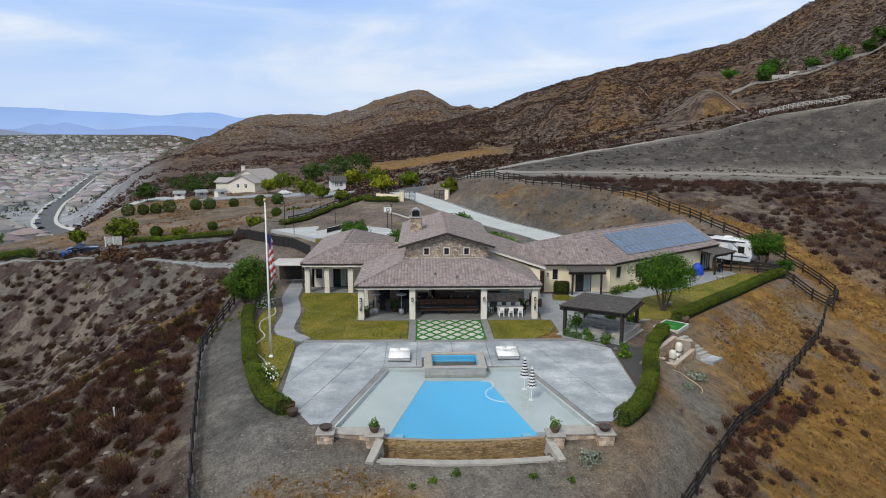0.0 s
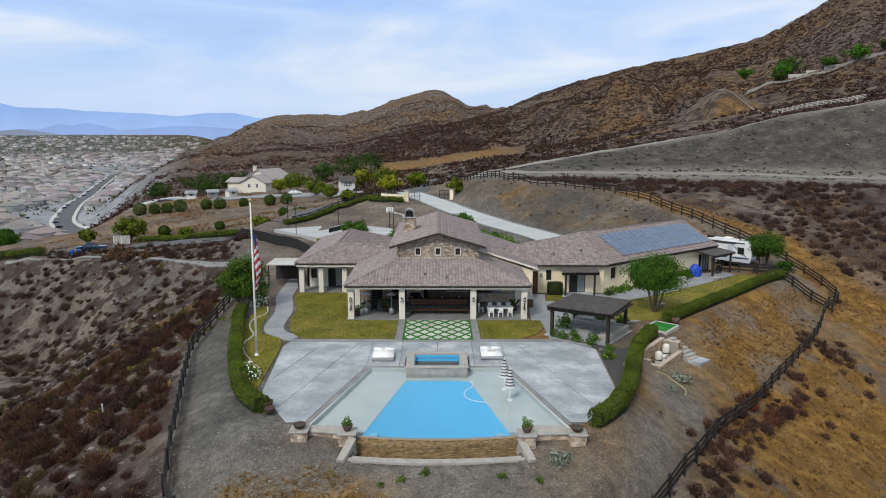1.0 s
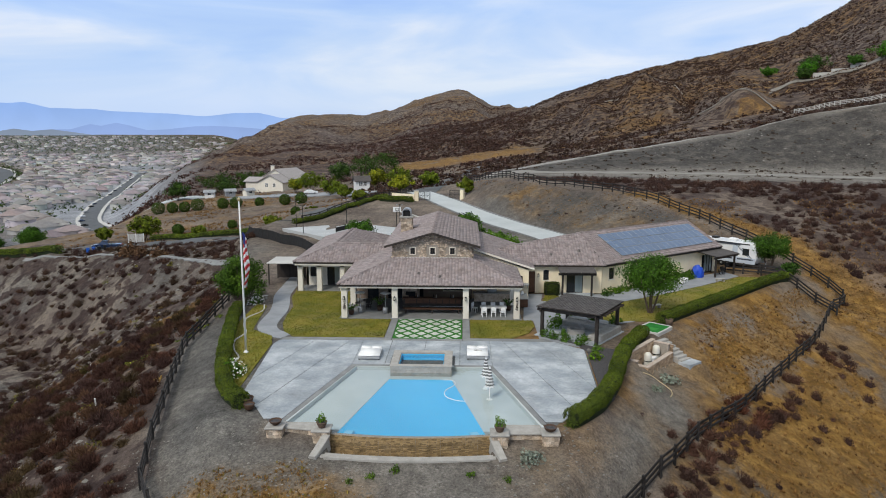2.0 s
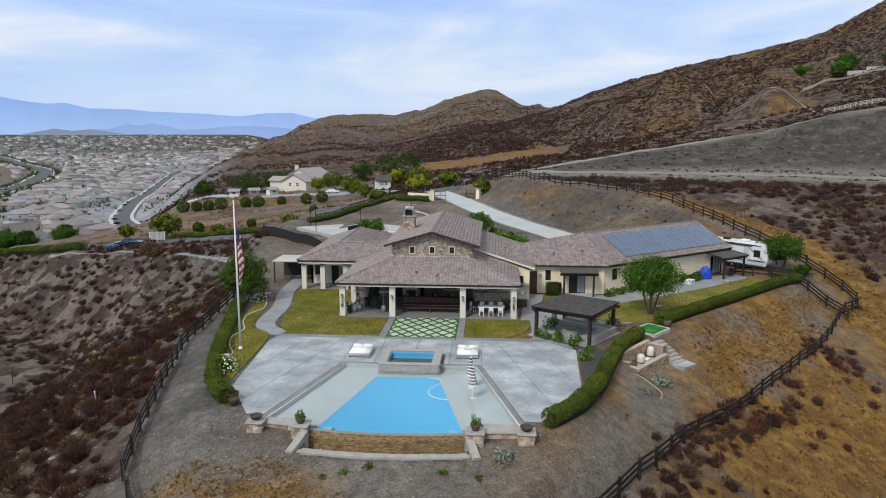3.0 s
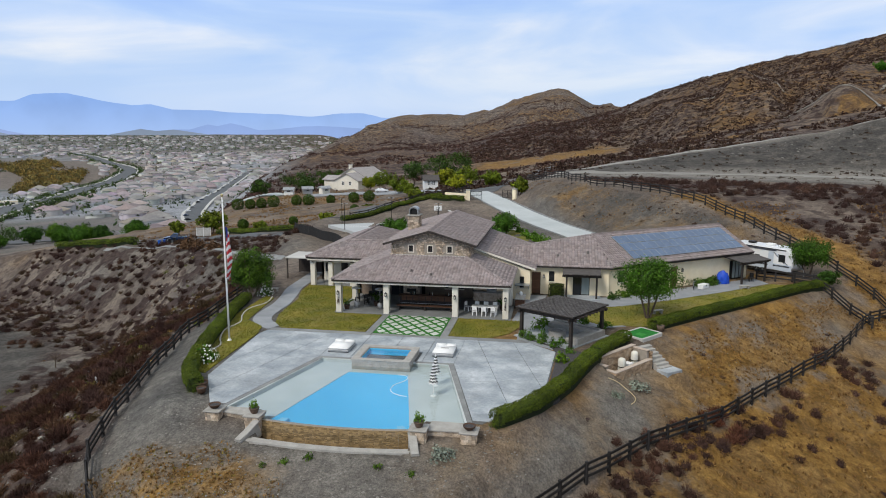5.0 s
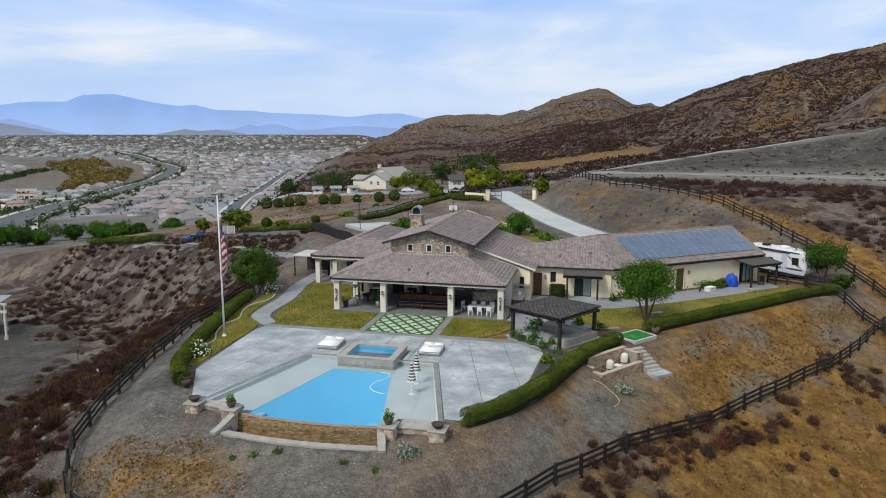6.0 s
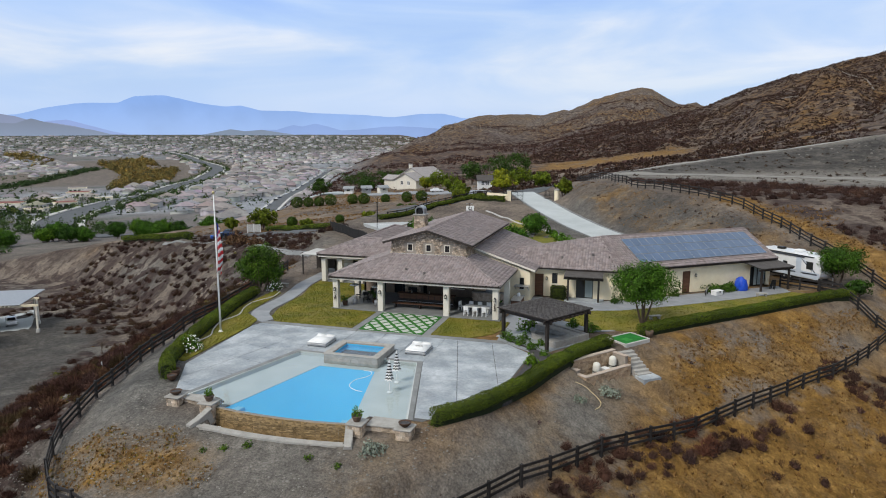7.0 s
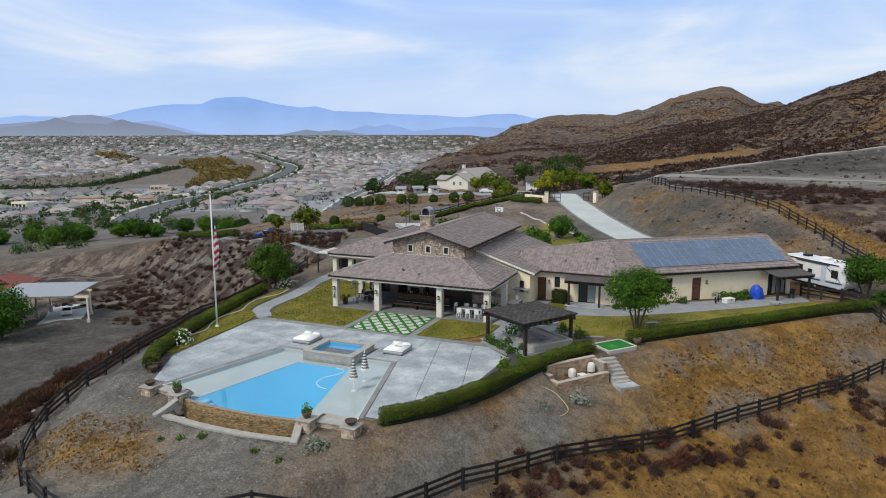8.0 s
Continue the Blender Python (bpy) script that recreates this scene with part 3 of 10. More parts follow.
def land(x, y):
    x, y = np.asarray(x, float), np.asarray(y, float)
    r, b = np.hypot(x + 2.4, y + 38), np.degrees(np.arctan2(x + 2.4, y + 38))
    zi = np.interp(y, *AXIS_Z)
    xi, xo = np.interp(y, PAD_Y, PAD_X), np.interp(y, FENCE_Y, FENCE_X)
    zf = np.interp(y, FENCE_Y, FENCE_Z)
    east = zi + (zf - zi) * np.clip((x - xi) / np.maximum(xo - xi, 0.5), 0, 1)
    east = np.where(x > xo, zf - np.interp(y, *FALL_K) * np.clip(x - xo, 0, 30), east)
    xl = np.interp(y, WEST_Y, WEST_X)
    dl = np.maximum(0, xl - x)
    floor = np.interp(x, [-300, -150, -85, -60, -30], [-38, -22, -17.6, -17.5, -17.3])
    west = np.maximum(floor, zi - .42 * np.minimum(dl, 16) - .62 * np.maximum(dl - 16, 0))
    yc = np.interp(x, SPUR_X, SPUR_Y)
    zb = np.interp(x, BACK_X, BACK_Z)
    spur = np.where(y > yc, zb, np.maximum(floor, zb - .62 * (yc - y)))
    west = np.where(x < -22, np.maximum(west, spur), west)
    west = np.where(y > 60, west + (spur - west) * ease(-20, -38, x) * ease(60, 75, y), west)
    near = np.where(x < xl, west, east)
    back = np.where(x < -8, zb + (zi - zb) * ease(-40, -8, x), near)
    near = near + (back - near) * ease(112, 135, y) * (x < -8)
    front = np.clip(-0.3 - y, 0, 14)
    near = near - np.where((x > xl - 6) & (x < xo), .19 * front + .42 * ease(1.5, -0.1, y), 0) - np.where(x <= xl - 6, .1 * front, 0)
    # far ground
    rim_r, rim_z = np.interp(b, RIM_B, RIM_R), np.interp(b, RIM_B, RIM_Z)
    foot_r, foot_z = np.interp(b, BEAR, FOOT_R), np.interp(b, BEAR, FOOT_Z)
    crest_r = np.interp(b, CREST_B, CREST_R)
    crest_z = 17.5 + np.interp(b, CREST_B, CREST_S) * crest_r
    bumps = rough_noise(x, y, 130, 4, 3)
    k = np.clip((r - foot_r) / (crest_r - foot_r), 0, 1)
    hill = foot_z + (crest_z - foot_z) * (0.75 * k + 0.25 * k * k)
    hill = np.where(r > crest_r, crest_z - .18 * (r - crest_r), hill) + bumps * 5 * ease(0, .2, k) * (1 - ease(.75, 1, k))
    # knolls and gullies: bearing, spread, distance, spread, height
    spur_b = sum(np.exp(-((b - kb) / sb) ** 2) * np.exp(-((r - kr) / sr) ** 2) * kh for kb, sb, kr, sr, kh in (
        (15.0, 2.0, 490, 60, 11), (15.4, 2.6, 600, 50, -8), (22.2, 1.9, 340, 26, 10), (22.4, 2.6, 405, 28, -7), (4.7, 0.9, 395, 25, 5),
        (18.6, 0.8, 420, 60, -6), (9.6, 0.9, 520, 90, -8), (27, 1.2, 470, 80, -7), (30, 1.6, 520, 60, 7), (11.5, 1.1, 470, 60, 5)))
    hill = hill + spur_b + cell_noise(b * .55 + 3, r / 210, 41) * 5 * ease(.02, .2, k) * (1 - ease(.7, .95, k)) + cell_noise(b * 1.3, r / 120, 42) * 2.2 * ease(.02, .2, k) * (1 - ease(.7, .95, k))
    peak_z = 17.5 + np.interp(b, PEAK_B, PEAK_S) * 2900
    q = np.clip((r - foot_r) / (2900 - foot_r), 0, 1)
    peak = foot_z + (peak_z - foot_z) * q ** 1.18 + bumps * 16 * ease(.05, .3, q) * (1 - ease(.8, 1, q)) + rough_noise(x, y, 420, 3, 8) * 14 * ease(.1, .4, q) * (1 - ease(.7, 1, q))
    peak = peak + (cell_noise(b * .8 + 1, r / 1400, 43) * 6 + cell_noise(b * 2.1, r / 700, 44) * 2.5) * ease(.08, .4, q) * (1 - ease(.7, .97, q))
    peak = np.where(r > 2900, peak_z - .1 * (r - 2900), peak)
    plain = np.interp(r, PLAIN_R, PLAIN_Z) + rough_noise(x, y, 400, 3, 5) * 2.5 * ease(300, 700, r)
    edge = np.interp(r, [150, 300, 700, 1500, 2900, 4000], [-24, -24, -22, -18.5, -16.3, -15])
    w = ease(edge - 5, edge + 3, b)
    far = np.where(b > 60, crest_z, np.maximum(hill, peak))
    k1 = ease(0, 1, (r - rim_r - 7) / (foot_r - rim_r - 7))
    mid = np.where(r > foot_r, far, rim_z + (foot_z - rim_z) * k1 + bumps * 1.5 * k1)
    mid_plain = near + (plain - near) * ease(150, 430, r)
    mid = mid_plain + (mid - mid_plain) * w
    start = np.where(b > -10, 150, 190)
    z = near + (mid - near) * ease(0, 1, (r - start) / 60)
    # the graded bench and the cut slope above it
    toe = rim_r - np.interp(b, TOE_B, TOE_D)
    bench = near + (BENCH_Z - near) * ease(122, 160, r)
    z_cut = bench + (mid - bench) * np.clip((r - toe) / (rim_r - toe), 0, 1)
    z = z + (z_cut - z) * ease(2, 6, b)
    behind = ease(95, 120, np.abs(b))
    z = z * (1 - behind) + np.minimum(near, -5 - .12 * np.clip(r - 30, 0, 400)) * behind
    pool_half = np.interp(y, [0, 12], [7.9, 5.1])
    pit = ease(0.75, 0.3, np.abs(x) - pool_half) * ease(-0.3, 0.1, y) * ease(12.8, 12.4, y) * ease(5.2, 4.9, np.where(y < 1.6, np.abs(x), 0))
    z = z - 2.4 * pit
    z = z - 1.35 * ease(4.75, 4.5, np.abs(x)) * ease(-1.75, -1.55, y) * ease(.2, -.1, y)
    # the sunken equipment yard
    u, v = (x - 16.05) * .6157 + (y - 15.2) * .788, -(x - 16.05) * .788 + (y - 15.2) * .6157
    sunk = ease(.1, .35, u) * ease(5.4, 5.15, u) * ease(-2.0, -1.75, v) * ease(-.1, -.35, v)
    z = z + (np.minimum(z, -1.8) - z) * sunk
    landing = ease(2.1, 1.2, np.hypot(x - 22.25, y - 18.6))
    z = z + (-1.62 - z) * landing
    # ground falling away before the yard's front wall
    z = z - .45 * ease(-.6, .3, u) * ease(5.3, 4.6, u) * ease(-1.9, -2.2, v) * ease(-5, -3, v)
    small = rough_noise(x, y, 5, 4, 11)
    off_pad = ease(0.3, 3, np.maximum(np.maximum(x - xi, xl - x), np.maximum(-1.0 - y, y - 62)))
    z = z + small * .16 * off_pad * (1 + 2 * ease(60, 200, r) * (1 - .8 * ease(160, 170, r) * ease(rim_r + 12, rim_r + 4, r) * ease(2, 6, b))) - 0.06 * (1 - off_pad)
    # the level bed of the driveway
    bed = ease(4.8, 3.5, np.abs(x - np.interp(y, DRIVE_Y, DRIVE_X)) * .88) * ease(63, 67, y) * ease(131, 126, y)
    return z + (np.interp(y, DRIVE_Y, DRIVE_Z) - z) * bed


def stretch_axis(centre, n, a=8.8, k=6.99):
    return centre + a * np.sinh(np.linspace(-1, 1, n) * k)


GX, GY = stretch_axis(2, 500), stretch_axis(18, 500)
GZ = land(*np.meshgrid(GX, GY))


def lie(x, y):
    """Height of the ground sheet under points."""
    x, y = np.asarray(x, float), np.asarray(y, float)
    i, j = np.clip(np.searchsorted(GX, x) - 1, 0, len(GX) - 2), np.clip(np.searchsorted(GY, y) - 1, 0, len(GY) - 2)
    fx, fy = (x - GX[i]) / (GX[i + 1] - GX[i]), (y - GY[j]) / (GY[j + 1] - GY[j])
    return (GZ[j, i] * (1 - fx) + GZ[j, i + 1] * fx) * (1 - fy) + (GZ[j + 1, i] * (1 - fx) + GZ[j + 1, i + 1] * fx) * fy


def ground_z(x, y):
    return float(lie(x, y))


def ground_mesh():
    n = len(GX)
    gx, gy = np.meshgrid(GX, GY)
    gx, gy, z = gx.ravel(), gy.ravel(), GZ.ravel()
    i = np.arange(n * n).reshape(n, n)
    faces = np.stack([i[:-1, :-1].ravel(), i[:-1, 1:].ravel(), i[1:, 1:].ravel(), i[1:, :-1].ravel()], 1)
    r, b = np.hypot(gx + 2.4, gy + 38), np.degrees(np.arctan2(gx + 2.4, gy + 38))
    xo, xl = np.interp(gy, FENCE_Y, FENCE_X), np.interp(gy, WEST_Y, WEST_X)
    patch = rough_noise(gx, gy, 9, 4, 21)
    # red: golden dry grass, green: grey gravel, blue: brush cover
    east = ease(3, 9, gx) * ease(66, 52, gy)
    gold = east * (.5 + .12 * ease(-1, 1, gx - xo) * 3 + .45 * patch) * ease(-12, -6, gy) + ease(1.3, .5, np.hypot((gx + 7.5) / 6, (gy + 5.6) / 3.2)) * (.75 + .5 * patch)
    # the vivid strip outside the corner of the fence, and the swale below the spur
    gold = np.maximum(gold, ease(.5, 2, gx - xo) * ease(8.5, 6, gx - xo + 1.5 * patch) * ease(96, 74, gy) * ease(36, 45, gy) * 1.5)
    swale = np.abs(gy - np.interp(gx, [-48, -42, -36, -33, -27], [37, 33, 32, 39, 46]))
    gold = np.maximum(gold, ease(3.4, 1, swale + 1.2 * patch) * ease(-50, -45, gx) * ease(-24, -29, gx) * .9)
    gold = np.maximum(gold, ease(230, 420, r) * (.48 + .6 * rough_noise(gx, gy, 60, 4, 31)) * ease(-24, -18, b))
    meadow = ease(300, 330, r) * ease(430, 370, r) * ease(-8, -3, b) * ease(9, 5, b)
    gold = np.maximum(gold, ease(130, 160, r) * ease(330, 240, r) * ease(-10, -16, b) * ease(-44, -36, b) * ease(100, 112, gy) * (.25 + .35 * patch))
    gold = np.maximum(gold, meadow * (1.12 + .25 * patch))
    rim = np.interp(b, RIM_B, RIM_R)
    toe = rim - np.interp(b, TOE_B, TOE_D)
    grey = ease(160, 168, r) * ease(rim + 3, rim, r) * ease(1, 5, b) * (.95 - .25 * patch)
    # second set: pale graded dirt, dense brush, paved suburb
    pale = ease(164, 171, r + 3 * patch) * ease(toe + 5, toe - 2, r) * ease(3, 6, b) * (.75 - .3 * patch)
    pale = np.maximum(pale, ease(rim - 1.5, rim + .5, r) * ease(rim + 8, rim + 4, r) * ease(3, 5, b) * .8)
    thick = ease(250, 330, r) * ease(1300, 800, r) * ease(-30, -22, b) * ease(7, 3, b) * (.75 + .5 * rough_noise(gx, gy, 70, 3, 35))
    grey = np.maximum(grey, ease(56, 62, -gx) * ease(58, 50, gy) * ease(12, 20, gy) * .8)
    grey = np.maximum(grey, ease(0, 4, gx) * ease(xo, xo - 4, gx) * ease(62, 70, gy) * ease(112, 100, gy) * .85)
    gold = np.maximum(gold, ease(0, 3, gx - np.interp(gy, PAD_Y, PAD_X)) * ease(0, 2, xo - gx) * ease(60, 68, gy) * ease(118, 100, gy) * (.12 + .5 * patch))
    grey = np.maximum(grey, ease(1, -2, gy) * (gx < 9) * (gx > -17) * (.75 + .4 * patch))
    grey = np.maximum(grey, ease(0, 3, gx - np.interp(gy, PAD_Y, PAD_X)) * ease(0, 3, xo - gx) * (gy < 48) * np.clip(.28 - .8 * patch, 0, 1))
    grey = np.maximum(grey, ease(.5, 3, gx - xo) * (gy < 44) * np.clip(.35 - .9 * rough_noise(gx, gy, 11, 3, 22), 0, 1))
    grey = np.maximum(grey, ease(-22, -30, gx) * ease(44, 52, gy) * ease(104, 92, gy) * np.clip(.22 - .5 * patch, 0, 1))
    brush = ease(0, 4, xl - gx - 2) * ease(130, 90, gy) * (gy < 130)
    thick = np.maximum(thick, ease(0, 5, xl - gx - 3) * ease(2, -3, gy - np.interp(gx, [-48, -42, -36, -33, -27], [37, 33, 32, 39, 46])) * ease(-66, -60, gx + .4 * (gy - 38) * (gy > 16)) * (.85 + .3 * patch))
    brush = np.maximum(brush, ease(5, 9, gx - xo) * ease(46, 52, gy) * ease(165, 158, r) * (.9 + .3 * patch))
    brush = np.maximum(brush, ease(rim + 6, rim + 14, r) * ease(1, 4, b) * (r > 150) * .95)
    brush = np.maximum(brush, ease(260, 330, r) * ease(-26, -20, b) * ease(6, 3, b))
    thick = np.maximum(thick, ease(rim + 6, rim + 14, r) * ease(1, 4, b) * .35)
    thick = np.maximum(thick, ease(6, 10, gx - xo) * ease(46, 52, gy) * ease(160, 150, r) * (.7 + .5 * patch))
    brush = np.maximum(brush, ease(120, 150, r) * ease(330, 250, r) * ease(-34, -40, b) * (.45 + .3 * patch))
    brush = brush * (1 - .85 * np.clip(gold, 0, 1) * ease(200, 150, r))
    dry = ease(rim + 10, rim + 25, r) * ease(1, 5, b) * ease(900, 600, r) * ease(.1, .6, rough_noise(gx, gy, 55, 3, 41)) * .25
    for kx, ky, kr in KNOLL_GOLD:
        dry = np.maximum(dry, ease(1.15, .6, np.hypot(gx - kx, gy - ky) / kr + .5 * rough_noise(gx, gy, 12, 3, 43)))
    gold = np.maximum(gold, dry)
    brush = brush * (1 - .55 * dry)
    # the bare gravel lot in the hollow
    lot = np.maximum(ease(-2, 3, -60 - .4 * (gy - 38) - gx) * ease(8, 18, gy) * ease(66, 56, gy), ease(-76, -81, gx) * ease(70, 63, gy) * ease(4, 14, gy))
    lot = np.clip(lot * (1.1 + .4 * rough_noise(gx, gy, 14, 3, 37)), 0, 1)
    brush, thick = brush * (1 - .9 * meadow) * (1 - lot), thick * (1 - meadow) * (1 - lot)
    grey = np.maximum(grey, lot)
    grey = np.maximum(grey, ease(-8, -10, gx) * ease(-2, 0, gx - np.interp(gy, WEST_Y, WEST_X) + 3) * ease(34, 26, gy) * ease(-16, -10, gy) * (.9 + .2 * patch))
    pale = np.maximum(pale, ease(0, 2, gx - np.interp(gy, PAD_Y, PAD_X)) * ease(0, 2, xo - gx) * (gy < 48) * (gy > -12) * (.3 - .2 * patch))
    pale = np.maximum(pale, ease(1, -2, gy) * (gx < 9) * (gx > -17) * (.45 + .3 * patch) * (gy > -20))
    pale = np.maximum(pale, ease(700, 1300, r) * ease(-24, -18, b) * ease(9, 4, b) * (.4 + .3 * rough_noise(gx, gy, 160, 3, 39)))
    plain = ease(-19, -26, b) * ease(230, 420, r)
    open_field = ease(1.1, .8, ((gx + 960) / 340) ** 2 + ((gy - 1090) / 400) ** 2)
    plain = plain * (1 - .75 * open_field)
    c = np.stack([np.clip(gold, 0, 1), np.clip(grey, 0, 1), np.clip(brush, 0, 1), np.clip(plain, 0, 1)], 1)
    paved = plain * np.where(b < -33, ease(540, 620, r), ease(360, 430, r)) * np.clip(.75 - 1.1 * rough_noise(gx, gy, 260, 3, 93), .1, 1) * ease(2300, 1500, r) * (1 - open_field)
    shale = ease(toe - 4, toe + 3, r) * ease(rim + 1, rim - 1, r) * ease(4, 8, b) * (1.0 - .25 * patch)
    bank = ease(0, 2.5, gx - np.interp(gy, PAD_Y, PAD_X)) * ease(0, 1.5, xo - gx) * ease(54, 62, gy) * ease(125, 108, gy) * (.6 - .4 * patch)
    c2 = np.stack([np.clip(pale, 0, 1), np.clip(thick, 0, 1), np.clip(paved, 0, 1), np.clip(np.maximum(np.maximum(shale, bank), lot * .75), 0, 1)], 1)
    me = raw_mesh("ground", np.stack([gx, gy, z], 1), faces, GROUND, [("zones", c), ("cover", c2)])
    me.polygons.foreach_set("use_smooth", [True] * len(me.polygons))
    return me


def ground_material():
    m = bpy.data.materials.new("dry_hillside_earth")
    m.use_nodes = True
    n, l = m.node_tree.nodes, m.node_tree.links
    b = n["Principled BSDF"]
    b.inputs["Roughness"].default_value, b.inputs["Specular IOR Level"].default_value = 0.95, 0.1
    geo, zone, sep = n.new("ShaderNodeNewGeometry"), n.new("ShaderNodeAttribute"), n.new("ShaderNodeSeparateColor")
    zone.attribute_name = "zones"
    l.new(zone.outputs["Color"], sep.inputs[0])
    zone2, sep2 = n.new("ShaderNodeAttribute"), n.new("ShaderNodeSeparateColor")
    zone2.attribute_name = "cover"
    l.new(zone2.outputs["Color"], sep2.inputs[0])

    def tex(s, d=6.0, r=0.6):
        t = n.new("ShaderNodeTexNoise")
        t.inputs["Scale"].default_value, t.inputs["Detail"].default_value, t.inputs["Roughness"].default_value = s, d, r
        l.new(geo.outputs["Position"], t.inputs["Vector"])
        return t.outputs["Fac"]

    def ramp(fac, *pts):
        r = n.new("ShaderNodeValToRGB")
        e = r.color_ramp.elements
        e[0].position, e[0].color = pts[0][0], (*pts[0][1], 1)
        e[1].position, e[1].color = pts[-1][0], (*pts[-1][1], 1)
        for p, c in pts[1:-1]:
            e.new(p).color = (*c, 1)
        l.new(fac, r.inputs["Fac"])
        return r.outputs["Color"]

    def mix(fac, a, c, mode="MIX"):
        x = n.new("ShaderNodeMix")
        x.data_type, x.blend_type = "RGBA", mode
        for i, v in ((0, fac), (6, a), (7, c)):
            if isinstance(v, (int, float)):
                x.inputs[i].default_value = v
            else:
                l.new(v, x.inputs[i])
        return x.outputs[2]

    def times(a, c, k=1.0):
        x = n.new("ShaderNodeMath")
        x.operation, x.use_clamp = "MULTIPLY", True
        l.new(a, x.inputs[0])
        if isinstance(c, (int, float)):
            x.inputs[1].default_value = c
        else:
            l.new(c, x.inputs[1])
        return x.outputs[0]

    g1, g0 = (1, 1, 1), (0, 0, 0)
    earth = ramp(tex(0.12, 9.0, 0.62), (0.32, (0.088, 0.072, 0.062)), (0.5, (0.145, 0.119, 0.099)), (0.68, (0.225, 0.185, 0.148)))
    straw = ramp(tex(0.5, 8.0, 0.65), (0.32, (0.118, 0.065, 0.02)), (0.5, (0.195, 0.108, 0.03)), (0.68, (0.31, 0.182, 0.055)))
    gravel = ramp(tex(0.2, 10.0, 0.68), (0.3, (0.068, 0.066, 0.062)), (0.5, (0.112, 0.107, 0.099)), (0.7, (0.19, 0.18, 0.162)))
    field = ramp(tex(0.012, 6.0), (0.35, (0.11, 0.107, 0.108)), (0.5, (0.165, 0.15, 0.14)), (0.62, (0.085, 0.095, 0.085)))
    brush = ramp(tex(0.35, 4.0, 0.6), (0.40, (0.038, 0.026, 0.024)), (0.6, (0.062, 0.044, 0.038)))
    # suburb paving blued and paled: the valley haze is put into its colour
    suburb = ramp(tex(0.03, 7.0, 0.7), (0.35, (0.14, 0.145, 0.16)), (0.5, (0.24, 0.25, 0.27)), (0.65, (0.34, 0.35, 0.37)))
    graded = ramp(tex(0.15, 8.0, 0.65), (0.3, (0.15, 0.138, 0.122)), (0.5, (0.205, 0.188, 0.165)), (0.7, (0.275, 0.254, 0.222)))
    heath = ramp(tex(0.1, 9.0, 0.7), (0.36, (0.045, 0.031, 0.030)), (0.5, (0.078, 0.056, 0.05)), (0.6, (0.18, 0.138, 0.108)))
    col = mix(sep.outputs[1], earth, gravel)
    shale = ramp(tex(0.25, 10.0, 0.7), (0.3, (0.036, 0.034, 0.032)), (0.5, (0.068, 0.063, 0.058)), (0.7, (0.135, 0.122, 0.105)))
    col = mix(zone2.outputs["Alpha"], col, shale)
    col = mix(sep2.outputs[0], col, graded)
    streak = ramp(tex(0.16, 9.0, 0.7), (0.44, g0), (0.55, g1))
    gmask = times(sep.outputs[0], streak)
    gsum = n.new("ShaderNodeMath")
    gsum.operation, gsum.use_clamp = "MULTIPLY_ADD", True
    l.new(sep.outputs[0], gsum.inputs[0])
    gsum.inputs[1].default_value = 0.3
    vivid = n.new("ShaderNodeMath")
    vivid.operation, vivid.use_clamp = "MULTIPLY_ADD", True
    l.new(sep.outputs[0], vivid.inputs[0])
    vivid.inputs[1].default_value, vivid.inputs[2].default_value = 6.0, -5.4
    vmax = n.new("ShaderNodeMath")
    vmax.operation = "MAXIMUM"
    l.new(gmask, vmax.inputs[0])
    l.new(vivid.outputs[0], vmax.inputs[1])
    l.new(vmax.outputs[0], gsum.inputs[2])
    col = mix(gsum.outputs[0], col, straw)
    clumps = ramp(tex(0.28, 3.0, 0.6), (0.49, g0), (0.53, g1))
    clumps2 = ramp(tex(0.045, 4.0, 0.6), (0.2, g0), (0.4, g1))
    cover = times(times(sep.outputs[2], clumps), times(clumps2, 0.9))
    # single bushes too far off to stand apart
    dots = ramp(tex(0.14, 3.0, 0.6), (0.5, g0), (0.535, g1))
    col = mix(times(sep2.outputs[1], 0.85), col, heath)
    col = mix(cover, col, brush)
    col = mix(times(times(sep.outputs[2], dots), 0.65), col, brush)
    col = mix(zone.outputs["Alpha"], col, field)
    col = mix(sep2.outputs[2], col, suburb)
    grain = ramp(tex(7.0, 5.0, 0.7), (0.3, (0.55,) * 3), (0.7, (1.45,) * 3))
    col = mix(1.0, col, grain, "MULTIPLY")
    grit = ramp(tex(1.4, 6.0, 0.7), (0.32, (0.66,) * 3), (0.68, (1.32,) * 3))
    col = mix(1.0, col, grit, "MULTIPLY")
    l.new(col, b.inputs["Base Color"])
    bp = n.new("ShaderNodeBump")
    bp.inputs["Strength"].default_value, bp.inputs["Distance"].default_value = 1.0, 0.22
    l.new(tex(2.5, 8.0, 0.7), bp.inputs["Height"])
    l.new(bp.outputs[0], b.inputs["Normal"])
    return m


GROUND = ground_material()
ground = single("ground", ground_mesh(), None, "dry brown hillside earth with gravel and golden grass", "ground", kind="structure")

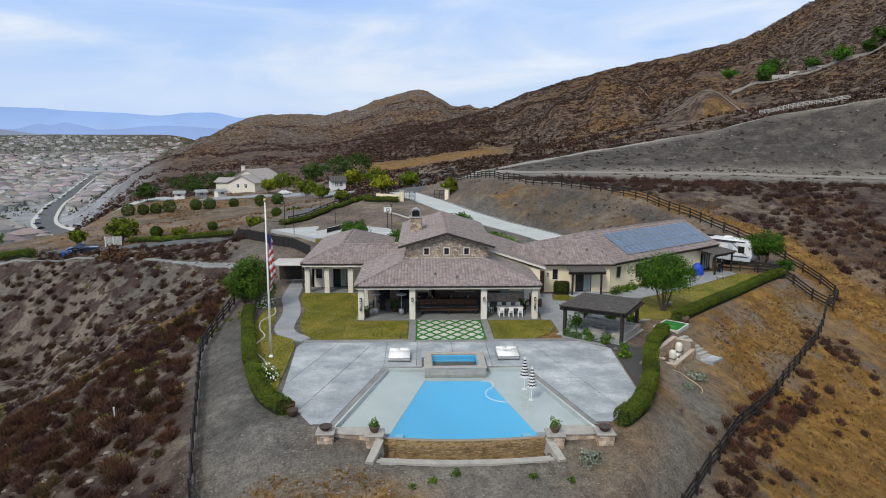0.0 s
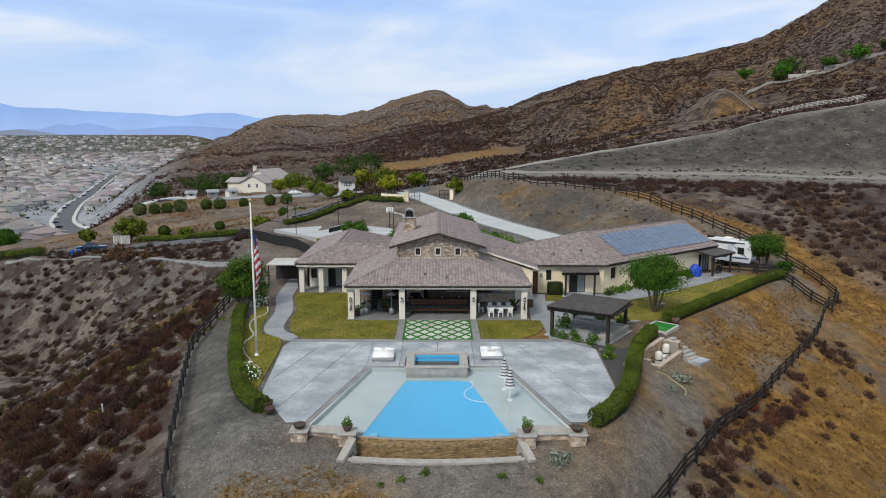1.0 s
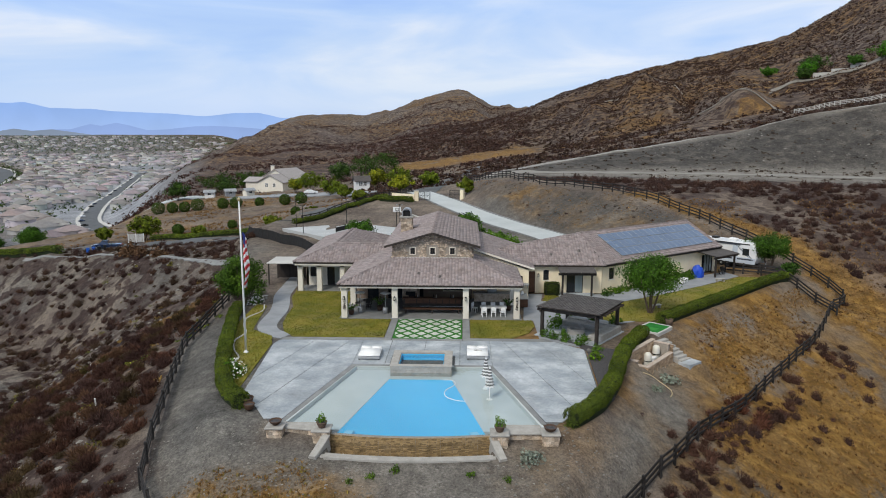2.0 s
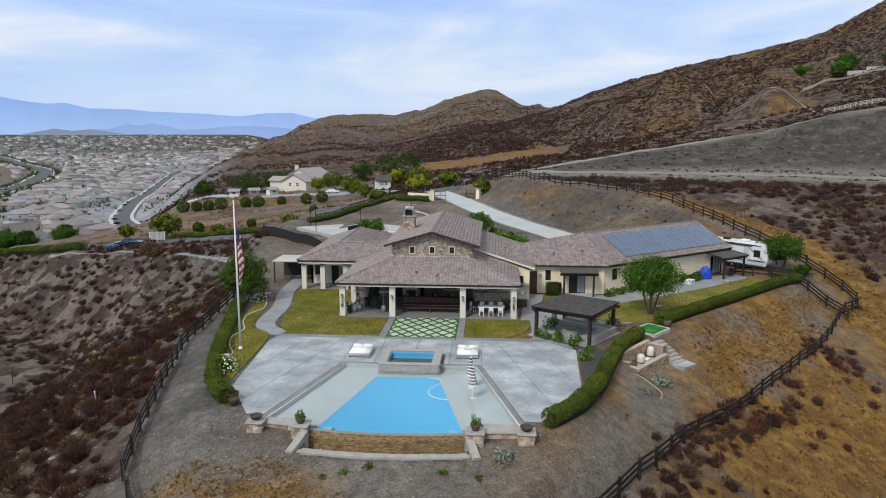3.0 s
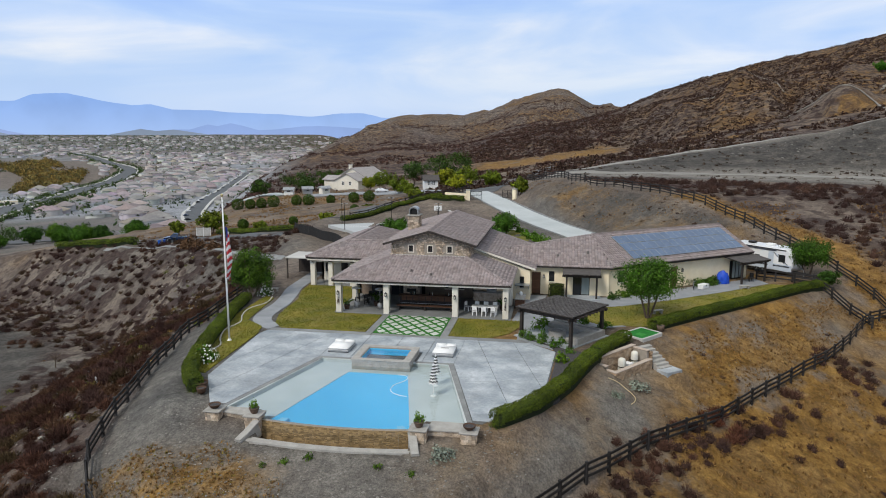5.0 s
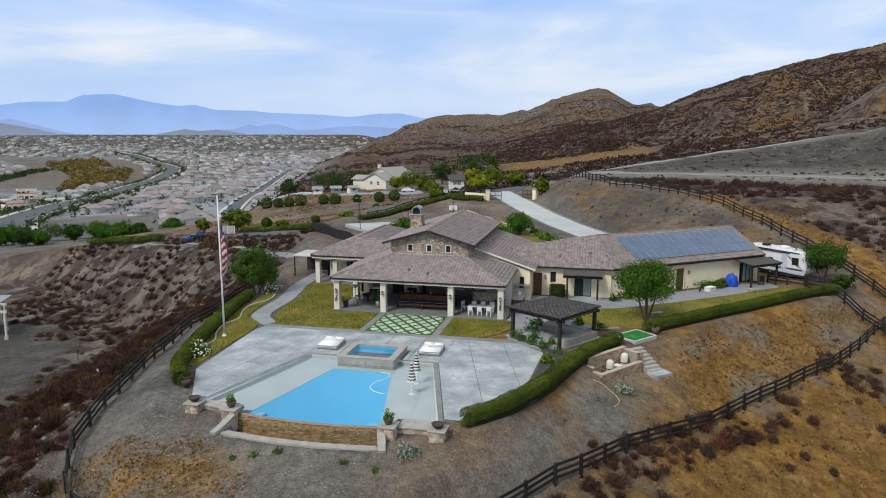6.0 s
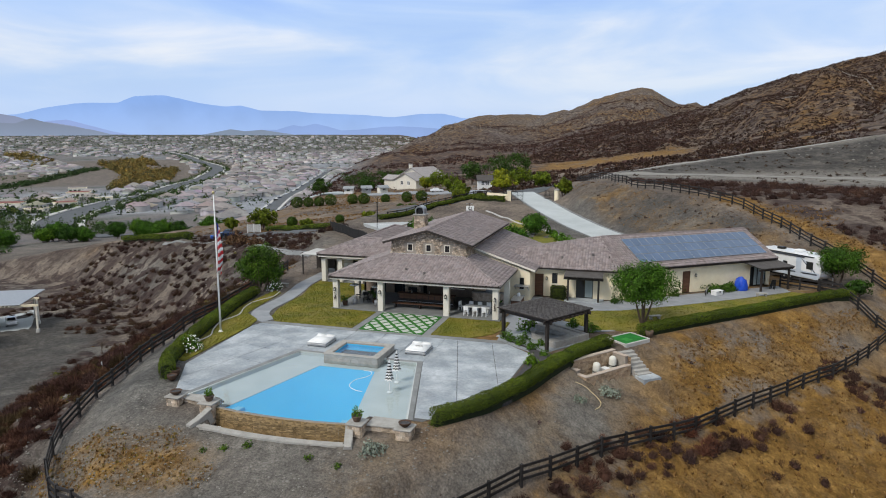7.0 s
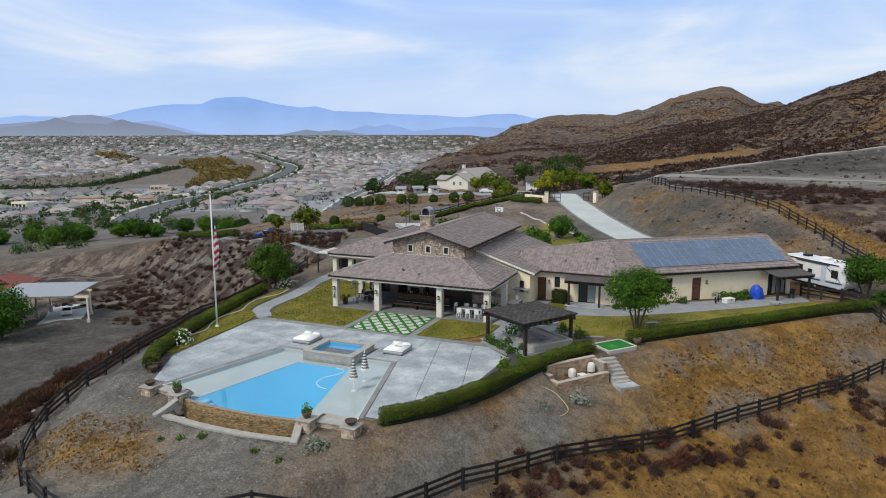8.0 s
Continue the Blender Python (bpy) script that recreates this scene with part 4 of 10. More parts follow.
# ---- pool terrace ----
DECK_EDGE = [(-12.0, 6.7), (-8.9, 1.6), (8.9, 1.6), (12.5, 6.6), (13.2, 16.6), (10.2, 19.4), (-12.5, 19.4), (-12.9, 17.5)]
POOL_EDGE = [(-7.8, 1.45), (7.9, 1.45), (5.0, 12.0), (-5.0, 12.0)]
SPA = (-2.25, 2.25, 10.75, 14.4)
def ring_bed():
    bm = bmesh.new()
    for q in ([(-12.9, 17.5), (-12.0, 6.7), (-8.9, 1.6), (-7.9, 1.6), (-5.1, 12.05), (-5.1, 19.4), (-12.5, 19.4)],
              [(7.95, 1.6), (8.9, 1.6), (12.5, 6.6), (13.2, 16.6), (10.2, 19.4), (5.1, 19.4), (5.1, 12.05)],
              [(-5.1, 12.05), (5.1, 12.05), (5.1, 19.4), (-5.1, 19.4)]):
        prism(q, -0.5, -0.03, bm)
    return bm


deck = single("pavement", ring_bed(), JOINT, "pale grey concrete pool deck in large slabs", "deck", kind="structure")


def deck_slabs():
    """Concrete slabs of about three metres, with sawn joints, round the pool."""
    zones = [
        ([(-12.9, 17.5), (-12.0, 6.7), (-9.3, 2.0), (-8.15, 2.0), (-5.42, 12.35), (-5.42, 18.6), (-12.6, 18.6)], -8.5),
        ([(8.25, 2.0), (9.3, 2.0), (12.4, 6.6), (13.1, 16.6), (10.9, 18.6), (5.42, 18.6), (5.42, 12.35)], 8.5),
        ([(-5.4, 12.37), (-2.5, 12.37), (-2.5, 18.6), (-5.4, 18.6)], 0.0),
        ([(2.5, 12.37), (5.4, 12.37), (5.4, 18.6), (2.5, 18.6)], 0.0),
        ([(-2.5, 14.6), (2.5, 14.6), (2.5, 18.6), (-2.5, 18.6)], 0.0),
    ]
    for poly, lean in zones:
        a = radians(0 if lean == 0 else 15 * (1 if lean > 0 else -1))
        ca, sa = math.cos(a), math.sin(a)
        for i in range(-8, 9):
            for j in range(-3, 10):
                s, g = 2.9, 0.018
                c = [(i * s + g, j * s + g), ((i + 1) * s - g, j * s + g), ((i + 1) * s - g, (j + 1) * s - g), (i * s + g, (j + 1) * s - g)]
                c = [(x * ca - y * sa + lean, x * sa + y * ca) for x, y in c]
                q = clip_convex(c, poly)
                if len(q) > 2:
                    part("slab", prism(q, -0.12, RNG.uniform(-0.003, 0.003), bevel=0.012), DECK, deck)


def bands():
    """Darker stamped bands along the pool, the back of the deck and the turf."""
    for q in ([(-8.18, 1.6), (-7.85, 1.6), (-5.05, 12.02), (-5.4, 12.35)], [(7.95, 1.6), (8.27, 1.6), (5.4, 12.35), (5.05, 12.02)],
              [(-5.4, 12.35), (-5.05, 12.03), (-2.45, 12.03), (-2.45, 12.35)], [(2.45, 12.03), (5.05, 12.03), (5.4, 12.35), (2.45, 12.35)],
              [(-12.6, 18.65), (-3.05, 18.65), (-3.05, 19.4), (-12.5, 19.4)], [(-3.0, 18.65), (3.05, 18.65), (3.05, 19.15), (-3.0, 19.15)], [(3.1, 18.65), (10.8, 18.65), (10.2, 19.4), (3.1, 19.4)],
              [(-3.7, 19.44), (-3.05, 19.44), (-3.05, 25.5), (-3.7, 25.5)], [(3.1, 19.44), (3.75, 19.44), (3.75, 25.5), (3.1, 25.5)]):
        part("border_band", prism(q, -0.12, 0.006, bevel=0.012), BAND, deck, "darker stamped concrete border")


deck_slabs()
bands()


# ---- pool ----
def weir_line(n=14, lift=0.0, push=0.0):
    return [(x, 0.05 - 0.42 * (1 - (x / 4.75) ** 2) - push) for x in np.linspace(-4.75, 4.75, n)]


pool = thing("swimming_pool", pose(0, 0, 0), "turquoise swimming pool with pale tanning shelves and overflow edge", "pool", kind="structure")


def pool_shell():
    bm = bmesh.new()
    # shelves at 0.3 m, walls up to the coping
    zs = -0.34
    for sgn in (-1, 1):
        prism([(sgn * 7.9, 1.2), (sgn * 4.4, 1.2), (sgn * 2.3, 10.1), (sgn * 2.3, 12.2), (sgn * 5.1, 12.2)], zs - 0.3, zs, bm)
    prism([(-2.3, 10.1), (2.3, 10.1), (2.3, 12.2), (-2.3, 12.2)], zs - 0.3, zs, bm)
    prism([(-8.05, 1.2), (-7.82, 1.2), (-5.02, 12.0), (-5.2, 12.2)], -0.6, -0.02, bm)
    prism([(8.1, 1.2), (7.92, 1.2), (5.02, 12.0), (5.2, 12.2)], -0.6, -0.02, bm)
    prism([(-5.2, 12.02), (5.2, 12.02), (5.2, 12.3), (-5.2, 12.3)], -0.6, -0.02, bm)
    return bm


part("tanning_shelf", pool_shell(), PLASTER_PALE, pool, "pale plaster tanning shelf")


def deep_basin():
    bm = bmesh.new()
    line = [(-4.4, 1.2), (-4.75, 0.15)] + [(x, y + 0.16) for x, y in weir_line()] + [(4.75, 0.15), (4.4, 1.2), (2.3, 10.1), (-2.3, 10.1)]
    top = [bm.verts.new((x, y, -0.37)) for x, y in line]
    low = [bm.verts.new((x * 0.6, y + (0.5 if y < 5 else -1.6), -.85 if y > 5 else -1.15)) for x, y in line]
    n = len(line)
    for i in range(n):
        bm.faces.new((top[i], top[(i + 1) % n], low[(i + 1) % n], low[i]))
    bm.faces.new(low)
    bmesh.ops.recalc_face_normals(bm, faces=bm.faces[:])
    bmesh.ops.reverse_faces(bm, faces=bm.faces[:])
    return bm


part("deep_basin", deep_basin(), PLASTER_BLUE, pool, "blue plaster deep end", smooth=True)
for sgn in (-1, 1):
    for k in range(3):
        part("pool_step", prism([(sgn * (4.55 - .1 * k), 0.35), (sgn * (3.75 - .42 * k), 0.35), (sgn * (3.55 - .42 * k), 1.5 - .1 * k), (sgn * (4.35 - .1 * k), 1.5 - .1 * k)], -1.5, -0.5 - 0.2 * k, bevel=0.03), PLASTER_STEP, pool, "pale blue pool step")
bmw = bmesh.new()
wline = [(-7.82, 1.5), (-5.2, 1.45), (-4.8, 0.2)] + weir_line(14, 0, -0.06) + [(4.8, 0.2), (5.2, 1.45), (7.92, 1.5), (5.02, 12.02), (-5.02, 12.02)]
bmw.faces.new([bmw.verts.new((x, y, -0.075)) for x, y in wline])
bmesh.ops.recalc_face_normals(bmw, faces=bmw.faces[:])
water = part("water", bmw, WATER, pool, "clear still water")
water.visible_shadow = False


def ledger(x0, y0, x1, y1, z0, z1, name, mtl, parent, course=0.11, lo=0.25, hi=0.7, depth=0.05, kind="stuff", label="", bumpy=0.02):
    """Stone facing: courses of stones of uneven length, proud of the wall by a few centimetres."""
    bm = bmesh.new()
    L = math.hypot(x1 - x0, y1 - y0)
    ux, uy = (x1 - x0) / L, (y1 - y0) / L
    z = z0
    while z < z1 - 0.02:
        h = min(course * RNG.uniform(0.75, 1.3), z1 - z)
        s = -RNG.uniform(0, lo)
        while s < L:
            w = RNG.uniform(lo, hi)
            a, c = max(s, 0) + 0.006, min(s + w, L) - 0.006
            if c - a > 0.03:
                d = depth + RNG.uniform(-bumpy, bumpy)
                p = [(x0 + ux * a, y0 + uy * a), (x0 + ux * c, y0 + uy * c)]
                o = (uy * d, -ux * d)
                v = [bm.verts.new((x + o[0] * f, y + o[1] * f, zz)) for zz in (z + 0.006, z + h - 0.006) for x, y in p for f in (0, 1)]
                for q in ((1, 3, 7, 5), (0, 1, 5, 4), (3, 2, 6, 7), (4, 5, 7, 6), (0, 2, 3, 1)):
                    bm.faces.new([v[i] for i in q])
            s += w
        z += h
    return part(name, bm, mtl, parent, label, kind=kind)


# overflow wall, catch basin and its ledge
weir = weir_line(14)
bmq = bmesh.new()
for (ax, ay), (bx, by) in zip(weir, weir[1:]):
    prism([(ax, ay), (bx, by), (bx, by + 0.25), (ax, ay + 0.25)], -1.75, -0.1, bmq)
overflow = part("overflow_wall", bmq, MORTAR, pool, "wet golden ledger stone overflow wall")
for (ax, ay), (bx, by) in zip(weir, weir[1:]):
    ledger(ax, ay, bx, by, -1.65, -0.11, "ledger_stone", LEDGER, overflow, 0.06, 0.12, 0.4, 0.04, bumpy=0.02)
bmq = bmesh.new()
for (ax, ay), (bx, by) in zip(weir, weir[1:]):
    prism([(ax, ay - 1.25), (bx, by - 1.25), (bx, by), (ax, ay)], -1.9, -1.65, bmq)
part("catch_basin", bmq, JOINT, pool, "dark catch basin floor")
bmq = bmesh.new()
for (ax, ay), (bx, by) in zip(weir_line(14, 0, 1.2), weir_line(14, 0, 1.2)[1:]):
    prism([(ax * 1.06, ay - 0.55), (bx * 1.06, by - 0.55), (bx * 1.06, by), (ax * 1.06, ay)], -1.75, -0.68, bmq)
part("basin_ledge", bmq, CAPSTONE, pool, "grey concrete basin ledge")
for sgn in (-1, 1):
    bmq = bmesh.new()
    beam((sgn * 4.9, -0.35, 0.02), (sgn * 5.45, -1.9, -0.72), 0.5, 0.1, bmq, 0.02)
    beam((sgn * 4.9, -0.35, -0.5), (sgn * 5.4, -1.8, -1.0), 0.42, 0.9, bmq)
    part("wing_wall", bmq, CAPSTONE, pool, "sloping pale concrete wing wall")
bmq = bmesh.new()
for k in range(4):
    box(-4.3 + .14 * k, -4.22 + .14 * k, -1.2 + .02 * k, -0.9 + .02 * k, -1.65, -0.9, 0.01, bmq)
part("basin_grate", bmq, WHITE_PAINT, pool, "white plastic grate bars")

# stone piers with pots, and the low walls between them
PIERS = [(-8.15, 0.55, 0.22), (-5.25, 0.1, 0.28), (5.3, -0.15, 0.28), (8.3, 0.1, 0.22)]


def pier(x, y, top, planted):
    t = thing("stone_pier", pose(x, y, 0), "square fieldstone pier with a pale cap stone", "pier", "piers along the pool edge")
    part("core", box(-.43, .43, -.43, .43, -1.2, top - .1), MORTAR, t)
    for a, b in (((-.43, -.43), (.43, -.43)), ((.43, -.43), (.43, .43)), ((.43, .43), (-.43, .43)), ((-.43, .43), (-.43, -.43))):
        ledger(*a, *b, -1.15, top - .1, "fieldstone", STONE, t, 0.17, 0.14, 0.42, 0.05)
    part("cap", box(-.56, .56, -.56, .56, top - .1, top, 0.025), CAPSTONE, t, "pale concrete cap")
    pot = thing("planter_bowl" if not planted else "planter_pot", pose(x, y, top), "dark low bowl planter on a stone pier" if not planted else "weathered pot with a green shrub on a stone pier", "planter", "pots on the piers")
    if planted:
        part("pot", lathe([(0.16, 0), (0.2, .03), (.27, .2), (.3, .3), (.33, .33), (.33, .38), (.27, .38), (.25, .33)], 16), TERRACOTTA, pot, smooth=True)
        v, f, c = bush_field(np.array([[0, 0, .4]]), np.array([.36]), np.array([.55]), 130, 0.36, np.array([[1.5, 1.5, .9]]))
        part("shrub", raw_mesh("shrub", v, f, LEAF, [("tint", c)]), None, pot, "green leafy shrub")
        part("soil", lathe([(.1, .33), (.26, .345), (.1, .35)], 12), MULCH, pot)
        part("stem", rod((0, 0, .3), (.03, .02, .62), .025, .015, 6), BARK, pot)
    else:
        part("bowl", lathe([(0.14, 0), (0.2, .03), (.34, .16), (.38, .26), (.40, .28), (.38, .3), (.33, .25), (.2, .2)], 18), IRON_BROWN, pot, smooth=True)
        part("soil", lathe([(.1, .2), (.32, .235), (.1, .24)], 12), MULCH, pot)


for i, (x, y, top) in enumerate(PIERS):
    pier(x, y, top, i in (1, 2))
for (x0, y0), (x1, y1) in (((-7.7, 0.75), (-5.7, 0.45)), ((5.75, 0.25), (7.85, 0.35))):
    w = thing("low_wall", pose(0, 0, 0), "low fieldstone wall with a flat concrete top", "wall", kind="structure")
    part("core", prism([(x0, y0), (x1, y1), (x1, 1.55), (x0, 1.55)], -1.1, -0.08), MORTAR, w)
    ledger(x0, y0, x1, y1, -1.1, -0.1, "fieldstone", STONE, w, 0.17, 0.16, 0.45, 0.05)
    part("cap", prism([(x0, y0 - .1), (x1, y1 - .1), (x1, 1.5), (x0, 1.5)], -0.08, 0.0, bevel=0.015), CAPSTONE, w)

for x, y, k in ((-11.0, 4.1, 1.0), (-10.6, 3.3, .8)):
    pot = thing("planter_pot", pose(x, y, 0) @ Matrix.Diagonal((k, k, k, 1)), "dark empty planter pot by the hedge end", "planter", "pots at the deck corner")
    part("pot", lathe([(.24, 0), (.34, .12), (.42, .4), (.44, .52), (.38, .52), (.34, .4)], 18), IRON_BROWN, pot, smooth=True)
    part("soil", lathe([(.05, .4), (.35, .41), (.05, .43)], 12), MULCH, pot)

# ---- raised spa ----
spa = thing("spa", pose(0, 0, 0), "raised square spa with stone walls and blue water", "spa", kind="structure")
sx0, sx1, sy0, sy1 = SPA
for q, nm in (((sx0, sx1, sy0, sy0 + .5), "front_wall"), ((sx0, sx1, sy1 - .5, sy1), "back_wall"), ((sx0, sx0 + .55, sy0 + .5, sy1 - .5), "side_wall"), ((sx1 - .55, sx1, sy0 + .5, sy1 - .5), "side_wall")):
    part(nm, box(*q, -0.7, 0.40), MORTAR, spa)
for q in ((sx0, sy0, sx1, sy0), (sx1, sy0, sx1, sy1), (sx0, sy1, sx0, sy0)):
    ledger(*q, -0.45, 0.4, "facing_stone", CAPSTONE, spa, 0.2, 0.3, 0.8, 0.04)
for q in ((sx0 - .08, sx1 + .08, sy0 - .08, sy0 + .42), (sx0 - .08, sx1 + .08, sy1 - .42, sy1 + .08), (sx0 - .08, sx0 + .5, sy0 + .42, sy1 - .42), (sx1 - .5, sx1 + .08, sy0 + .42, sy1 - .42)):
    part("cap", box(*q, 0.40, 0.47, 0.015), CAPSTONE, spa)
part("spa_floor", box(sx0 + .5, sx1 - .5, sy0 + .45, sy1 - .45, -0.45, -0.3), PLASTER_BLUE, spa)
for q in ((sx0 + .55, sx1 - .55, sy0 + .5, sy0 + .53), (sx0 + .55, sx1 - .55, sy1 - .53, sy1 - .5), (sx0 + .55, sx0 + .58, sy0 + .53, sy1 - .53), (sx1 - .58, sx1 - .55, sy0 + .53, sy1 - .53)):
    part("spa_lining", box(*q, -.3, .36), PLASTER_BLUE, spa)
part("spa_bench", prism([(sx0 + .6, sy0 + .54), (sx1 - .6, sy0 + .54), (sx1 - .6, sy0 + .9), (sx0 + .6, sy0 + .9)], -.3, 0.02), PLASTER_BLUE, spa)
part("spa_bench", prism([(sx0 + .6, sy1 - .9), (sx1 - .6, sy1 - .9), (sx1 - .6, sy1 - .54), (sx0 + .6, sy1 - .54)], -.3, 0.02), PLASTER_BLUE, spa)
bmw = bmesh.new()
bmw.faces.new([bmw.verts.new(p) for p in ((sx0 + .5, sy0 + .4, .3), (sx1 - .5, sy0 + .4, .3), (sx1 - .5, sy1 - .4, .3), (sx0 + .5, sy1 - .4, .3))])
w2 = part("water", bmw, WATER, spa)
w2.visible_shadow = False


# ---- daybeds, umbrellas, pool hose ----
def daybed(x, y):
    t = thing("daybed", pose(x, y, 0), "low double daybed with white cushions on the pool deck", "daybed", "daybeds by the spa")
    part("base", box(-.86, .86, -1.08, 1.0, 0.05, 0.24, 0.03), GREY_METAL, t, "pale grey woven base")
    part("mattress", box(-.84, .84, -1.06, 1.0, 0.24, 0.42, 0.06, segs=3), WHITE_CLOTH, t, "white mattress", smooth=True)
    for sx in (-.42, .42):
        part("headrest", box(-.41, .41, -.2, .2, -.045, .045, 0.04, m=pose(sx, .74, .46, 16), segs=3), WHITE_CLOTH, t, "white raised headrest", smooth=True)
    for sx in (-.78, .78):
        for sy in (-1.0, .92):
            part("foot", box(sx - .05, sx + .05, sy - .05, sy + .05, 0, .06), BLACK_METAL, t)
    return t


daybed(-4.25, 14.45)
bed = daybed(4.3, 14.75)
part("folded_towel", box(-.3, .35, -.16, .1, 0.425, 0.47, 0.02), mat("striped_towel", [(0.25, 0.24, 0.23), (0.6, 0.6, 0.58)], 9, 2, 0.95), bed, "grey patterned folded towel")

BLACK_CLOTH = mat("black_canvas", [(0.015, 0.015, 0.016), (0.03, 0.03, 0.03)], 5, 4, 0.95)


def folded_umbrella(x, y):
    t = thing("folded_umbrella", pose(x, y, -.34), "closed black and white striped umbrella standing on the pool shelf", "umbrella", "closed umbrellas in the pool")
    part("pole", rod((0, 0, 0), (0, 0, 2.35), .022, n=8), WHITE_PAINT, t)
    part("base", lathe([(.2, 0), (.22, .03), (.2, .06), (.05, .09)], 14), WHITE_PAINT, t, smooth=True)
    # the furled cloth: stripes in rings, drooping in folds
    n, rings = 24, 13
    prof = [(0.30 - 0.25 * (k / rings) ** 0.8, 0.95 + 1.35 * k / rings) for k in range(rings + 1)]
    for k in range(rings):
        bm = bmesh.new()
        rows = []
        for r, z in (prof[k], prof[k + 1]):
            rows.append([bm.verts.new(((r * (1 + .22 * math.cos(8 * 2 * math.pi * i / n))) * math.cos(2 * math.pi * i / n), (r * (1 + .22 * math.cos(8 * 2 * math.pi * i / n))) * math.sin(2 * math.pi * i / n), z - .05 * math.cos(8 * 2 * math.pi * i / n) * (1 - k / rings))) for i in range(n)])
        for i in range(n):
            bm.faces.new((rows[0][i], rows[0][(i + 1) % n], rows[1][(i + 1) % n], rows[1][i]))
        part("cloth_stripe", bm, BLACK_CLOTH if k % 2 else WHITE_CLOTH, t, smooth=True)
    part("finial", lathe([(.02, 2.3), (.04, 2.36), (.01, 2.42)], 8), WHITE_PAINT, t, smooth=True)


folded_umbrella(4.75, 8.3)
folded_umbrella(4.95, 6.3)


def tube(name, pts, r, mtl, label, category, n=6, parent=None):
    cu = bpy.data.curves.new(name, "CURVE")
    cu.dimensions, cu.bevel_depth, cu.bevel_resolution = "3D", r, 1
    sp = cu.splines.new("POLY")
    sp.points.add(len(pts) - 1)
    for q, p in zip(sp.points, pts):
        q.co = (*p, 1)
    tmp = bpy.data.objects.new("tmp", cu)
    scene.collection.objects.link(tmp)
    me = bpy.data.meshes.new_from_object(tmp.evaluated_get(bpy.context.evaluated_depsgraph_get()))
    bpy.data.objects.remove(tmp)
    me.materials.clear()
    me.materials.append(mtl)
    me.name = name
    ob = new(name, me)
    if parent is not None:
        ob.parent = parent
        return tagged(ob, label)
    return tagged(ob, label, category)


tube("pool_cleaner_hose", [(*p, -.07) for p in smooth_line([(1.75, 9.3), (2.3, 9.25), (2.6, 8.7), (2.4, 8.0), (1.95, 7.3), (1.9, 6.4), (2.2, 5.8), (2.8, 5.4), (3.3, 5.3)], 5)], 0.022, WHITE_PAINT, "white floating pool cleaner hose on the water", "hose")

# ---- turf with diamond pavers ----
turf = single("turf_panel", prism([(-3.02, 19.18), (3.07, 19.18), (3.07, 25.5), (-3.02, 25.5)], -0.12, 0.0), TURF, "green artificial turf panel with diamond pavers", "turf", kind="structure")
for i in range(-1, 12):
    for j in range(-1, 12):
        cx, cy = -3.0 + i * 0.61, 19.15 + j * 0.79
        if (i + j) % 2:
            continue
        d = [(cx - .42, cy), (cx, cy - .53), (cx + .42, cy), (cx, cy + .53)]
        q = clip_convex(d, [(-2.9, 19.3), (2.95, 19.3), (2.95, 25.4), (-2.9, 25.4)])
        if len(q) > 2 and abs(sum(a[0] * b[1] - b[0] * a[1] for a, b in zip(q, q[1:] + q[:1]))) > 0.06:
            part("paver", prism(q, -0.08, 0.022, bevel=0.012), PAVER, turf)


# ---- lawns and walks ----
def lawn(pts, label, blades=60):
    t = single("lawn", prism(pts, -0.12, 0.01), LAWN, label, "lawn", kind="structure")
    xs, ys = [p[0] for p in pts], [p[1] for p in pts]
    n = int((max(xs) - min(xs)) * (max(ys) - min(ys)) * blades)
    c = np.stack([RNG.uniform(min(xs), max(xs), n), RNG.uniform(min(ys), max(ys), n)], 1)
    c = np.array([q for q in c if inside(pts, *q)])
    a, h, w = RNG.uniform(0, 6.28, len(c)), RNG.uniform(.05, .11, len(c)), RNG.uniform(.03, .07, len(c))
    z = np.full(len(c), 0.005)
    p0 = np.stack([c[:, 0] - np.cos(a) * w, c[:, 1] - np.sin(a) * w, z], 1)
    p1 = np.stack([c[:, 0] + np.cos(a) * w, c[:, 1] + np.sin(a) * w, z], 1)
    p2 = np.stack([c[:, 0] + RNG.uniform(-.05, .05, len(c)), c[:, 1] + RNG.uniform(-.05, .05, len(c)), z + h], 1)
    v = np.stack([p0, p1, p2], 1).reshape(-1, 3)
    part("grass", raw_mesh("grass", v, np.arange(len(v)).reshape(-1, 3), GRASS_BLADE), None, t, kind="stuff")


lawn([(-11.7, 19.5), (-3.76, 19.5), (-3.76, 25.4), (-8.6, 25.4), (-8.6, 36.9), (-15.7, 37.3), (-15.4, 34), (-14.3, 30), (-14.0, 26), (-13.7, 23.5), (-12.9, 21)], "yellowing green lawn beside the covered patio")
lawn([(3.8, 19.5), (7.3, 19.45), (9.0, 21.2), (9.7, 23.2), (9.7, 25.3), (3.8, 25.4)], "yellowing green lawn before the patio")
lawn([(-12.5, 7.2), (-13.05, 17.5), (-13.6, 19.6), (-15.9, 21.5), (-16.4, 25), (-17.0, 30), (-18.3, 31), (-18.0, 24), (-16.6, 17), (-15.2, 11.5), (-13.6, 7.4)], "narrow dry lawn strip between hedge and deck")
lawn([(14.6, 27.5), (17.5, 25.0), (19.2, 25.6), (21.0, 25.5), (26, 30.4), (32, 36.4), (38, 42.5), (41.5, 45.9), (37.6, 46.7), (31.6, 41.6), (25.3, 36.7), (19.5, 32.8), (14.9, 31.3)], "dry green lawn by the side wing", 30)
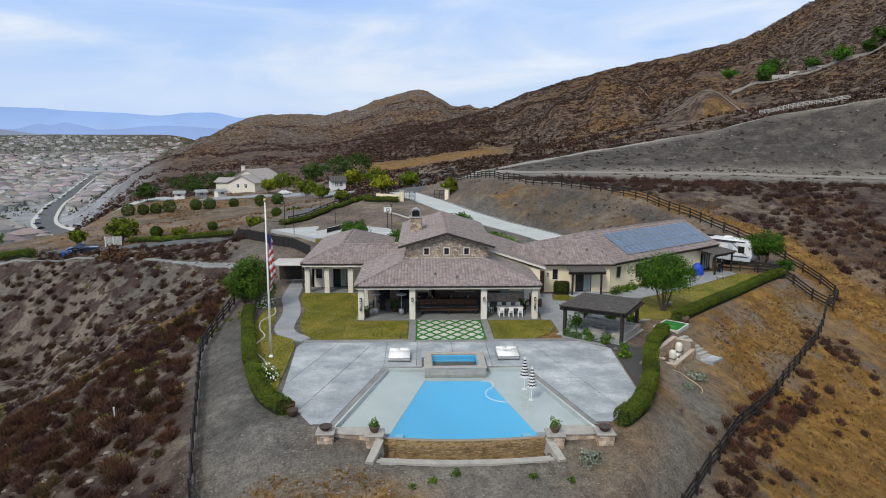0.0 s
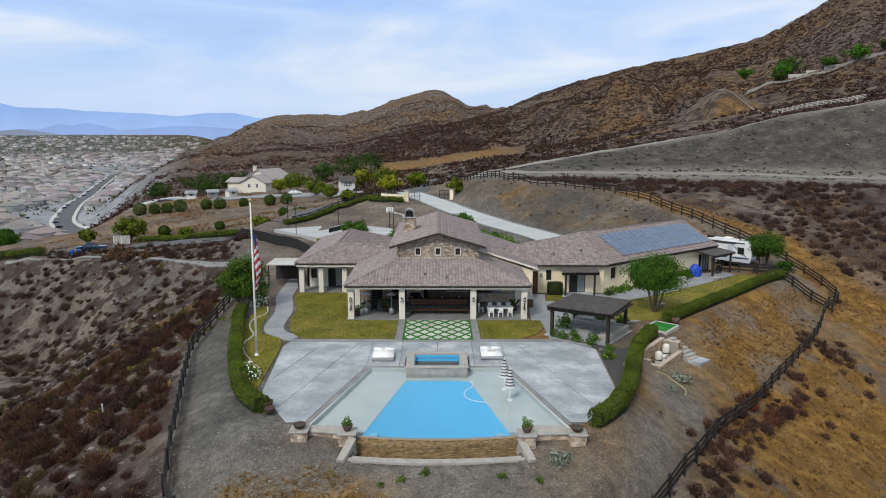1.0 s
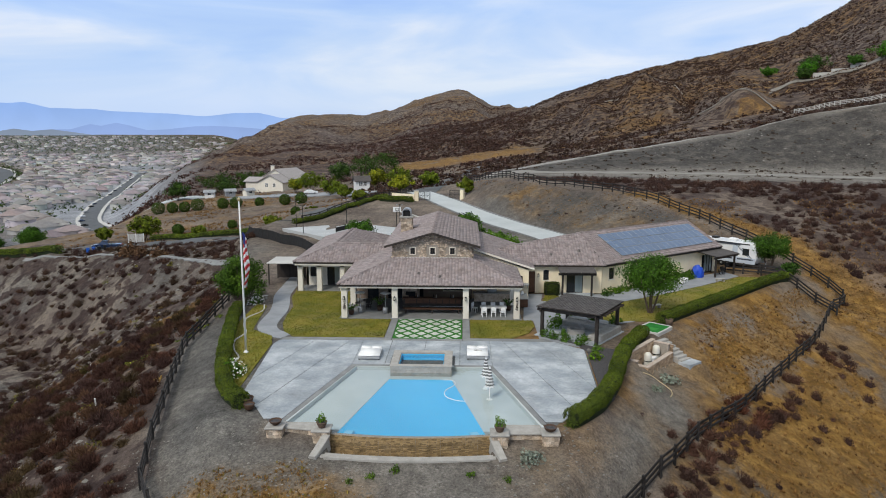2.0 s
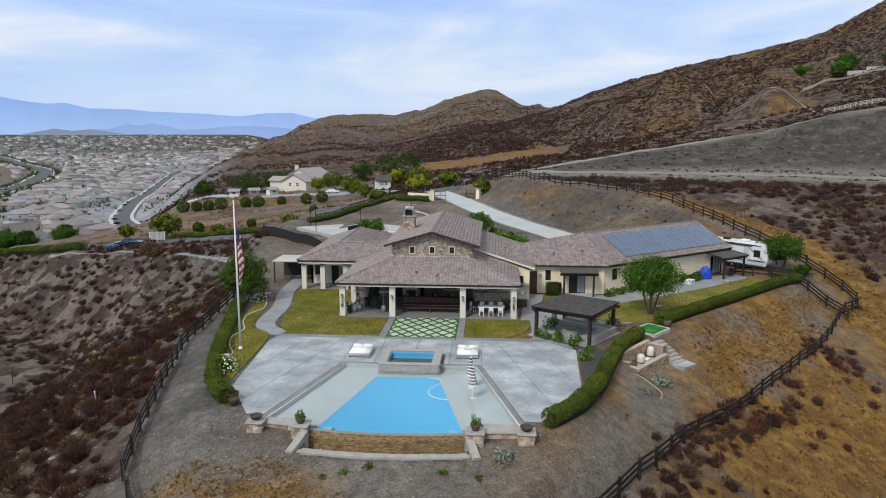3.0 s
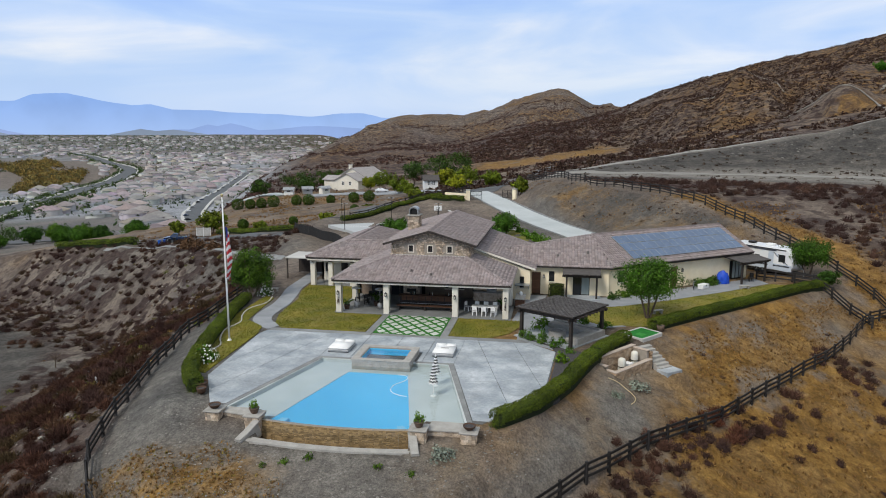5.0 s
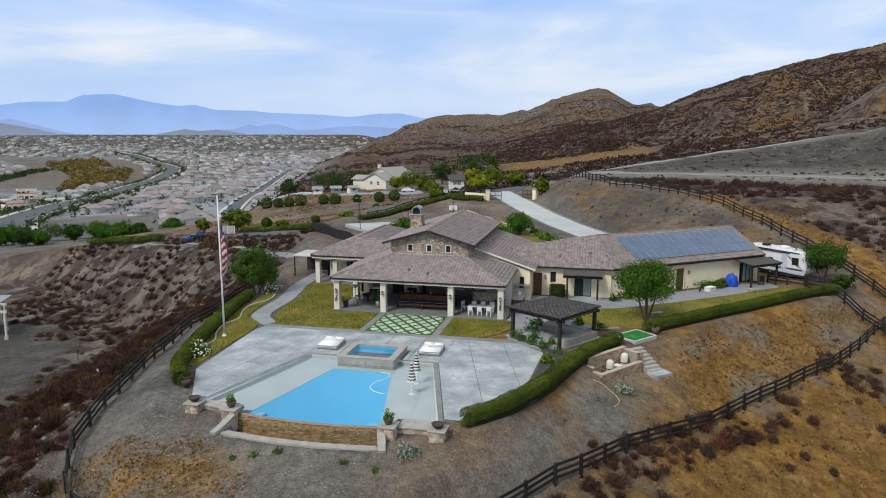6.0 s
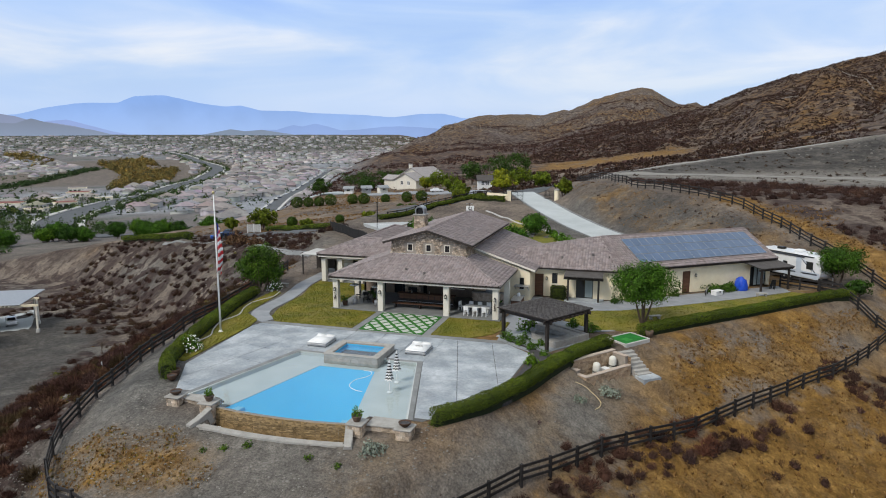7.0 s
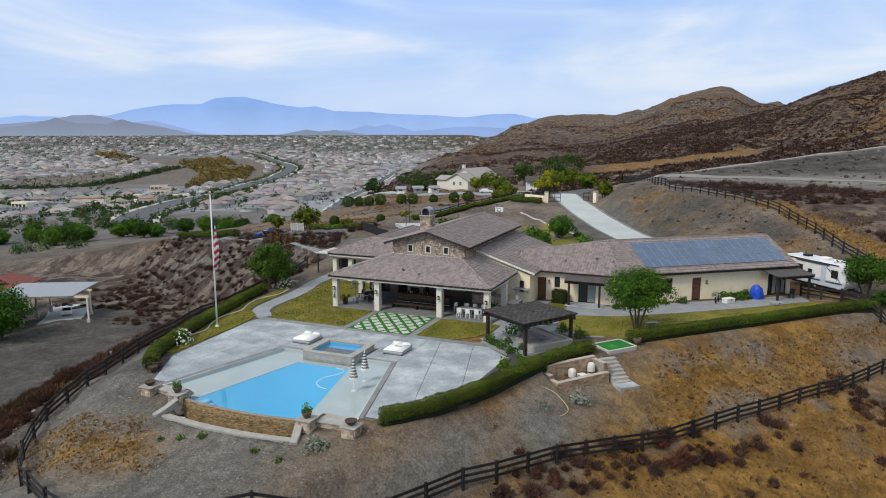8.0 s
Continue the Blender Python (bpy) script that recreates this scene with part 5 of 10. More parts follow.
lawn([(11.6, 33.2), (13.6, 33.0), (14.0, 35.3), (12.2, 36.2)], "small lawn patch by the side door")
walk_line = smooth_line([(-12.3, 19.7), (-13.9, 20.7), (-14.9, 22.6), (-15.2, 25), (-15.3, 28), (-15.9, 31.5), (-16.7, 35), (-17.0, 39), (-17.4, 46)], 5)
single("pavement", ribbon(walk_line, 1.75, .15, 0.055), WALKWAY, "curving blue-grey concrete garden walk", "walkway", kind="structure")
single("pavement", prism([(9.75, 19.5), (13.2, 17.0), (13.6, 19.5), (11.4, 21.5), (14.2, 25.5), (17.2, 24.4), (19.4, 25.4), (14.4, 27.3), (14.6, 31.4), (19.6, 32.9), (25.2, 36.8), (31.5, 41.7), (37.5, 47.0), (36.6, 49.8), (18.5, 36.6), (14.2, 36.0), (13.8, 32.9), (11.4, 33.1), (11.9, 36.4), (9.9, 36.4), (8.9, 25.6), (9.8, 25.4), (9.8, 23.0)], -.15, 0.004), WALKWAY,
       "blue-grey concrete walks round the side wing", "walkway", kind="structure")
tube("lawn_edging", [(x, y, ground_z(x, y) + .08) for x, y in smooth_line([(-17.4, 30.5), (-16.9, 28), (-17.6, 25.5), (-17.2, 23), (-16.2, 20.5), (-16.4, 18), (-15.6, 15.5), (-14.6, 13.5), (-14.7, 11.5), (-14.2, 9.8)], 6)], 0.07, CURB, "pale concrete lawn edging in a wavy line", "edging")


# ---- flagpole ----
def flagpole(x, y):
    t = thing("flagpole", pose(x, y, 0), "tall white flagpole standing in the lawn strip", "flagpole")
    part("pole", rod((0, 0, 0), (0, 0, 12.3), .085, .045, 12), WHITE_PAINT, t, smooth=True)
    part("base_collar", lathe([(.2, 0), (.2, .06), (.12, .1), (.11, .2)], 14), WHITE_PAINT, t, smooth=True)
    part("finial", lathe([(.03, 12.3), (.1, 12.36), (.13, 12.45), (.1, 12.54), (.02, 12.6)], 12), mat("gilt_ball", [(0.5, 0.4, 0.2), (0.6, 0.5, 0.28)], 3, 2, 0.35, metal=0.8), t, "gilt ball", smooth=True)
    part("halyard", rod((.09, 0, 1.2), (.07, 0, 12.2), .008, n=5), WHITE_PAINT, t)
    part("cleat", box(.07, .13, -.03, .03, 1.1, 1.3), GREY_METAL, t)


flagpole(-14.45, 14.9)


def limp_flag(x, y, top):
    """A striped flag hanging in folds: the stripes run down beside the pole and slant."""
    t = thing("flag", pose(x, y, 0), "red and white striped flag with a blue canton hanging limp", "flag")
    nu, nv = 13, 40

    def at(i, j):
        u, v = i / nu, j / nv
        w = 0.50 * (0.35 + 0.65 * math.sin(math.pi * min(1, 0.25 + v * 0.7)))
        drop = 4.3 * v + 0.55 * u * (1 - 0.3 * v)
        return (0.08 + w * u * 0.8 + 0.06 * math.sin(9 * v + 3 * u), 0.22 * math.sin(7 * u + 2.3 * v) * (0.3 + v), top - drop)
    groups = {0: bmesh.new(), 1: bmesh.new(), 2: bmesh.new()}
    for i in range(nu):
        for j in range(nv):
            if j < 9 and i < 9:
                k = 2
            else:
                k = int((j + i * 0.7) // 3) % 2
            bm = groups[k]
            bm.faces.new([bm.verts.new(at(a, b)) for a, b in ((i, j), (i, j + 1), (i + 1, j + 1), (i + 1, j))])
    for k, (nm, m) in enumerate((("white_stripes", FLAG_WHITE), ("red_stripes", FLAG_RED), ("canton", FLAG_BLUE))):
        bmesh.ops.remove_doubles(groups[k], verts=groups[k].verts[:], dist=0.001)
        ob = part(nm, groups[k], m, t, smooth=True)
        so = ob.modifiers.new("cloth", "SOLIDIFY")
        so.thickness = 0.012


limp_flag(-14.38, 14.85, 9.9)


# ---- pergola over the seating corner ----
def pergola():
    t = thing("pergola", pose(0, 0, 0), "dark timber shade structure with a shingled flat roof", "pergola")
    P = [Vector(p) for p in ((10.1, 20.6, 0), (14.3, 17.6, 0), (17.0, 22.2, 0), (13.0, 25.1, 0))]
    zz = [2.5, 2.62, 2.52, 2.4]
    c = sum(P, Vector()) / 4
    for p, z in zip(P, zz):
        part("post", box(-.13, .13, -.13, .13, 0, z - .12, 0.015, m=pose(p.x, p.y, 0, 0, 0, -41)), WOOD_DARK, t)
    E = [c + (p - c) * 1.16 for p in P]
    for i in range(4):
        j = (i + 1) % 4
        a, b = P[i].copy(), P[j].copy()
        a.z, b.z = zz[i] - .16, zz[j] - .16
        d = (b - a).normalized() * .5
        part("beam", beam(a - d, b + d, .12, .26, None, 0.01), WOOD_DARK, t)
    for k in range(9):
        f = (k + .5) / 9
        a, b = P[0].lerp(P[3], f), P[1].lerp(P[2], f)
        a.z, b.z = zz[0] + (zz[3] - zz[0]) * f, zz[1] + (zz[2] - zz[1]) * f
        d = (b - a).normalized() * .7
        part("rafter", beam(a - d, b + d, .06, .16), WOOD_DARK, t)
    for e, z in zip(E, zz):
        e.z = z + .17
    bm = bmesh.new()
    slab3([tuple(e) for e in E], .07, bm)
    part("roof_deck", bm, WOOD_DARK, t)
    bm = bmesh.new()
    rows = 24
    for r in range(rows):
        f0, f1 = r / rows, (r + 1.15) / rows
        nseg = 20
        for s in range(nseg):
            g0, g1 = s / nseg + .002, (s + 1) / nseg - .002

            def q(g, f):
                a, b = E[0].lerp(E[3], g), E[1].lerp(E[2], g)
                return a.lerp(b, min(f, 1.0))
            lift = RNG.uniform(0.0, .012)
            pts = [q(g0, f0), q(g1, f0), q(g1, f1), q(g0, f1)]
            top = [bm.verts.new(p + Vector((0, 0, .02 + lift + (.045 if i > 1 else 0)))) for i, p in enumerate(pts)]
            bot = [bm.verts.new(p + Vector((0, 0, .0))) for p in pts]
            bm.faces.new(top)
            for i in range(4):
                k = (i + 1) % 4
                bm.faces.new((top[k], top[i], bot[i], bot[k]))
    part("roof_shingles", bm, TILE_DARK, t, kind="stuff")


pergola()
seat_m = pose(13.6, 21.4, 0, 0, 0, -36)
single("pavement", prism([(-3.0, -3.0), (2.9, -3.0), (2.9, 2.9), (-3.0, 2.9)], -.15, 0.012, m=seat_m), DECK, "pale concrete pad under the timber pergola", "pad", kind="structure")


def seat_wall():
    t = thing("seat_wall", seat_m, "pale curved masonry bench round a fire pit", "bench")
    for pts, nm in (([(-2.5, 1.3), (2.4, 1.3), (2.4, 2.2), (-2.5, 2.2)], "seat"), ([(1.5, -1.6), (2.4, -1.6), (2.4, 1.29), (1.5, 1.29)], "seat")):
        part(nm, prism(pts, 0, .45, bevel=0.03), CAPSTONE, t)
    for pts in ([(-2.5, 2.21), (2.75, 2.21), (2.75, 2.5), (-2.5, 2.5)], [(2.41, -1.6), (2.75, -1.6), (2.75, 2.2), (2.41, 2.2)]):
        part("backrest", prism(pts, 0, .58, bevel=0.03), CAPSTONE, t)


seat_wall()
fp = thing("fire_pit", seat_m @ pose(-.3, -.3, 0), "round low stone fire pit on the concrete pad", "fire pit")
part("ring", lathe([(.75, 0), (.75, .38), (.8, .4), (.8, .46), (.5, .46), (.5, .3), (.1, .28)], 20), CAPSTONE, fp)

# ---- mulch bed and its plants ----
single("flower_bed", prism([(9.9, 20.2), (12.6, 18.0), (13.3, 16.2), (12.6, 7.0), (9.7, 2.3), (10.4, 1.6), (13.4, 6.2), (15.0, 12), (16.4, 16.4), (14.2, 17.3), (10.3, 20.9)], -.2, 0.01), MULCH, "dark mulch bed between deck and hedge", "flower bed", kind="structure")


def shrub(x, y, r, h, tint, label, mtl=None, leaves=260, leaf=0.26, z=None, group="", name="shrub"):
    z = ground_z(x, y) if z is None else z
    v, f, c = bush_field(np.array([[0, 0, .02]]), np.array([r]), np.array([h]), leaves, leaf, np.array([tint]))
    t = thing(name, pose(x, y, z - .02), label, "shrub", group)
    part("foliage", raw_mesh("foliage", v, f, mtl or LEAF, [("tint", c)]), None, t)
    part("stems", rod((0, 0, 0), (.02, .03, h * .7), .04, .015, 6), BARK, t)
    return t


for x, y, r, h in ((10.3, 20.3, .5, .9), (10.9, 19.6, .55, .8), (11.9, 18.9, .6, .8), (13.0, 18.0, .6, .7), (12.0, 20.4, .5, .6), (13.6, 19.2, .5, .55), (14.2, 16.6, .45, .5)):
    shrub(x, y, r, h, (1.1, 1.15, .8), "leafy green shrub in the mulch bed", group="shrubs in the mulch bed", z=0)
for x, y in ((12.0, 24.5), (13.6, 27.6), (15.6, 25.6), (17.3, 24.6)):
    shrub(x, y, .7, .9, (1.2, 1.25, .7), "rounded green shrub beside the seating corner", z=0)
shrub(11.6, 22.9, .7, 1.5, (1.6, 1.7, .9), "tall pale green shrub by the pergola", z=0)
shrub(13.6, 14.2, .7, .9, (1.5, 1.4, .6), "yellow-green rounded shrub in the mulch bed", z=0)
for x, y in ((13.4, 16.0), (14.4, 12.4), (13.5, 9.4)):
    single("boulder", lathe([(.12, 0), (.2, .06), (.16, .2), (.05, .26)], 7), ROCK, "small pale boulder in the mulch bed", "boulder", m=pose(x, y, 0))


def flower_bush(x, y, r, h, label):
    t = shrub(x, y, r, h, (1.1, 1.25, .8), label, name="flowering_shrub", leaves=320, leaf=0.22)
    n = 110
    d = RNG.normal(size=(n, 3))
    d /= np.linalg.norm(d, axis=1, keepdims=True)
    d[:, 2] = np.abs(d[:, 2])
    v, f, c = leaf_cloud(d * np.array([r, r, h]) * RNG.uniform(.9, 1.08, (n, 1)), np.full(n, .16), d, np.ones((n, 3)), 1.6, 0.3)
    part("blossoms", raw_mesh("blossoms", v, f, FLOWER, [("tint", c)]), None, t, "white blossoms")


flower_bush(-13.7, 9.6, 1.0, 1.3, "shrub covered in white blossoms by the hedge")
flower_bush(-18.6, 31.5, .9, 1.3, "white flowering shrub beside the garden walk")
shrub(7.0, -1.8, .8, .75, (1, 1, 1), "round silver sage bush on the slope", SAGE, 300, .22)
shrub(19.4, 14.3, .9, .75, (1, 1, 1), "silver sage bush below the stone wall", SAGE, 300, .22)
shrub(17.6, 11.1, .55, .5, (.9, .95, .9), "silver sage bush below the stone wall", SAGE, 200, .22)
for x, y, r in ((-.6, -2.9, .35), (-1.9, -3.4, .3), (3.6, -3.2, .3), (-3.0, -3.9, .25), (5.6, -3.6, .3)):
    shrub(x, y, r, r, (1.1, 1.0, .7), "small green weed on bare gravel", leaves=90, leaf=.4, name="weed")


# ---- hedges ----
def hedge(line, width, height, label, per_m=1300, leaf=(.05, .11)):
    t = thing("hedge", pose(0, 0, 0), label, "hedge")
    pts = smooth_line(line, 7)
    bm = bmesh.new()
    rows = []
    for i, q in enumerate(pts):
        d = pts[min(i + 1, len(pts) - 1)] - pts[max(i - 1, 0)]
        d /= np.linalg.norm(d)
        s = np.array((-d[1], d[0]))
        z = ground_z(*q)
        end = .55 if i in (0, len(pts) - 1) else 1.0
        w, h = width * .40 * end, height * .86 * end
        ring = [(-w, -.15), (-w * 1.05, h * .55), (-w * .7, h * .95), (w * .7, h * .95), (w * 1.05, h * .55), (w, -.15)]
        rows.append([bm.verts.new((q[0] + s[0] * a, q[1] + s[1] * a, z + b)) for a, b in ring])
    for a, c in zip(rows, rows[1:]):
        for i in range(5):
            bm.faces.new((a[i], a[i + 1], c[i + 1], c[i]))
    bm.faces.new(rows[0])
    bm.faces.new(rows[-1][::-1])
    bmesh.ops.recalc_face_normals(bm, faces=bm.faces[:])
    # solid core in near-black green: the shade between the leaves as a colour
    part("inner_thicket", bm, mat("shaded_twigs", [(0.012, 0.02, 0.008), (0.022, 0.03, 0.012)], 4, 4, 1.0), t)
    seg = [np.linalg.norm(b - a) for a, b in zip(pts, pts[1:])]
    n = int(sum(seg) * per_m * (width + 2 * height) / 3.4)
    cum = np.concatenate([[0], np.cumsum(seg)])
    u = RNG.uniform(0, cum[-1], n)
    P = np.array(pts)
    px_, py_ = np.interp(u, cum, P[:, 0]), np.interp(u, cum, P[:, 1])
    k = np.clip(np.searchsorted(cum, u) - 1, 0, len(pts) - 2)
    d = (P[k + 1] - P[k]) / np.array(seg)[k][:, None]
    s = np.stack([-d[:, 1], d[:, 0]], 1)
    lump = 1 + .05 * np.sin(u * 1.9) + .03 * np.sin(u * 5.7 + 1)
    ang = RNG.uniform(-.25, math.pi + .25, n)
    ca, sa = np.cos(ang), np.sin(ang)
    sup = (np.abs(ca) ** 4 + np.abs(sa) ** 4) ** -.25
    r = RNG.uniform(.86, 1.06, n) * lump * sup
    a, b = ca * r * width / 2, height * (.48 + .52 * sa * r)
    c = np.stack([px_ + s[:, 0] * a, py_ + s[:, 1] * a, lie(px_, py_) + np.maximum(b, 0.02)], 1)
    nrm = np.stack([s[:, 0] * ca, s[:, 1] * ca, sa], 1)
    patch = 1.0 + .22 * cell_noise(u * .9, np.zeros(n), 5)
    ti = np.stack([patch * 1.25, patch * 1.1, patch * .85], 1) * RNG.uniform(.8, 1.2, (n, 1))
    v, f, cc = leaf_cloud(c, RNG.uniform(leaf[0], leaf[1], n), nrm, ti, 1.2, .7)
    part("foliage", raw_mesh("foliage", v, f, HEDGE_LEAF, [("tint", cc)]), None, t)
    for q, e in ((P[0], P[0] - P[1]), (P[-1], P[-1] - P[-2])):
        e = e / np.linalg.norm(e)
        v, f, cc = bush_field(np.array([[q[0] - e[0] * .2, q[1] - e[1] * .2, ground_z(*q)]]), np.array([width * .5]), np.array([height]), int(per_m * .8), 2 * sum(leaf) / 2 / width, np.array([[1.25, 1.1, .85]]))
        part("end_foliage", raw_mesh("end_foliage", v, f, HEDGE_LEAF, [("tint", cc)]), None, t)


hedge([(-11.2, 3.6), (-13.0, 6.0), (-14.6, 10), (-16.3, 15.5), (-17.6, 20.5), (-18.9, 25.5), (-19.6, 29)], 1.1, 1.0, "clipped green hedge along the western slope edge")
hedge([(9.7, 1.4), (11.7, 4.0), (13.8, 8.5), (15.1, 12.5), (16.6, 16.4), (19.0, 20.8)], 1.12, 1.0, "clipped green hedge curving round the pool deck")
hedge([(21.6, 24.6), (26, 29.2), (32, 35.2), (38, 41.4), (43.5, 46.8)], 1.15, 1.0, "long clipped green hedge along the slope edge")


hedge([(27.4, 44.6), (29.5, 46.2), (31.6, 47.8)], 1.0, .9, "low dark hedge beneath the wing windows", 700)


# ---- pool equipment yard and steps ----
eq = pose(16.05, 15.2, 0, 0, 0, 52)
YARD_STONE = mat("tan_garden_block", [(0.27, 0.185, 0.12), (0.40, 0.29, 0.19), (0.46, 0.36, 0.26)], 2.5, 6, 0.9, island=0.3, fine=0.2, fine_scale=18, bump=0.5, bump_scale=20)
YARD_CAP = mat("pinkish_block_cap", [(0.40, 0.32, 0.26), (0.52, 0.44, 0.37)], 2, 6, 0.9, fine=0.12)
yard = thing("equipment_yard", eq, "tan block walled yard for the pool equipment", "retaining wall", kind="structure")
for q, z0, z1 in (((-.8, 5.4, -.3, 0), -1.7, .08), ((.3, .6, -1.0, -.31), -1.9, -.45), ((.3, .6, -1.95, -1.01), -2.3, -.75), ((.61, 5.4, -1.95, -1.65), -2.5, -.75), ((5.1, 5.4, -1.64, -.31), -1.9, -.05)):
    part("wall", box(q[0], q[1], q[2], q[3], z0, z1), MORTAR, yard)
    part("wall_cap", box(q[0] - .05, q[1] + .05, q[2] - .05, q[3] + .05, z1, z1 + .08, .02), YARD_CAP, yard)
ledger(.3, -1.95, 5.4, -1.95, -2.4, -.75, "block", YARD_STONE, yard, .16, .25, .45)
ledger(.3, 0, .3, -1.95, -2.1, -.75, "block", YARD_STONE, yard, .16, .25, .45)
ledger(-.8, -.3, 5.1, -.3, -1.5, .06, "block", YARD_STONE, yard, .16, .25, .45)
ledger(5.4, -1.95, 5.4, 0, -1.9, -.07, "block", YARD_STONE, yard, .16, .25, .45)
part("yard_floor", box(.6, 5.1, -1.65, -.3, -1.75, -1.5), DECK, yard)


def tank(x, y, r, h, label):
    t = thing("filter_tank", eq @ pose(x, y, -1.5), label, "tank", "pool filter tanks")
    part("vessel", lathe([(r * .85, 0), (r, .06), (r, h * .75), (r * .93, h * .88), (r * .6, h * .97), (.05, h)], 18), mat("ivory_plastic", [(0.62, 0.6, 0.53), (0.7, 0.68, 0.6)], 3, 3, 0.5), t, smooth=True)
    part("clamp_band", lathe([(r * 1.03, h * .42), (r * 1.05, h * .45), (r * 1.03, h * .48)], 18), BLACK_METAL, t)
    part("valve", rod((r * .9, 0, .35), (r * 1.5, 0, .35), .05, n=8), BLACK_METAL, t)


tank(2.55, -.95, .31, 1.3, "tall ivory pool filter tank in the yard")
tank(4.6, -.8, .31, 1.4, "tall ivory pool filter tank in the yard")


def pump(x, y, a):
    t = thing("pool_pump", eq @ pose(x, y, -1.5, 0, 0, a), "small pale and black pool pump", "pump", "pool pumps")
    part("motor", rod((-.1, 0, .28), (.42, 0, .28), .14, n=12), BLACK_METAL, t)
    part("strainer", lathe([(.17, .05), (.17, .4), (.13, .46), (.03, .48)], 12, m=pose(-.28, 0, 0)), WHITE_PAINT, t)
    part("foot", box(-.45, .4, -.16, .16, 0, .06), GREY_METAL, t)


for x, y, a in ((1.0, -1.0, 20), (1.7, -1.35, 10), (3.3, -1.3, -20), (.75, -1.45, 60)):
    pump(x, y, a)
heater = thing("pool_heater", eq @ pose(3.65, -.85, -1.5), "white boxy pool heater", "heater")
part("cabinet", box(-.3, .3, -.3, .3, 0, .62, .03), WHITE_PAINT, heater)
part("grille", box(-.22, .22, -.315, -.3, .15, .45), BLACK_METAL, heater)
steps = thing("garden_steps", pose(20.35, 20.35, -.02, 0, 0, -50), "pale concrete steps down the slope", "steps", kind="structure")
for k in range(7):
    part("step", box(k * .37, k * .37 + .45, -.7, .7, -.19 * (k + 1) - .5, -.19 * (k + 1) + .02, .02), CAPSTONE, steps)
part("landing", box(2.45, 3.6, -.85, .85, -2.4, -1.4, .02), DECK, steps, "pale concrete landing slab")
G4 = [(18.8, 22.75), (20.4, 21.2), (22.3, 23.5), (20.7, 25.0)]
green = single("turf_panel", prism(G4, -.3, 0.05), TURF_PUTT, "small bright green putting turf", "turf", kind="structure")
for a, b in zip(G4, G4[1:] + G4[:1]):
    part("curb", beam((*a, -.12), (*b, -.12), .18, .42, None, .02), CURB, green, "pale concrete curb")
part("putting_mat", prism([(19.9, 22.7), (20.5, 22.2), (20.95, 22.8), (20.35, 23.3)], .05, .06), mat("light_turf", [(0.03, 0.2, 0.03), (0.05, 0.26, 0.05)], 4, 4, 0.95), green)
tub = thing("planter_tub", pose(22.3, 24.3, 0), "dark wooden planter tub beside the putting turf", "planter")
part("tub", lathe([(.26, 0), (.33, .3), (.35, .55), (.31, .55), (.28, .45)], 14), TERRACOTTA, tub, smooth=True)
part("soil", lathe([(.05, .46), (.28, .455), (.05, .47)], 12), MULCH, tub)
tube("garden_hose", [(x, y, ground_z(x, y) + .05) for x, y in smooth_line([(17.1, 13.1), (17.8, 13.15), (18.5, 12.95), (19.0, 12.4), (19.0, 11.8), (18.7, 11.2)], 5)], 0.03, mat("yellow_hose", [(0.5, 0.4, 0.22), (0.6, 0.5, 0.3)], 3, 2, 0.6), "yellow garden hose lying on the slope", "hose")

# ---- the main house ----
house = thing("house", pose(0, 0, 0), "cream stucco ranch house with brown clay tile roofs", "house")


def tiles(poly, parent, eave=(0, 1)):
    """Barrel tiles laid in courses over a flat roof face; the face's first edge is its eave."""
    P = [Vector(p) for p in poly]
    o, u = P[eave[0]], (P[eave[1]] - P[eave[0]]).normalized()
    nrm = Vector((0, 0, 0))
    for a, b in zip(P, P[1:] + P[:1]):
        nrm += (a - o).cross(b - o)
    nrm.normalize()
    if nrm.z < 0:
        nrm.negate()
    v = nrm.cross(u).normalized()
    if v.z < 0:
        v.negate()
    flat = [((p - o).dot(u), (p - o).dot(v)) for p in P]
    us, vs = [f[0] for f in flat], [f[1] for f in flat]
    W, H = 0.31, 0.37
    s = np.array([0, .22, .5, .78, 1.0])
    arch = np.array([-.01, .05, .075, .05, -.01])
    verts, faces = [], []
    base = 0
    U_, V_, N_, O_ = (np.array(q) for q in (u, v, nrm, o))
    for j in range(int(min(vs) / H) - 1, int(max(vs) / H) + 1):
        for i in range(int(min(us) / W) - 1, int(max(us) / W) + 1):
            if not inside(flat, (i + .5) * W, (j + .5) * H):
                continue
            a, w = (i + s) * W, RNG.uniform(-.012, .012)
            lowv, topv = j * H - .05 + w, (j + 1) * H
            low = O_ + a[:, None] * U_ + lowv * V_ + (arch + .08)[:, None] * N_
            top = O_ + a[:, None] * U_ + topv * V_ + (arch + .01)[:, None] * N_
            lip = O_ + a[:, None] * U_ + lowv * V_ + (arch * .4 + .0)[:, None] * N_
            verts += [low, top, lip]
            for k in range(4):
                faces.append((base + k, base + k + 1, base + 5 + k + 1, base + 5 + k))
                faces.append((base + 10 + k, base + 10 + k + 1, base + k + 1, base + k))
            base += 15
    me = raw_mesh("roof_tiles", np.concatenate(verts), faces, TILE)
    return part("roof_tiles", me, None, parent, kind="stuff")


def roof(poly, mtl=None, thick=.17, label=""):
    r = part("roof", slab3(poly, thick), mtl or WOOD_DARK, house, label)
    tiles(poly, r)
    return r


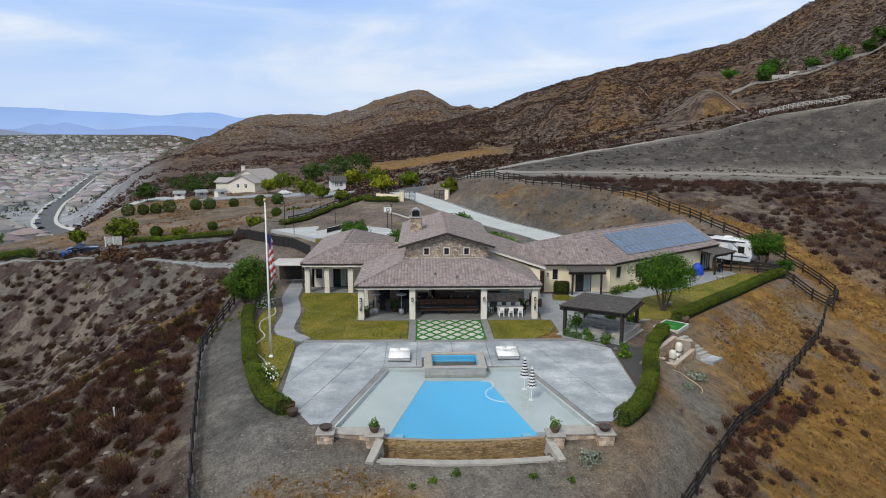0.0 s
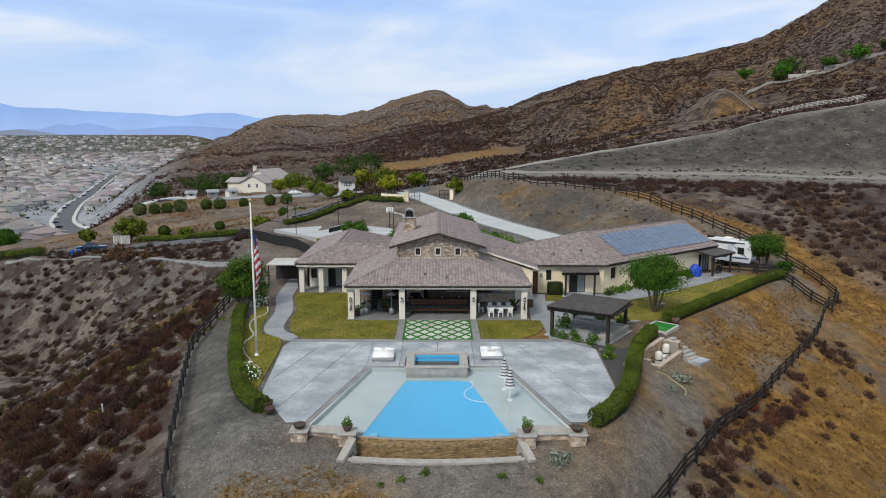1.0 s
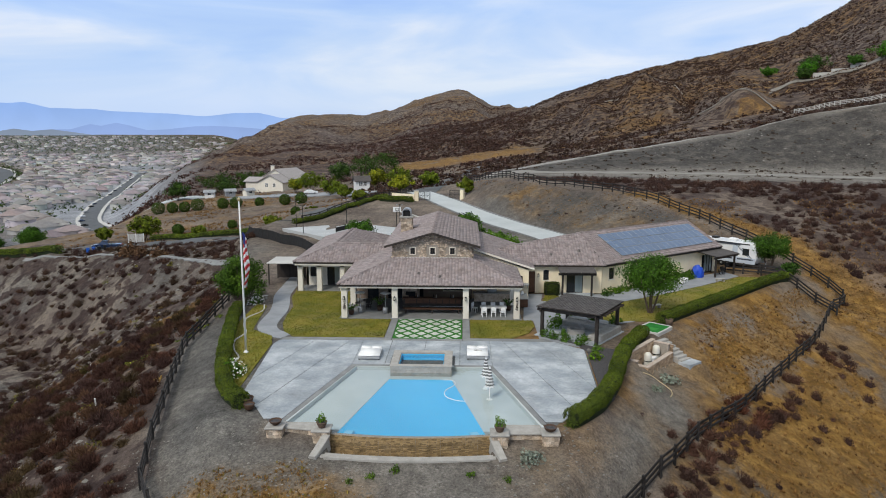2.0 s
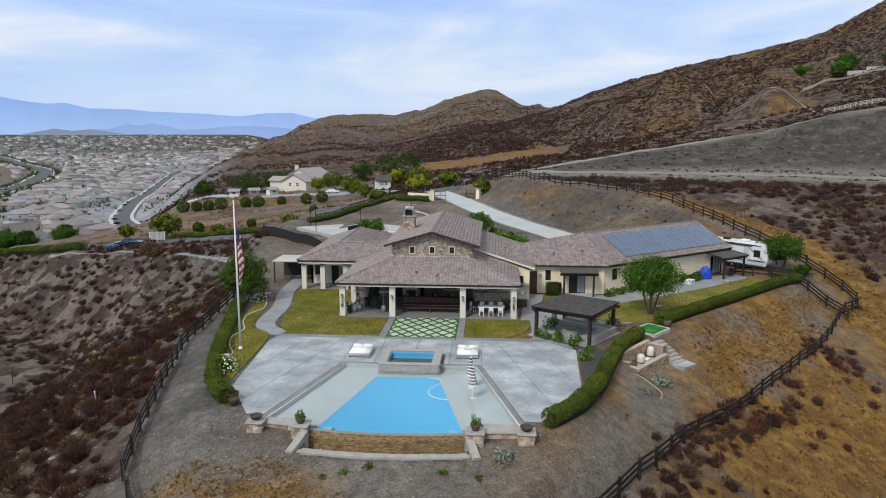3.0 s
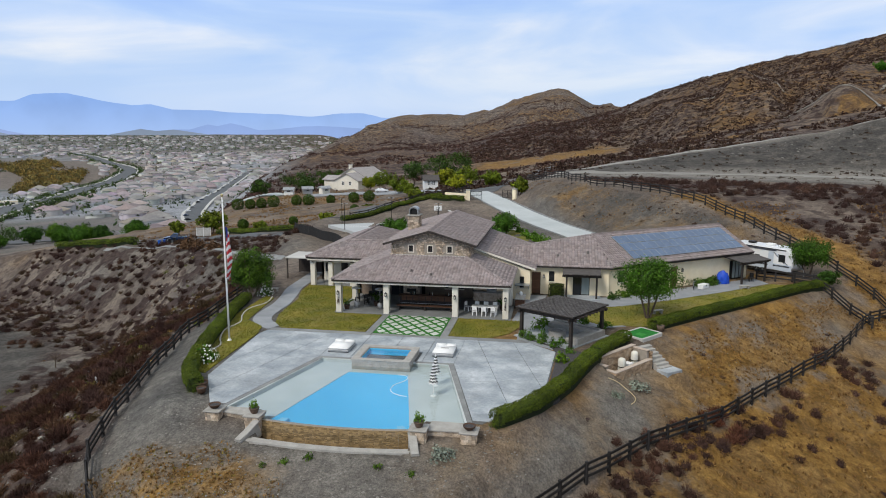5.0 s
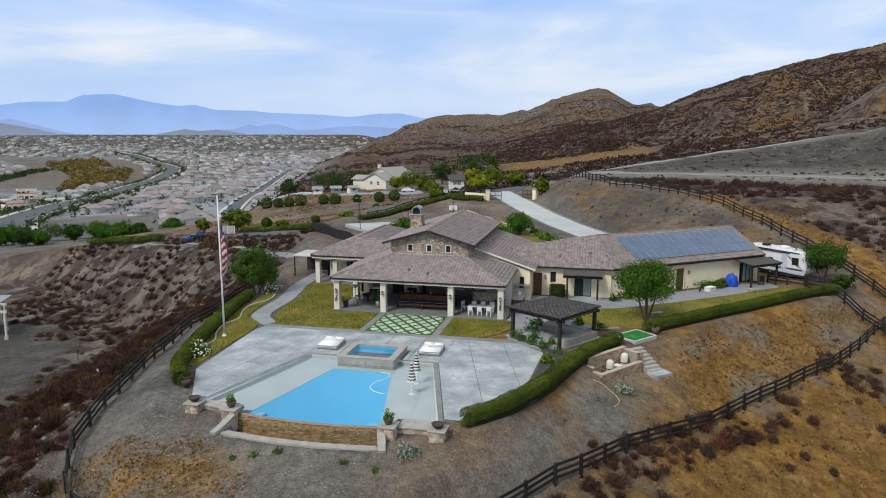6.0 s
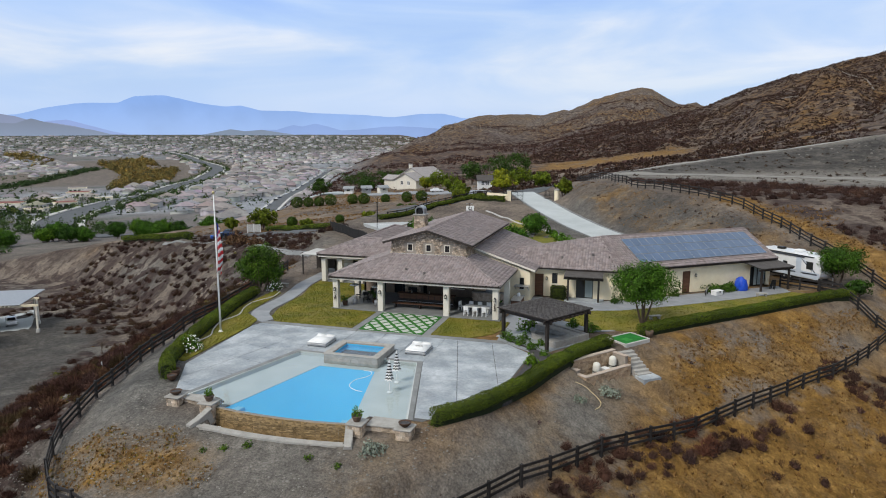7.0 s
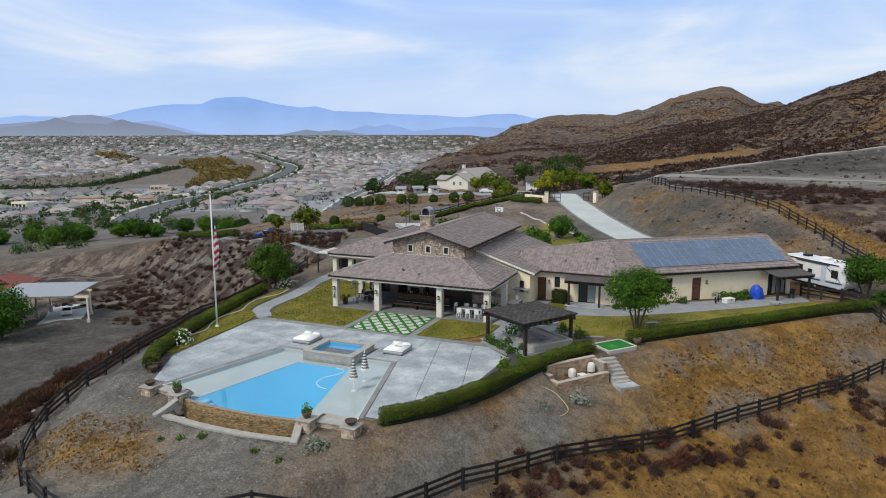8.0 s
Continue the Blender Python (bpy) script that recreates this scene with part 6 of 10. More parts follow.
def ridge_caps(p, q, parent=None):
    """Half-round cap tiles along a ridge or hip."""
    p, q = Vector(p), Vector(q)
    n = max(2, int((q - p).length / .4))
    bm = bmesh.new()
    for k in range(n):
        a, b = p.lerp(q, k / n), p.lerp(q, (k + 1.12) / n)
        rod(a + Vector((0, 0, .035)), b + Vector((0, 0, .015)), .13, .105, 7, bm)
    part("ridge_cap", bm, TILE, parent or house, kind="stuff")


HI_E, HI_R = 6.28, 7.68
r_patio = roof([(-8.8, 25.2, 3.38), (8.8, 25.2, 3.38), (3.7, 30.78, 5.0), (-3.7, 30.78, 5.0)])
roof([(8.8, 34.0, 3.38), (8.8, 25.2, 3.38), (3.7, 30.78, 5.0), (4.15, 34.0, 4.86)])
roof([(-8.8, 25.2, 3.38), (-8.8, 40.5, 3.38), (-4.15, 40.5, 4.86), (-4.15, 30.78, 4.86), (-3.7, 30.78, 5.0)])
for s in (-1, 1):
    roof([(s * 4.85, 30.15, HI_E), (s * 4.85, 49.0, HI_E), (0, 49.0, HI_R), (0, 30.15, HI_R)])
roof([(10.7, 33.9, 3.32), (10.7, 49.0, 3.32), (4.15, 49.0, 5.45), (4.15, 33.9, 5.45)])
roof([(-15.75, 36.4, 3.42), (-7.2, 36.4, 3.42), (-4.2, 39.9, 4.95), (-11.6, 39.9, 4.95)])
roof([(-15.75, 56.0, 3.42), (-15.75, 36.4, 3.42), (-11.6, 39.9, 4.95), (-11.6, 52.0, 5.0)])
roof([(-4.2, 44.5, 3.3), (-8.0, 44.5, 3.3), (-11.6, 39.9, 4.93), (-4.2, 39.9, 4.93)])
roof([(-6.2, 42.0, 3.2), (-6.2, 56.0, 3.2), (-11.6, 52.0, 5.0), (-11.6, 40.2, 4.95)])
roof([(-6.2, 56.0, 3.3), (-15.75, 56.0, 3.42), (-11.6, 52.0, 5.0)])
WU, WV = Vector((.796, .605, 0)), Vector((-.605, .796, 0))
WO = Vector((18.95, 36.86, 3.24))
W_APEX, W_END = WO + WU * 1.3 + WV * 5.45 + Vector((0, 0, 2.78)), WO + WU * 22.0 + WV * 5.45 + Vector((0, 0, 2.78))
W_BACK, W_BACK2 = WO + WV * 10.9, WO + WU * 22.0 + WV * 10.9
roof([(7.4, 36.35, 3.28), tuple(WO + Vector((0, -.35, -.02))), tuple(W_APEX), (8.0, 39.3, 4.75), (5.2, 38.43, 4.32)])
back_n = (W_APEX - W_BACK).cross(Vector((8.0, 39.3, 4.75)) - W_BACK)


def on_back(x, y):
    """A point of the link wing's rear roof plane."""
    return (x, y, W_BACK.z - (back_n.x * (x - W_BACK.x) + back_n.y * (y - W_BACK.y)) / back_n.z)


roof([tuple(W_BACK), on_back(9.6, 43.2), on_back(7.2, 39.05), (8.0, 39.3, 4.75), tuple(W_APEX)])
r_solar = roof([tuple(WO), tuple(WO + WU * 22.0), tuple(W_END), tuple(W_APEX)])
roof([tuple(W_BACK2), tuple(W_BACK), tuple(W_APEX), tuple(W_END)])
for a, b in (((-8.8, 25.2, 3.42), (-3.7, 30.78, 5.04)), ((8.8, 25.2, 3.42), (3.7, 30.78, 5.04)), ((0, 30.15, HI_R + .04), (0, 49, HI_R + .04)), ((-15.75, 36.4, 3.46), (-11.6, 39.9, 4.99)),
             ((-11.6, 39.9, 4.99), (-4.2, 39.9, 4.99)), ((-11.6, 39.9, 4.99), (-11.6, 52, 5.04)), ((-11.6, 52, 5.04), (-6.2, 56, 3.3)), (WO, W_APEX), (W_APEX, W_END), ((8.0, 39.3, 4.79), W_APEX)):
    ridge_caps(a, b)
# weathered lead line where the patio roof meets the stone gable
part("flashing", box(-3.75, 3.75, 30.68, 30.76, 4.98, 5.1, .01), CURB, house, "pale mortar flashing")


def eave_boards():
    for p, q in (((-8.7, 25.32), (8.7, 25.32)), ((8.68, 25.4), (8.68, 33.8)), ((-8.68, 25.4), (-8.68, 36.2)), ((-15.6, 36.5), (-8.4, 36.5)), ((-15.6, 36.6), (-15.6, 53.8)), ((9.7, 36.45), (18.8, 36.65))):
        part("eave_board", beam((*p, 3.15), (*q, 3.15), .05, .2), STUCCO_WHITE, house, "cream painted eave board")
    a, b = WO + WV * .15, WO + WU * 21.9 + WV * .15
    part("eave_board", beam((a.x, a.y, 3.06), (b.x, b.y, 3.06), .05, .2), WOOD_DARK, house)
    part("rake_board", beam((4.2, 33.8, 5.42), (10.7, 33.8, 3.31), .06, .2), STUCCO_WHITE, house, "pale rake board")
    for s in (-1, 1):
        part("rake_board", beam((s * 4.85, 30.12, HI_E - .06), (0, 30.12, HI_R - .06), .06, .2), WOOD_DARK, house)
        part("eave_board", beam((s * 4.78, 30.2, HI_E - .1), (s * 4.78, 48.9, HI_E - .1), .05, .18), WOOD_BROWN, house)


eave_boards()


def wall(p, q, z0, z1, thick, openings=(), mtl=STUCCO, name="wall", parent=None, label=""):
    """A wall from p to q (its outer face on the right hand), with openings (from, to, sill, head) along it."""
    L = math.hypot(q[0] - p[0], q[1] - p[1])
    ss = sorted({0.0, L, *[v for o in openings for v in o[:2]]})
    zs = sorted({z0, z1, *[max(z0, v) for o in openings for v in o[2:]]})

    def solid(i, j):
        if not (0 <= i < len(ss) - 1 and 0 <= j < len(zs) - 1):
            return False
        cs, cz = (ss[i] + ss[i + 1]) / 2, (zs[j] + zs[j + 1]) / 2
        return not any(o[0] < cs < o[1] and o[2] < cz < o[3] for o in openings)
    bm = bmesh.new()
    V = {(i, j, k): bm.verts.new((s, k * thick, z)) for i, s in enumerate(ss) for j, z in enumerate(zs) for k in (0, 1)}
    for i in range(len(ss) - 1):
        for j in range(len(zs) - 1):
            if not solid(i, j):
                continue
            bm.faces.new([V[q_] for q_ in ((i, j, 0), (i + 1, j, 0), (i + 1, j + 1, 0), (i, j + 1, 0))])
            bm.faces.new([V[q_] for q_ in ((i, j, 1), (i, j + 1, 1), (i + 1, j + 1, 1), (i + 1, j, 1))])
            for (di, dj), e in (((-1, 0), ((i, j), (i, j + 1))), ((1, 0), ((i + 1, j + 1), (i + 1, j))), ((0, -1), ((i + 1, j), (i, j))), ((0, 1), ((i, j + 1), (i + 1, j + 1)))):
                if not solid(i + di, j + dj):
                    bm.faces.new([V[(*e[0], 0)], V[(*e[1], 0)], V[(*e[1], 1)], V[(*e[0], 1)]])
    bmesh.ops.delete(bm, geom=[v for v in bm.verts if not v.link_faces], context="VERTS")
    bmesh.ops.recalc_face_normals(bm, faces=bm.faces[:])
    m = pose(p[0], p[1], 0, 0, 0, math.degrees(math.atan2(q[1] - p[1], q[0] - p[0])))
    bmesh.ops.transform(bm, matrix=m, verts=bm.verts[:])
    ob = part(name, bm, mtl, parent or house, label)
    return ob, m


def window(m, a, b, lo, hi, rows=2, cols=1, bars=None, deep=.12, label="", surround=True):
    """A window in a wall's opening: frame, sill, bars and a pane."""
    w = part("window", frame_mesh(a, b, lo, hi, deep, rows, cols), bars or WOOD_DARK, house, label, m=m)
    part("pane", box(a + .03, b - .03, deep + .02, deep + .035, lo + .03, hi - .03), DARK_GLASS, w)
    if surround:
        part("window_sill", box(a - .08, b + .08, -.06, deep, lo - .1, lo, .01), STUCCO_WHITE, w)
    return w


def frame_mesh(a, b, lo, hi, y, rows, cols, t=.05):
    bm = bmesh.new()
    box(a, b, y, y + .07, lo, lo + t, 0, bm)
    box(a, b, y, y + .07, hi - t, hi, 0, bm)
    for k in range(cols + 1):
        x = a + (b - a - t) * k / cols
        box(x, x + t, y + .002, y + .068, lo + t, hi - t, 0, bm)
    for k in range(1, rows):
        z = lo + (hi - lo) * k / rows
        box(a + t, b - t, y + .004, y + .066, z - t / 2, z + t / 2, 0, bm)
    return bm


def door(m, a, b, hi, mtl=WOOD_BROWN, label="brown panelled wooden door"):
    d = part("door", box(a, b, .1, .16, 0.05, hi), mtl, house, label, m=m)
    for k in range(3):
        z0 = .25 + k * (hi - .35) / 3
        part("door_panel", box(a + .14, b - .14, .085, .1, z0, z0 + (hi - .6) / 3, .008), mtl, d)
    part("door_handle", rod((b - .1, .03, 1.0), (b - .1, .03, 1.25), .018, n=6), BLACK_METAL, d)


def slider(m, a, b, hi, panels=2, curtain=True, label="dark framed sliding glass door"):
    d = part("sliding_door", frame_mesh(a, b, 0.04, hi, .1, 1, panels, .07), BLACK_METAL, house, label, m=m)
    for k in range(panels):
        x0, x1 = a + (b - a) * k / panels, a + (b - a) * (k + 1) / panels
        part("pane", box(x0 + .05, x1 - .05, .12 + .015 * k, .13 + .015 * k, .1, hi - .07), DARK_GLASS if (k == 0 or not curtain) else PALE_GLASS, d)


PALE_GLASS = mat("glass_before_pale_curtain", [(0.24, 0.29, 0.29), (0.33, 0.38, 0.37)], 1.2, 4, 0.15, coat=0.6, stretch=(3, 3, .2))


def lantern(m, x, z, out=.12):
    t = thing("wall_lantern", m @ pose(x, -.0, z), "black iron wall lantern with glass sides", "lantern", "wall lanterns of the house")
    part("backplate", box(-.06, .06, -.02, 0, -.2, .12), BLACK_METAL, t)
    part("arm", rod((0, 0, .1), (0, -out, .14), .015, n=6), BLACK_METAL, t)
    part("cage", frame_cage(out), BLACK_METAL, t)
    part("glass", box(-.07, .07, -out - .07, -out + .07, -.15, .08), mat("frosted_lantern_glass", [(0.5, 0.48, 0.42), (0.6, 0.58, 0.5)], 3, 2, 0.3), t)
    part("cap", lathe([(.12, .08), (.1, .12), (.02, .2)], 6, m=pose(0, -out, 0)), BLACK_METAL, t)


def frame_cage(out):
    bm = bmesh.new()
    for sx in (-.08, .08):
        for sy in (-.08, .08):
            box(sx - .012, sx + .012, -out + sy - .012, -out + sy + .012, -.18, .1, 0, bm)
    box(-.1, .1, -out - .1, -out + .1, -.2, -.17, 0, bm)
    return bm


# walls: patio side, right return, link wing, long wing, left wing, stone block
I4 = Matrix.Identity(4)
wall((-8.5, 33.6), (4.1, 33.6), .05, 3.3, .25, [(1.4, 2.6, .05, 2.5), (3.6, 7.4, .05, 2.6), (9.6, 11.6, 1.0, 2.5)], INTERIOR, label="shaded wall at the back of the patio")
slider(pose(-8.5, 33.6, 0), 3.6, 7.4, 2.6, 4, False)
slider(pose(-8.5, 33.6, 0), 1.4, 2.6, 2.5, 1, False)
window(pose(-8.5, 33.6, 0), 9.6, 11.6, 1.0, 2.5, 1, 2)
bm_r = bmesh.new()
pr = [(4.1, 5.25), (4.1, 0.0), (10.15, 0.0), (10.15, 3.15)]
f_ = [[bm_r.verts.new((x, y, z)) for x, z in pr] for y in (34.1, 34.35)]
bm_r.faces.new(f_[0])
bm_r.faces.new(f_[1][::-1])
for i in range(4):
    bm_r.faces.new((f_[0][(i + 1) % 4], f_[0][i], f_[1][i], f_[1][(i + 1) % 4]))
bmesh.ops.recalc_face_normals(bm_r, faces=bm_r.faces[:])
part("wall", bm_r, STUCCO, house)
window(pose(8.0, 34.1, 0), 1.05, 1.5, 1.3, 2.5, 1, 1, deep=-.05)
wall((10.15, 34.36), (10.15, 36.99), 0, 3.2, .25)
_, m1 = wall((9.9, 37.0), (18.5, 37.0), 0, 3.25, .25, [(.3, 1.25, 0.0, 2.45), (2.15, 2.75, 1.45, 2.6), (4.75, 6.55, 0.0, 2.1)])
door(m1, .3, 1.25, 2.45)
window(m1, 2.15, 2.75, 1.45, 2.6, 2, 1)
slider(m1, 4.75, 6.55, 2.1, 2)
lantern(m1, 1.6, 2.05)
w2o = WO + WV * .55
w2e = w2o + WU * 21.5
_, m2 = wall((w2o.x - .3, w2o.y - .2), (w2e.x, w2e.y), 0, 3.3, .25, [(1.5, 2.4, 1.35, 2.65), (5.1, 6.9, .95, 2.55), (9.3, 10.4, 0.0, 2.45), (18.9, 21.3, 0.0, 2.35)])
window(m2, 1.5, 2.4, 1.35, 2.65, 2, 1)
window(m2, 5.1, 6.9, .95, 2.55, 1, 3)
door(m2, 9.3, 10.4, 2.45)
slider(m2, 18.9, 21.3, 2.35, 4)
lantern(m2, 11.0, 1.95)
wb = w2e + WV * 9.8
wall((w2e.x, w2e.y), (wb.x, wb.y), 0, 3.3, .25)
# the gable end above
bm_g = bmesh.new()
ge = [w2e + Vector((0, 0, .0)), wb, w2e.lerp(wb, .5)]
for o in (0, -.25):
    bm_g.faces.new([bm_g.verts.new((p.x + WU.x * o - WU.x * .002, p.y + WU.y * o - WU.y * .002, z)) for p, z in zip(ge, [3.28, 3.28, 5.75])])
part("gable_wall", bm_g, STUCCO, house)
wall((wb.x, wb.y), (11.5, 45.5), 0, 3.3, .25)
wall((11.5, 45.5), (9.0, 48.5), 0, 3.2, .25)
wall((9.8, 48.5), (-15.0, 55.2), 0, 3.2, .25)
wall((-15.1, 55.2), (-15.1, 40.0), 0, 3.3, .25)
_, m3 = wall((-15.1, 40.0), (-8.5, 40.0), 0, 3.4, .25, [(.45, 1.15, 1.05, 2.25), (2.4, 4.0, 0.0, 2.4)], STUCCO_WHITE)
window(m3, .45, 1.15, 1.05, 2.25, 2, 1)
slider(m3, 2.4, 4.0, 2.4, 2)
wall((-8.5, 40.0), (-8.5, 33.6), 0, 3.4, .25, [], STUCCO_WHITE)
part("porch_floor", box(-15.5, -8.6, 36.9, 40.0, -.1, .05), PATIO_FLOOR, house)
part("porch_ceiling", box(-15.5, -8.6, 36.7, 40.0, 3.1, 3.2), WOOD_DARK, house)
for x in (-15.15, -13.0, -10.4):
    part("column", box(x - .27, x + .27, 36.95, 37.5, 0, 3.05, .02), STUCCO_WHITE, house)
part("porch_beam", box(-15.45, -8.6, 36.95, 37.45, 2.78, 3.25, .02), STUCCO_WHITE, house)

# stone block: walls with fieldstones, three small gable windows
_, m4 = wall((-4.1, 30.8), (4.1, 30.8), 4.4, 6.3, .25, [(1.84, 2.31, 5.4, 6.06), (3.87, 4.34, 5.4, 6.06), (5.89, 6.36, 5.4, 6.06)], MORTAR, "stone_wall")
for a in (1.84, 3.87, 5.89):
    window(m4, a, a + .47, 5.4, 6.06, 2, 2, deep=.05, surround=False)
    bm = bmesh.new()
    for q in ((a - .08, a + .55, 6.06, 6.14), (a - .08, a + .55, 5.32, 5.4), (a - .08, a, 5.4, 6.06), (a + .47, a + .55, 5.4, 6.06)):
        box(q[0], q[1], -.07, .04, q[2], q[3], 0, bm)
    part("window_surround", bm, STUCCO_WHITE, house, "cream window surround", m=m4)
wall((4.1, 30.8), (4.1, 48.8), 4.4, 6.2, .25, [], MORTAR, "stone_wall")
wall((-4.1, 48.8), (-4.1, 30.8), 4.4, 6.2, .25, [], MORTAR, "stone_wall")
bm_g = bmesh.new()
for y in (30.82, 31.0):
    bm_g.faces.new([bm_g.verts.new(p) for p in ((-4.1, y, 6.28), (4.1, y, 6.28), (4.1, y, 6.35), (0, y, 7.6), (-4.1, y, 6.35))])
part("gable_wall", bm_g, MORTAR, house)


def field_stones(width, z0, top_of, m, skip=()):
    """Irregular stones over a wall face in local x, z; they stand out toward -y."""
    bm = bmesh.new()
    z = z0
    while z < 7.6:
        h = RNG.uniform(.11, .19)
        s = -width / 2 - RNG.uniform(0, .2)
        while s < width / 2:
            w = RNG.uniform(.15, .38)
            cx, cz = s + w / 2, z + h / 2
            if abs(cx) < width / 2 + .02 and cz + h * .1 < top_of(cx) and not any(a < cx + w * .45 and cx - w * .45 < b and lo < cz + h * .4 and cz - h * .4 < hi for a, b, lo, hi in skip):
                d = RNG.uniform(.03, .09)
                k = 6
                ring = [(cx + w * .49 * math.cos(t) * RNG.uniform(.9, 1.12), cz + h * .52 * math.sin(t) * RNG.uniform(.9, 1.12)) for t in [2 * math.pi * (i + .3) / k for i in range(k)]]
                a = [bm.verts.new((x, 0, zz)) for x, zz in ring]
                b = [bm.verts.new((cx + (x - cx) * .86, -d, cz + (zz - cz) * .86)) for x, zz in ring]
                bm.faces.new(b)
                for i in range(k):
                    bm.faces.new((a[i], a[(i + 1) % k], b[(i + 1) % k], b[i]))
            s += w
        z += h
    bmesh.ops.recalc_face_normals(bm, faces=bm.faces[:])
    return part("fieldstone_facing", bm, STONE, house, "tan and brown fieldstone facing", m=m, kind="stuff")


field_stones(8.2, 4.9, lambda x: 7.5 - abs(x) * .295, pose(0, 30.79, 0), [(-2.47, -1.58, 5.08, 6.22), (-.44, .44, 5.08, 6.22), (1.58, 2.47, 5.08, 6.22)])
field_stones(18.0, 4.7, lambda x: 6.15, pose(4.36 - .25, 39.8, 0, 0, 0, 90))

# chimney with arched cap
ch = part("chimney", box(-3.75, -2.55, 37.2, 38.5, 5.2, 8.35), MORTAR, house, "fieldstone chimney with an arched black spark cap")
for a, b in (((-3.75, 37.2), (-2.55, 37.2)), ((-2.55, 37.2), (-2.55, 38.5)), ((-3.75, 38.5), (-3.75, 37.2))):
    ledger(*a, *b, 5.6, 8.3, "fieldstone", STONE, ch, .18, .18, .45, .05)
part("chimney_cap", box(-3.9, -2.4, 37.05, 38.65, 8.35, 8.47, .02), CAPSTONE, ch)
bm = bmesh.new()
arc = [(-.52 * math.cos(t), .42 + .5 * math.sin(t)) for t in np.linspace(0, math.pi, 11)]
arc = [(-.52, 0)] + arc + [(.52, 0)]
rows = []
for y in (37.25, 38.45):
    rows.append([bm.verts.new((-3.15 + x, y, 8.47 + z)) for x, z in arc])
    rows.append([bm.verts.new((-3.15 + x * .84, y, 8.47 + z * .86)) for x, z in arc])
for a, b in ((rows[0], rows[2]), (rows[1], rows[3]), (rows[0], rows[1]), (rows[2], rows[3])):
    for i in range(len(arc) - 1):
        bm.faces.new((a[i], a[i + 1], b[i + 1], b[i]))
part("spark_cap", bm, GREY_METAL, ch, "arched metal chimney cap")
part("spark_screen", box(-3.55, -2.75, 37.5, 38.2, 8.47, 9.1), BLACK_METAL, ch)
for x, y, z in ((-1.2, 27.2, 3.98), (.9, 26.6, 3.8), (13.0, 38.0, 4.05), (16.2, 38.6, 4.4), (-10.5, 38.6, 4.2)):
    part("roof_vent", lathe([(.11, 0), (.11, .22), (.15, .24), (.04, .3)], 10, m=pose(x, y, z)), TILE_DARK, house)

# ---- covered patio ----
part("patio_floor", box(-8.75, 8.75, 25.52, 34.0, -.12, .05, .01), PATIO_FLOOR, house, "grey tiled patio floor")
part("patio_ceiling", box(-8.4, 8.4, 26.0, 33.6, 3.12, 3.2), WOOD_DARK, house, "dark boarded patio ceiling")
for x in (-8.25, -3.4, 3.4, 8.25):
    part("column", box(x - .28, x + .28, 25.6, 26.16, .05, 3.0, .02), STUCCO_WHITE, house, "cream square column")
for x in (-8.25, 8.25):
    part("column", box(x - .28, x + .28, 31.0, 31.56, .05, 3.0, .02), STUCCO_WHITE, house)
part("patio_beam", box(-8.53, 8.53, 25.62, 26.14, 2.98, 3.3, .02), STUCCO_WHITE, house)
for x in (-8.25, 8.25):
    part("patio_beam", box(x - .26, x + .26, 26.14, 34.0, 2.98, 3.3, .02), STUCCO_WHITE, house)
for x in (-8.25, -3.4, 3.4, 8.25):
    lantern(pose(x, 25.6, 0), 0, 2.05, .16)


def wreath(x):
    t = thing("door_wreath", pose(x, 25.5, 1.35), "dark dried wreath hung on a patio column", "wreath", "wreaths on the columns")
    v, f, c = bush_field(np.array([[0, -.02, -.4]]), np.array([.13]), np.array([.95]), 120, .6, np.array([[.6, .5, .5]]))
    part("twigs", raw_mesh("twigs", v, f, BRUSH, [("tint", c)]), None, t)
    part("hook", rod((0, .1, .55), (0, -.03, .55), .015, n=5), BLACK_METAL, t)


wreath(-8.25)
wreath(8.25)
fire = thing("fireplace", pose(-2.4, 33.0, .05), "tall fieldstone fireplace on the patio back wall", "fireplace")
part("breast", box(-.9, .9, -.3, .6, 0, 3.05), MORTAR, fire)
ob_f = ledger(-.9, -.3, .9, -.3, 0, 3.0, "fieldstone", STONE, fire, .19, .18, .5, .06)
part("mantel", box(-1.0, 1.0, -.5, -.28, 1.45, 1.6, .02), WOOD_BROWN, fire)
part("hearth", box(-.5, .5, -.37, -.3, .1, 1.0), BLACK_METAL, fire)
bar = thing("patio_bar", pose(0.1, 29.6, .05), "long brown wooden bar counter with a foot rail", "bar")
part("counter", box(-3.1, 3.1, -.4, .4, 1.02, 1.1, .015), WOOD_BROWN, bar, "polished brown counter top")
part("front_panel", box(-3.0, 3.0, -.25, .3, .0, 1.02), WOOD_DARK, bar)
for k in range(9):
    part("board", box(-2.95 + k * .66, -2.35 + k * .66, -.28, -.25, .55, .98, .005), WOOD_BROWN, bar)
part("foot_rail", rod((-3, -.45, .3), (3, -.45, .3), .03, n=8), GREY_METAL, bar)
for x in (-2.9, 2.9):
    part("end_post", box(x - .08, x + .08, -.33, .33, 0, 1.02), WOOD_DARK, bar)
bench = thing("patio_bench", pose(0.1, 27.6, .05), "long low brown wooden bench on the patio", "bench")
part("seat", box(-2.9, 2.9, -.25, .25, .42, .5, .015), WOOD_BROWN, bench)
for x in (-2.6, 0, 2.6):
    part("leg", box(x - .06, x + .06, -.2, .2, 0, .42), WOOD_DARK, bench)
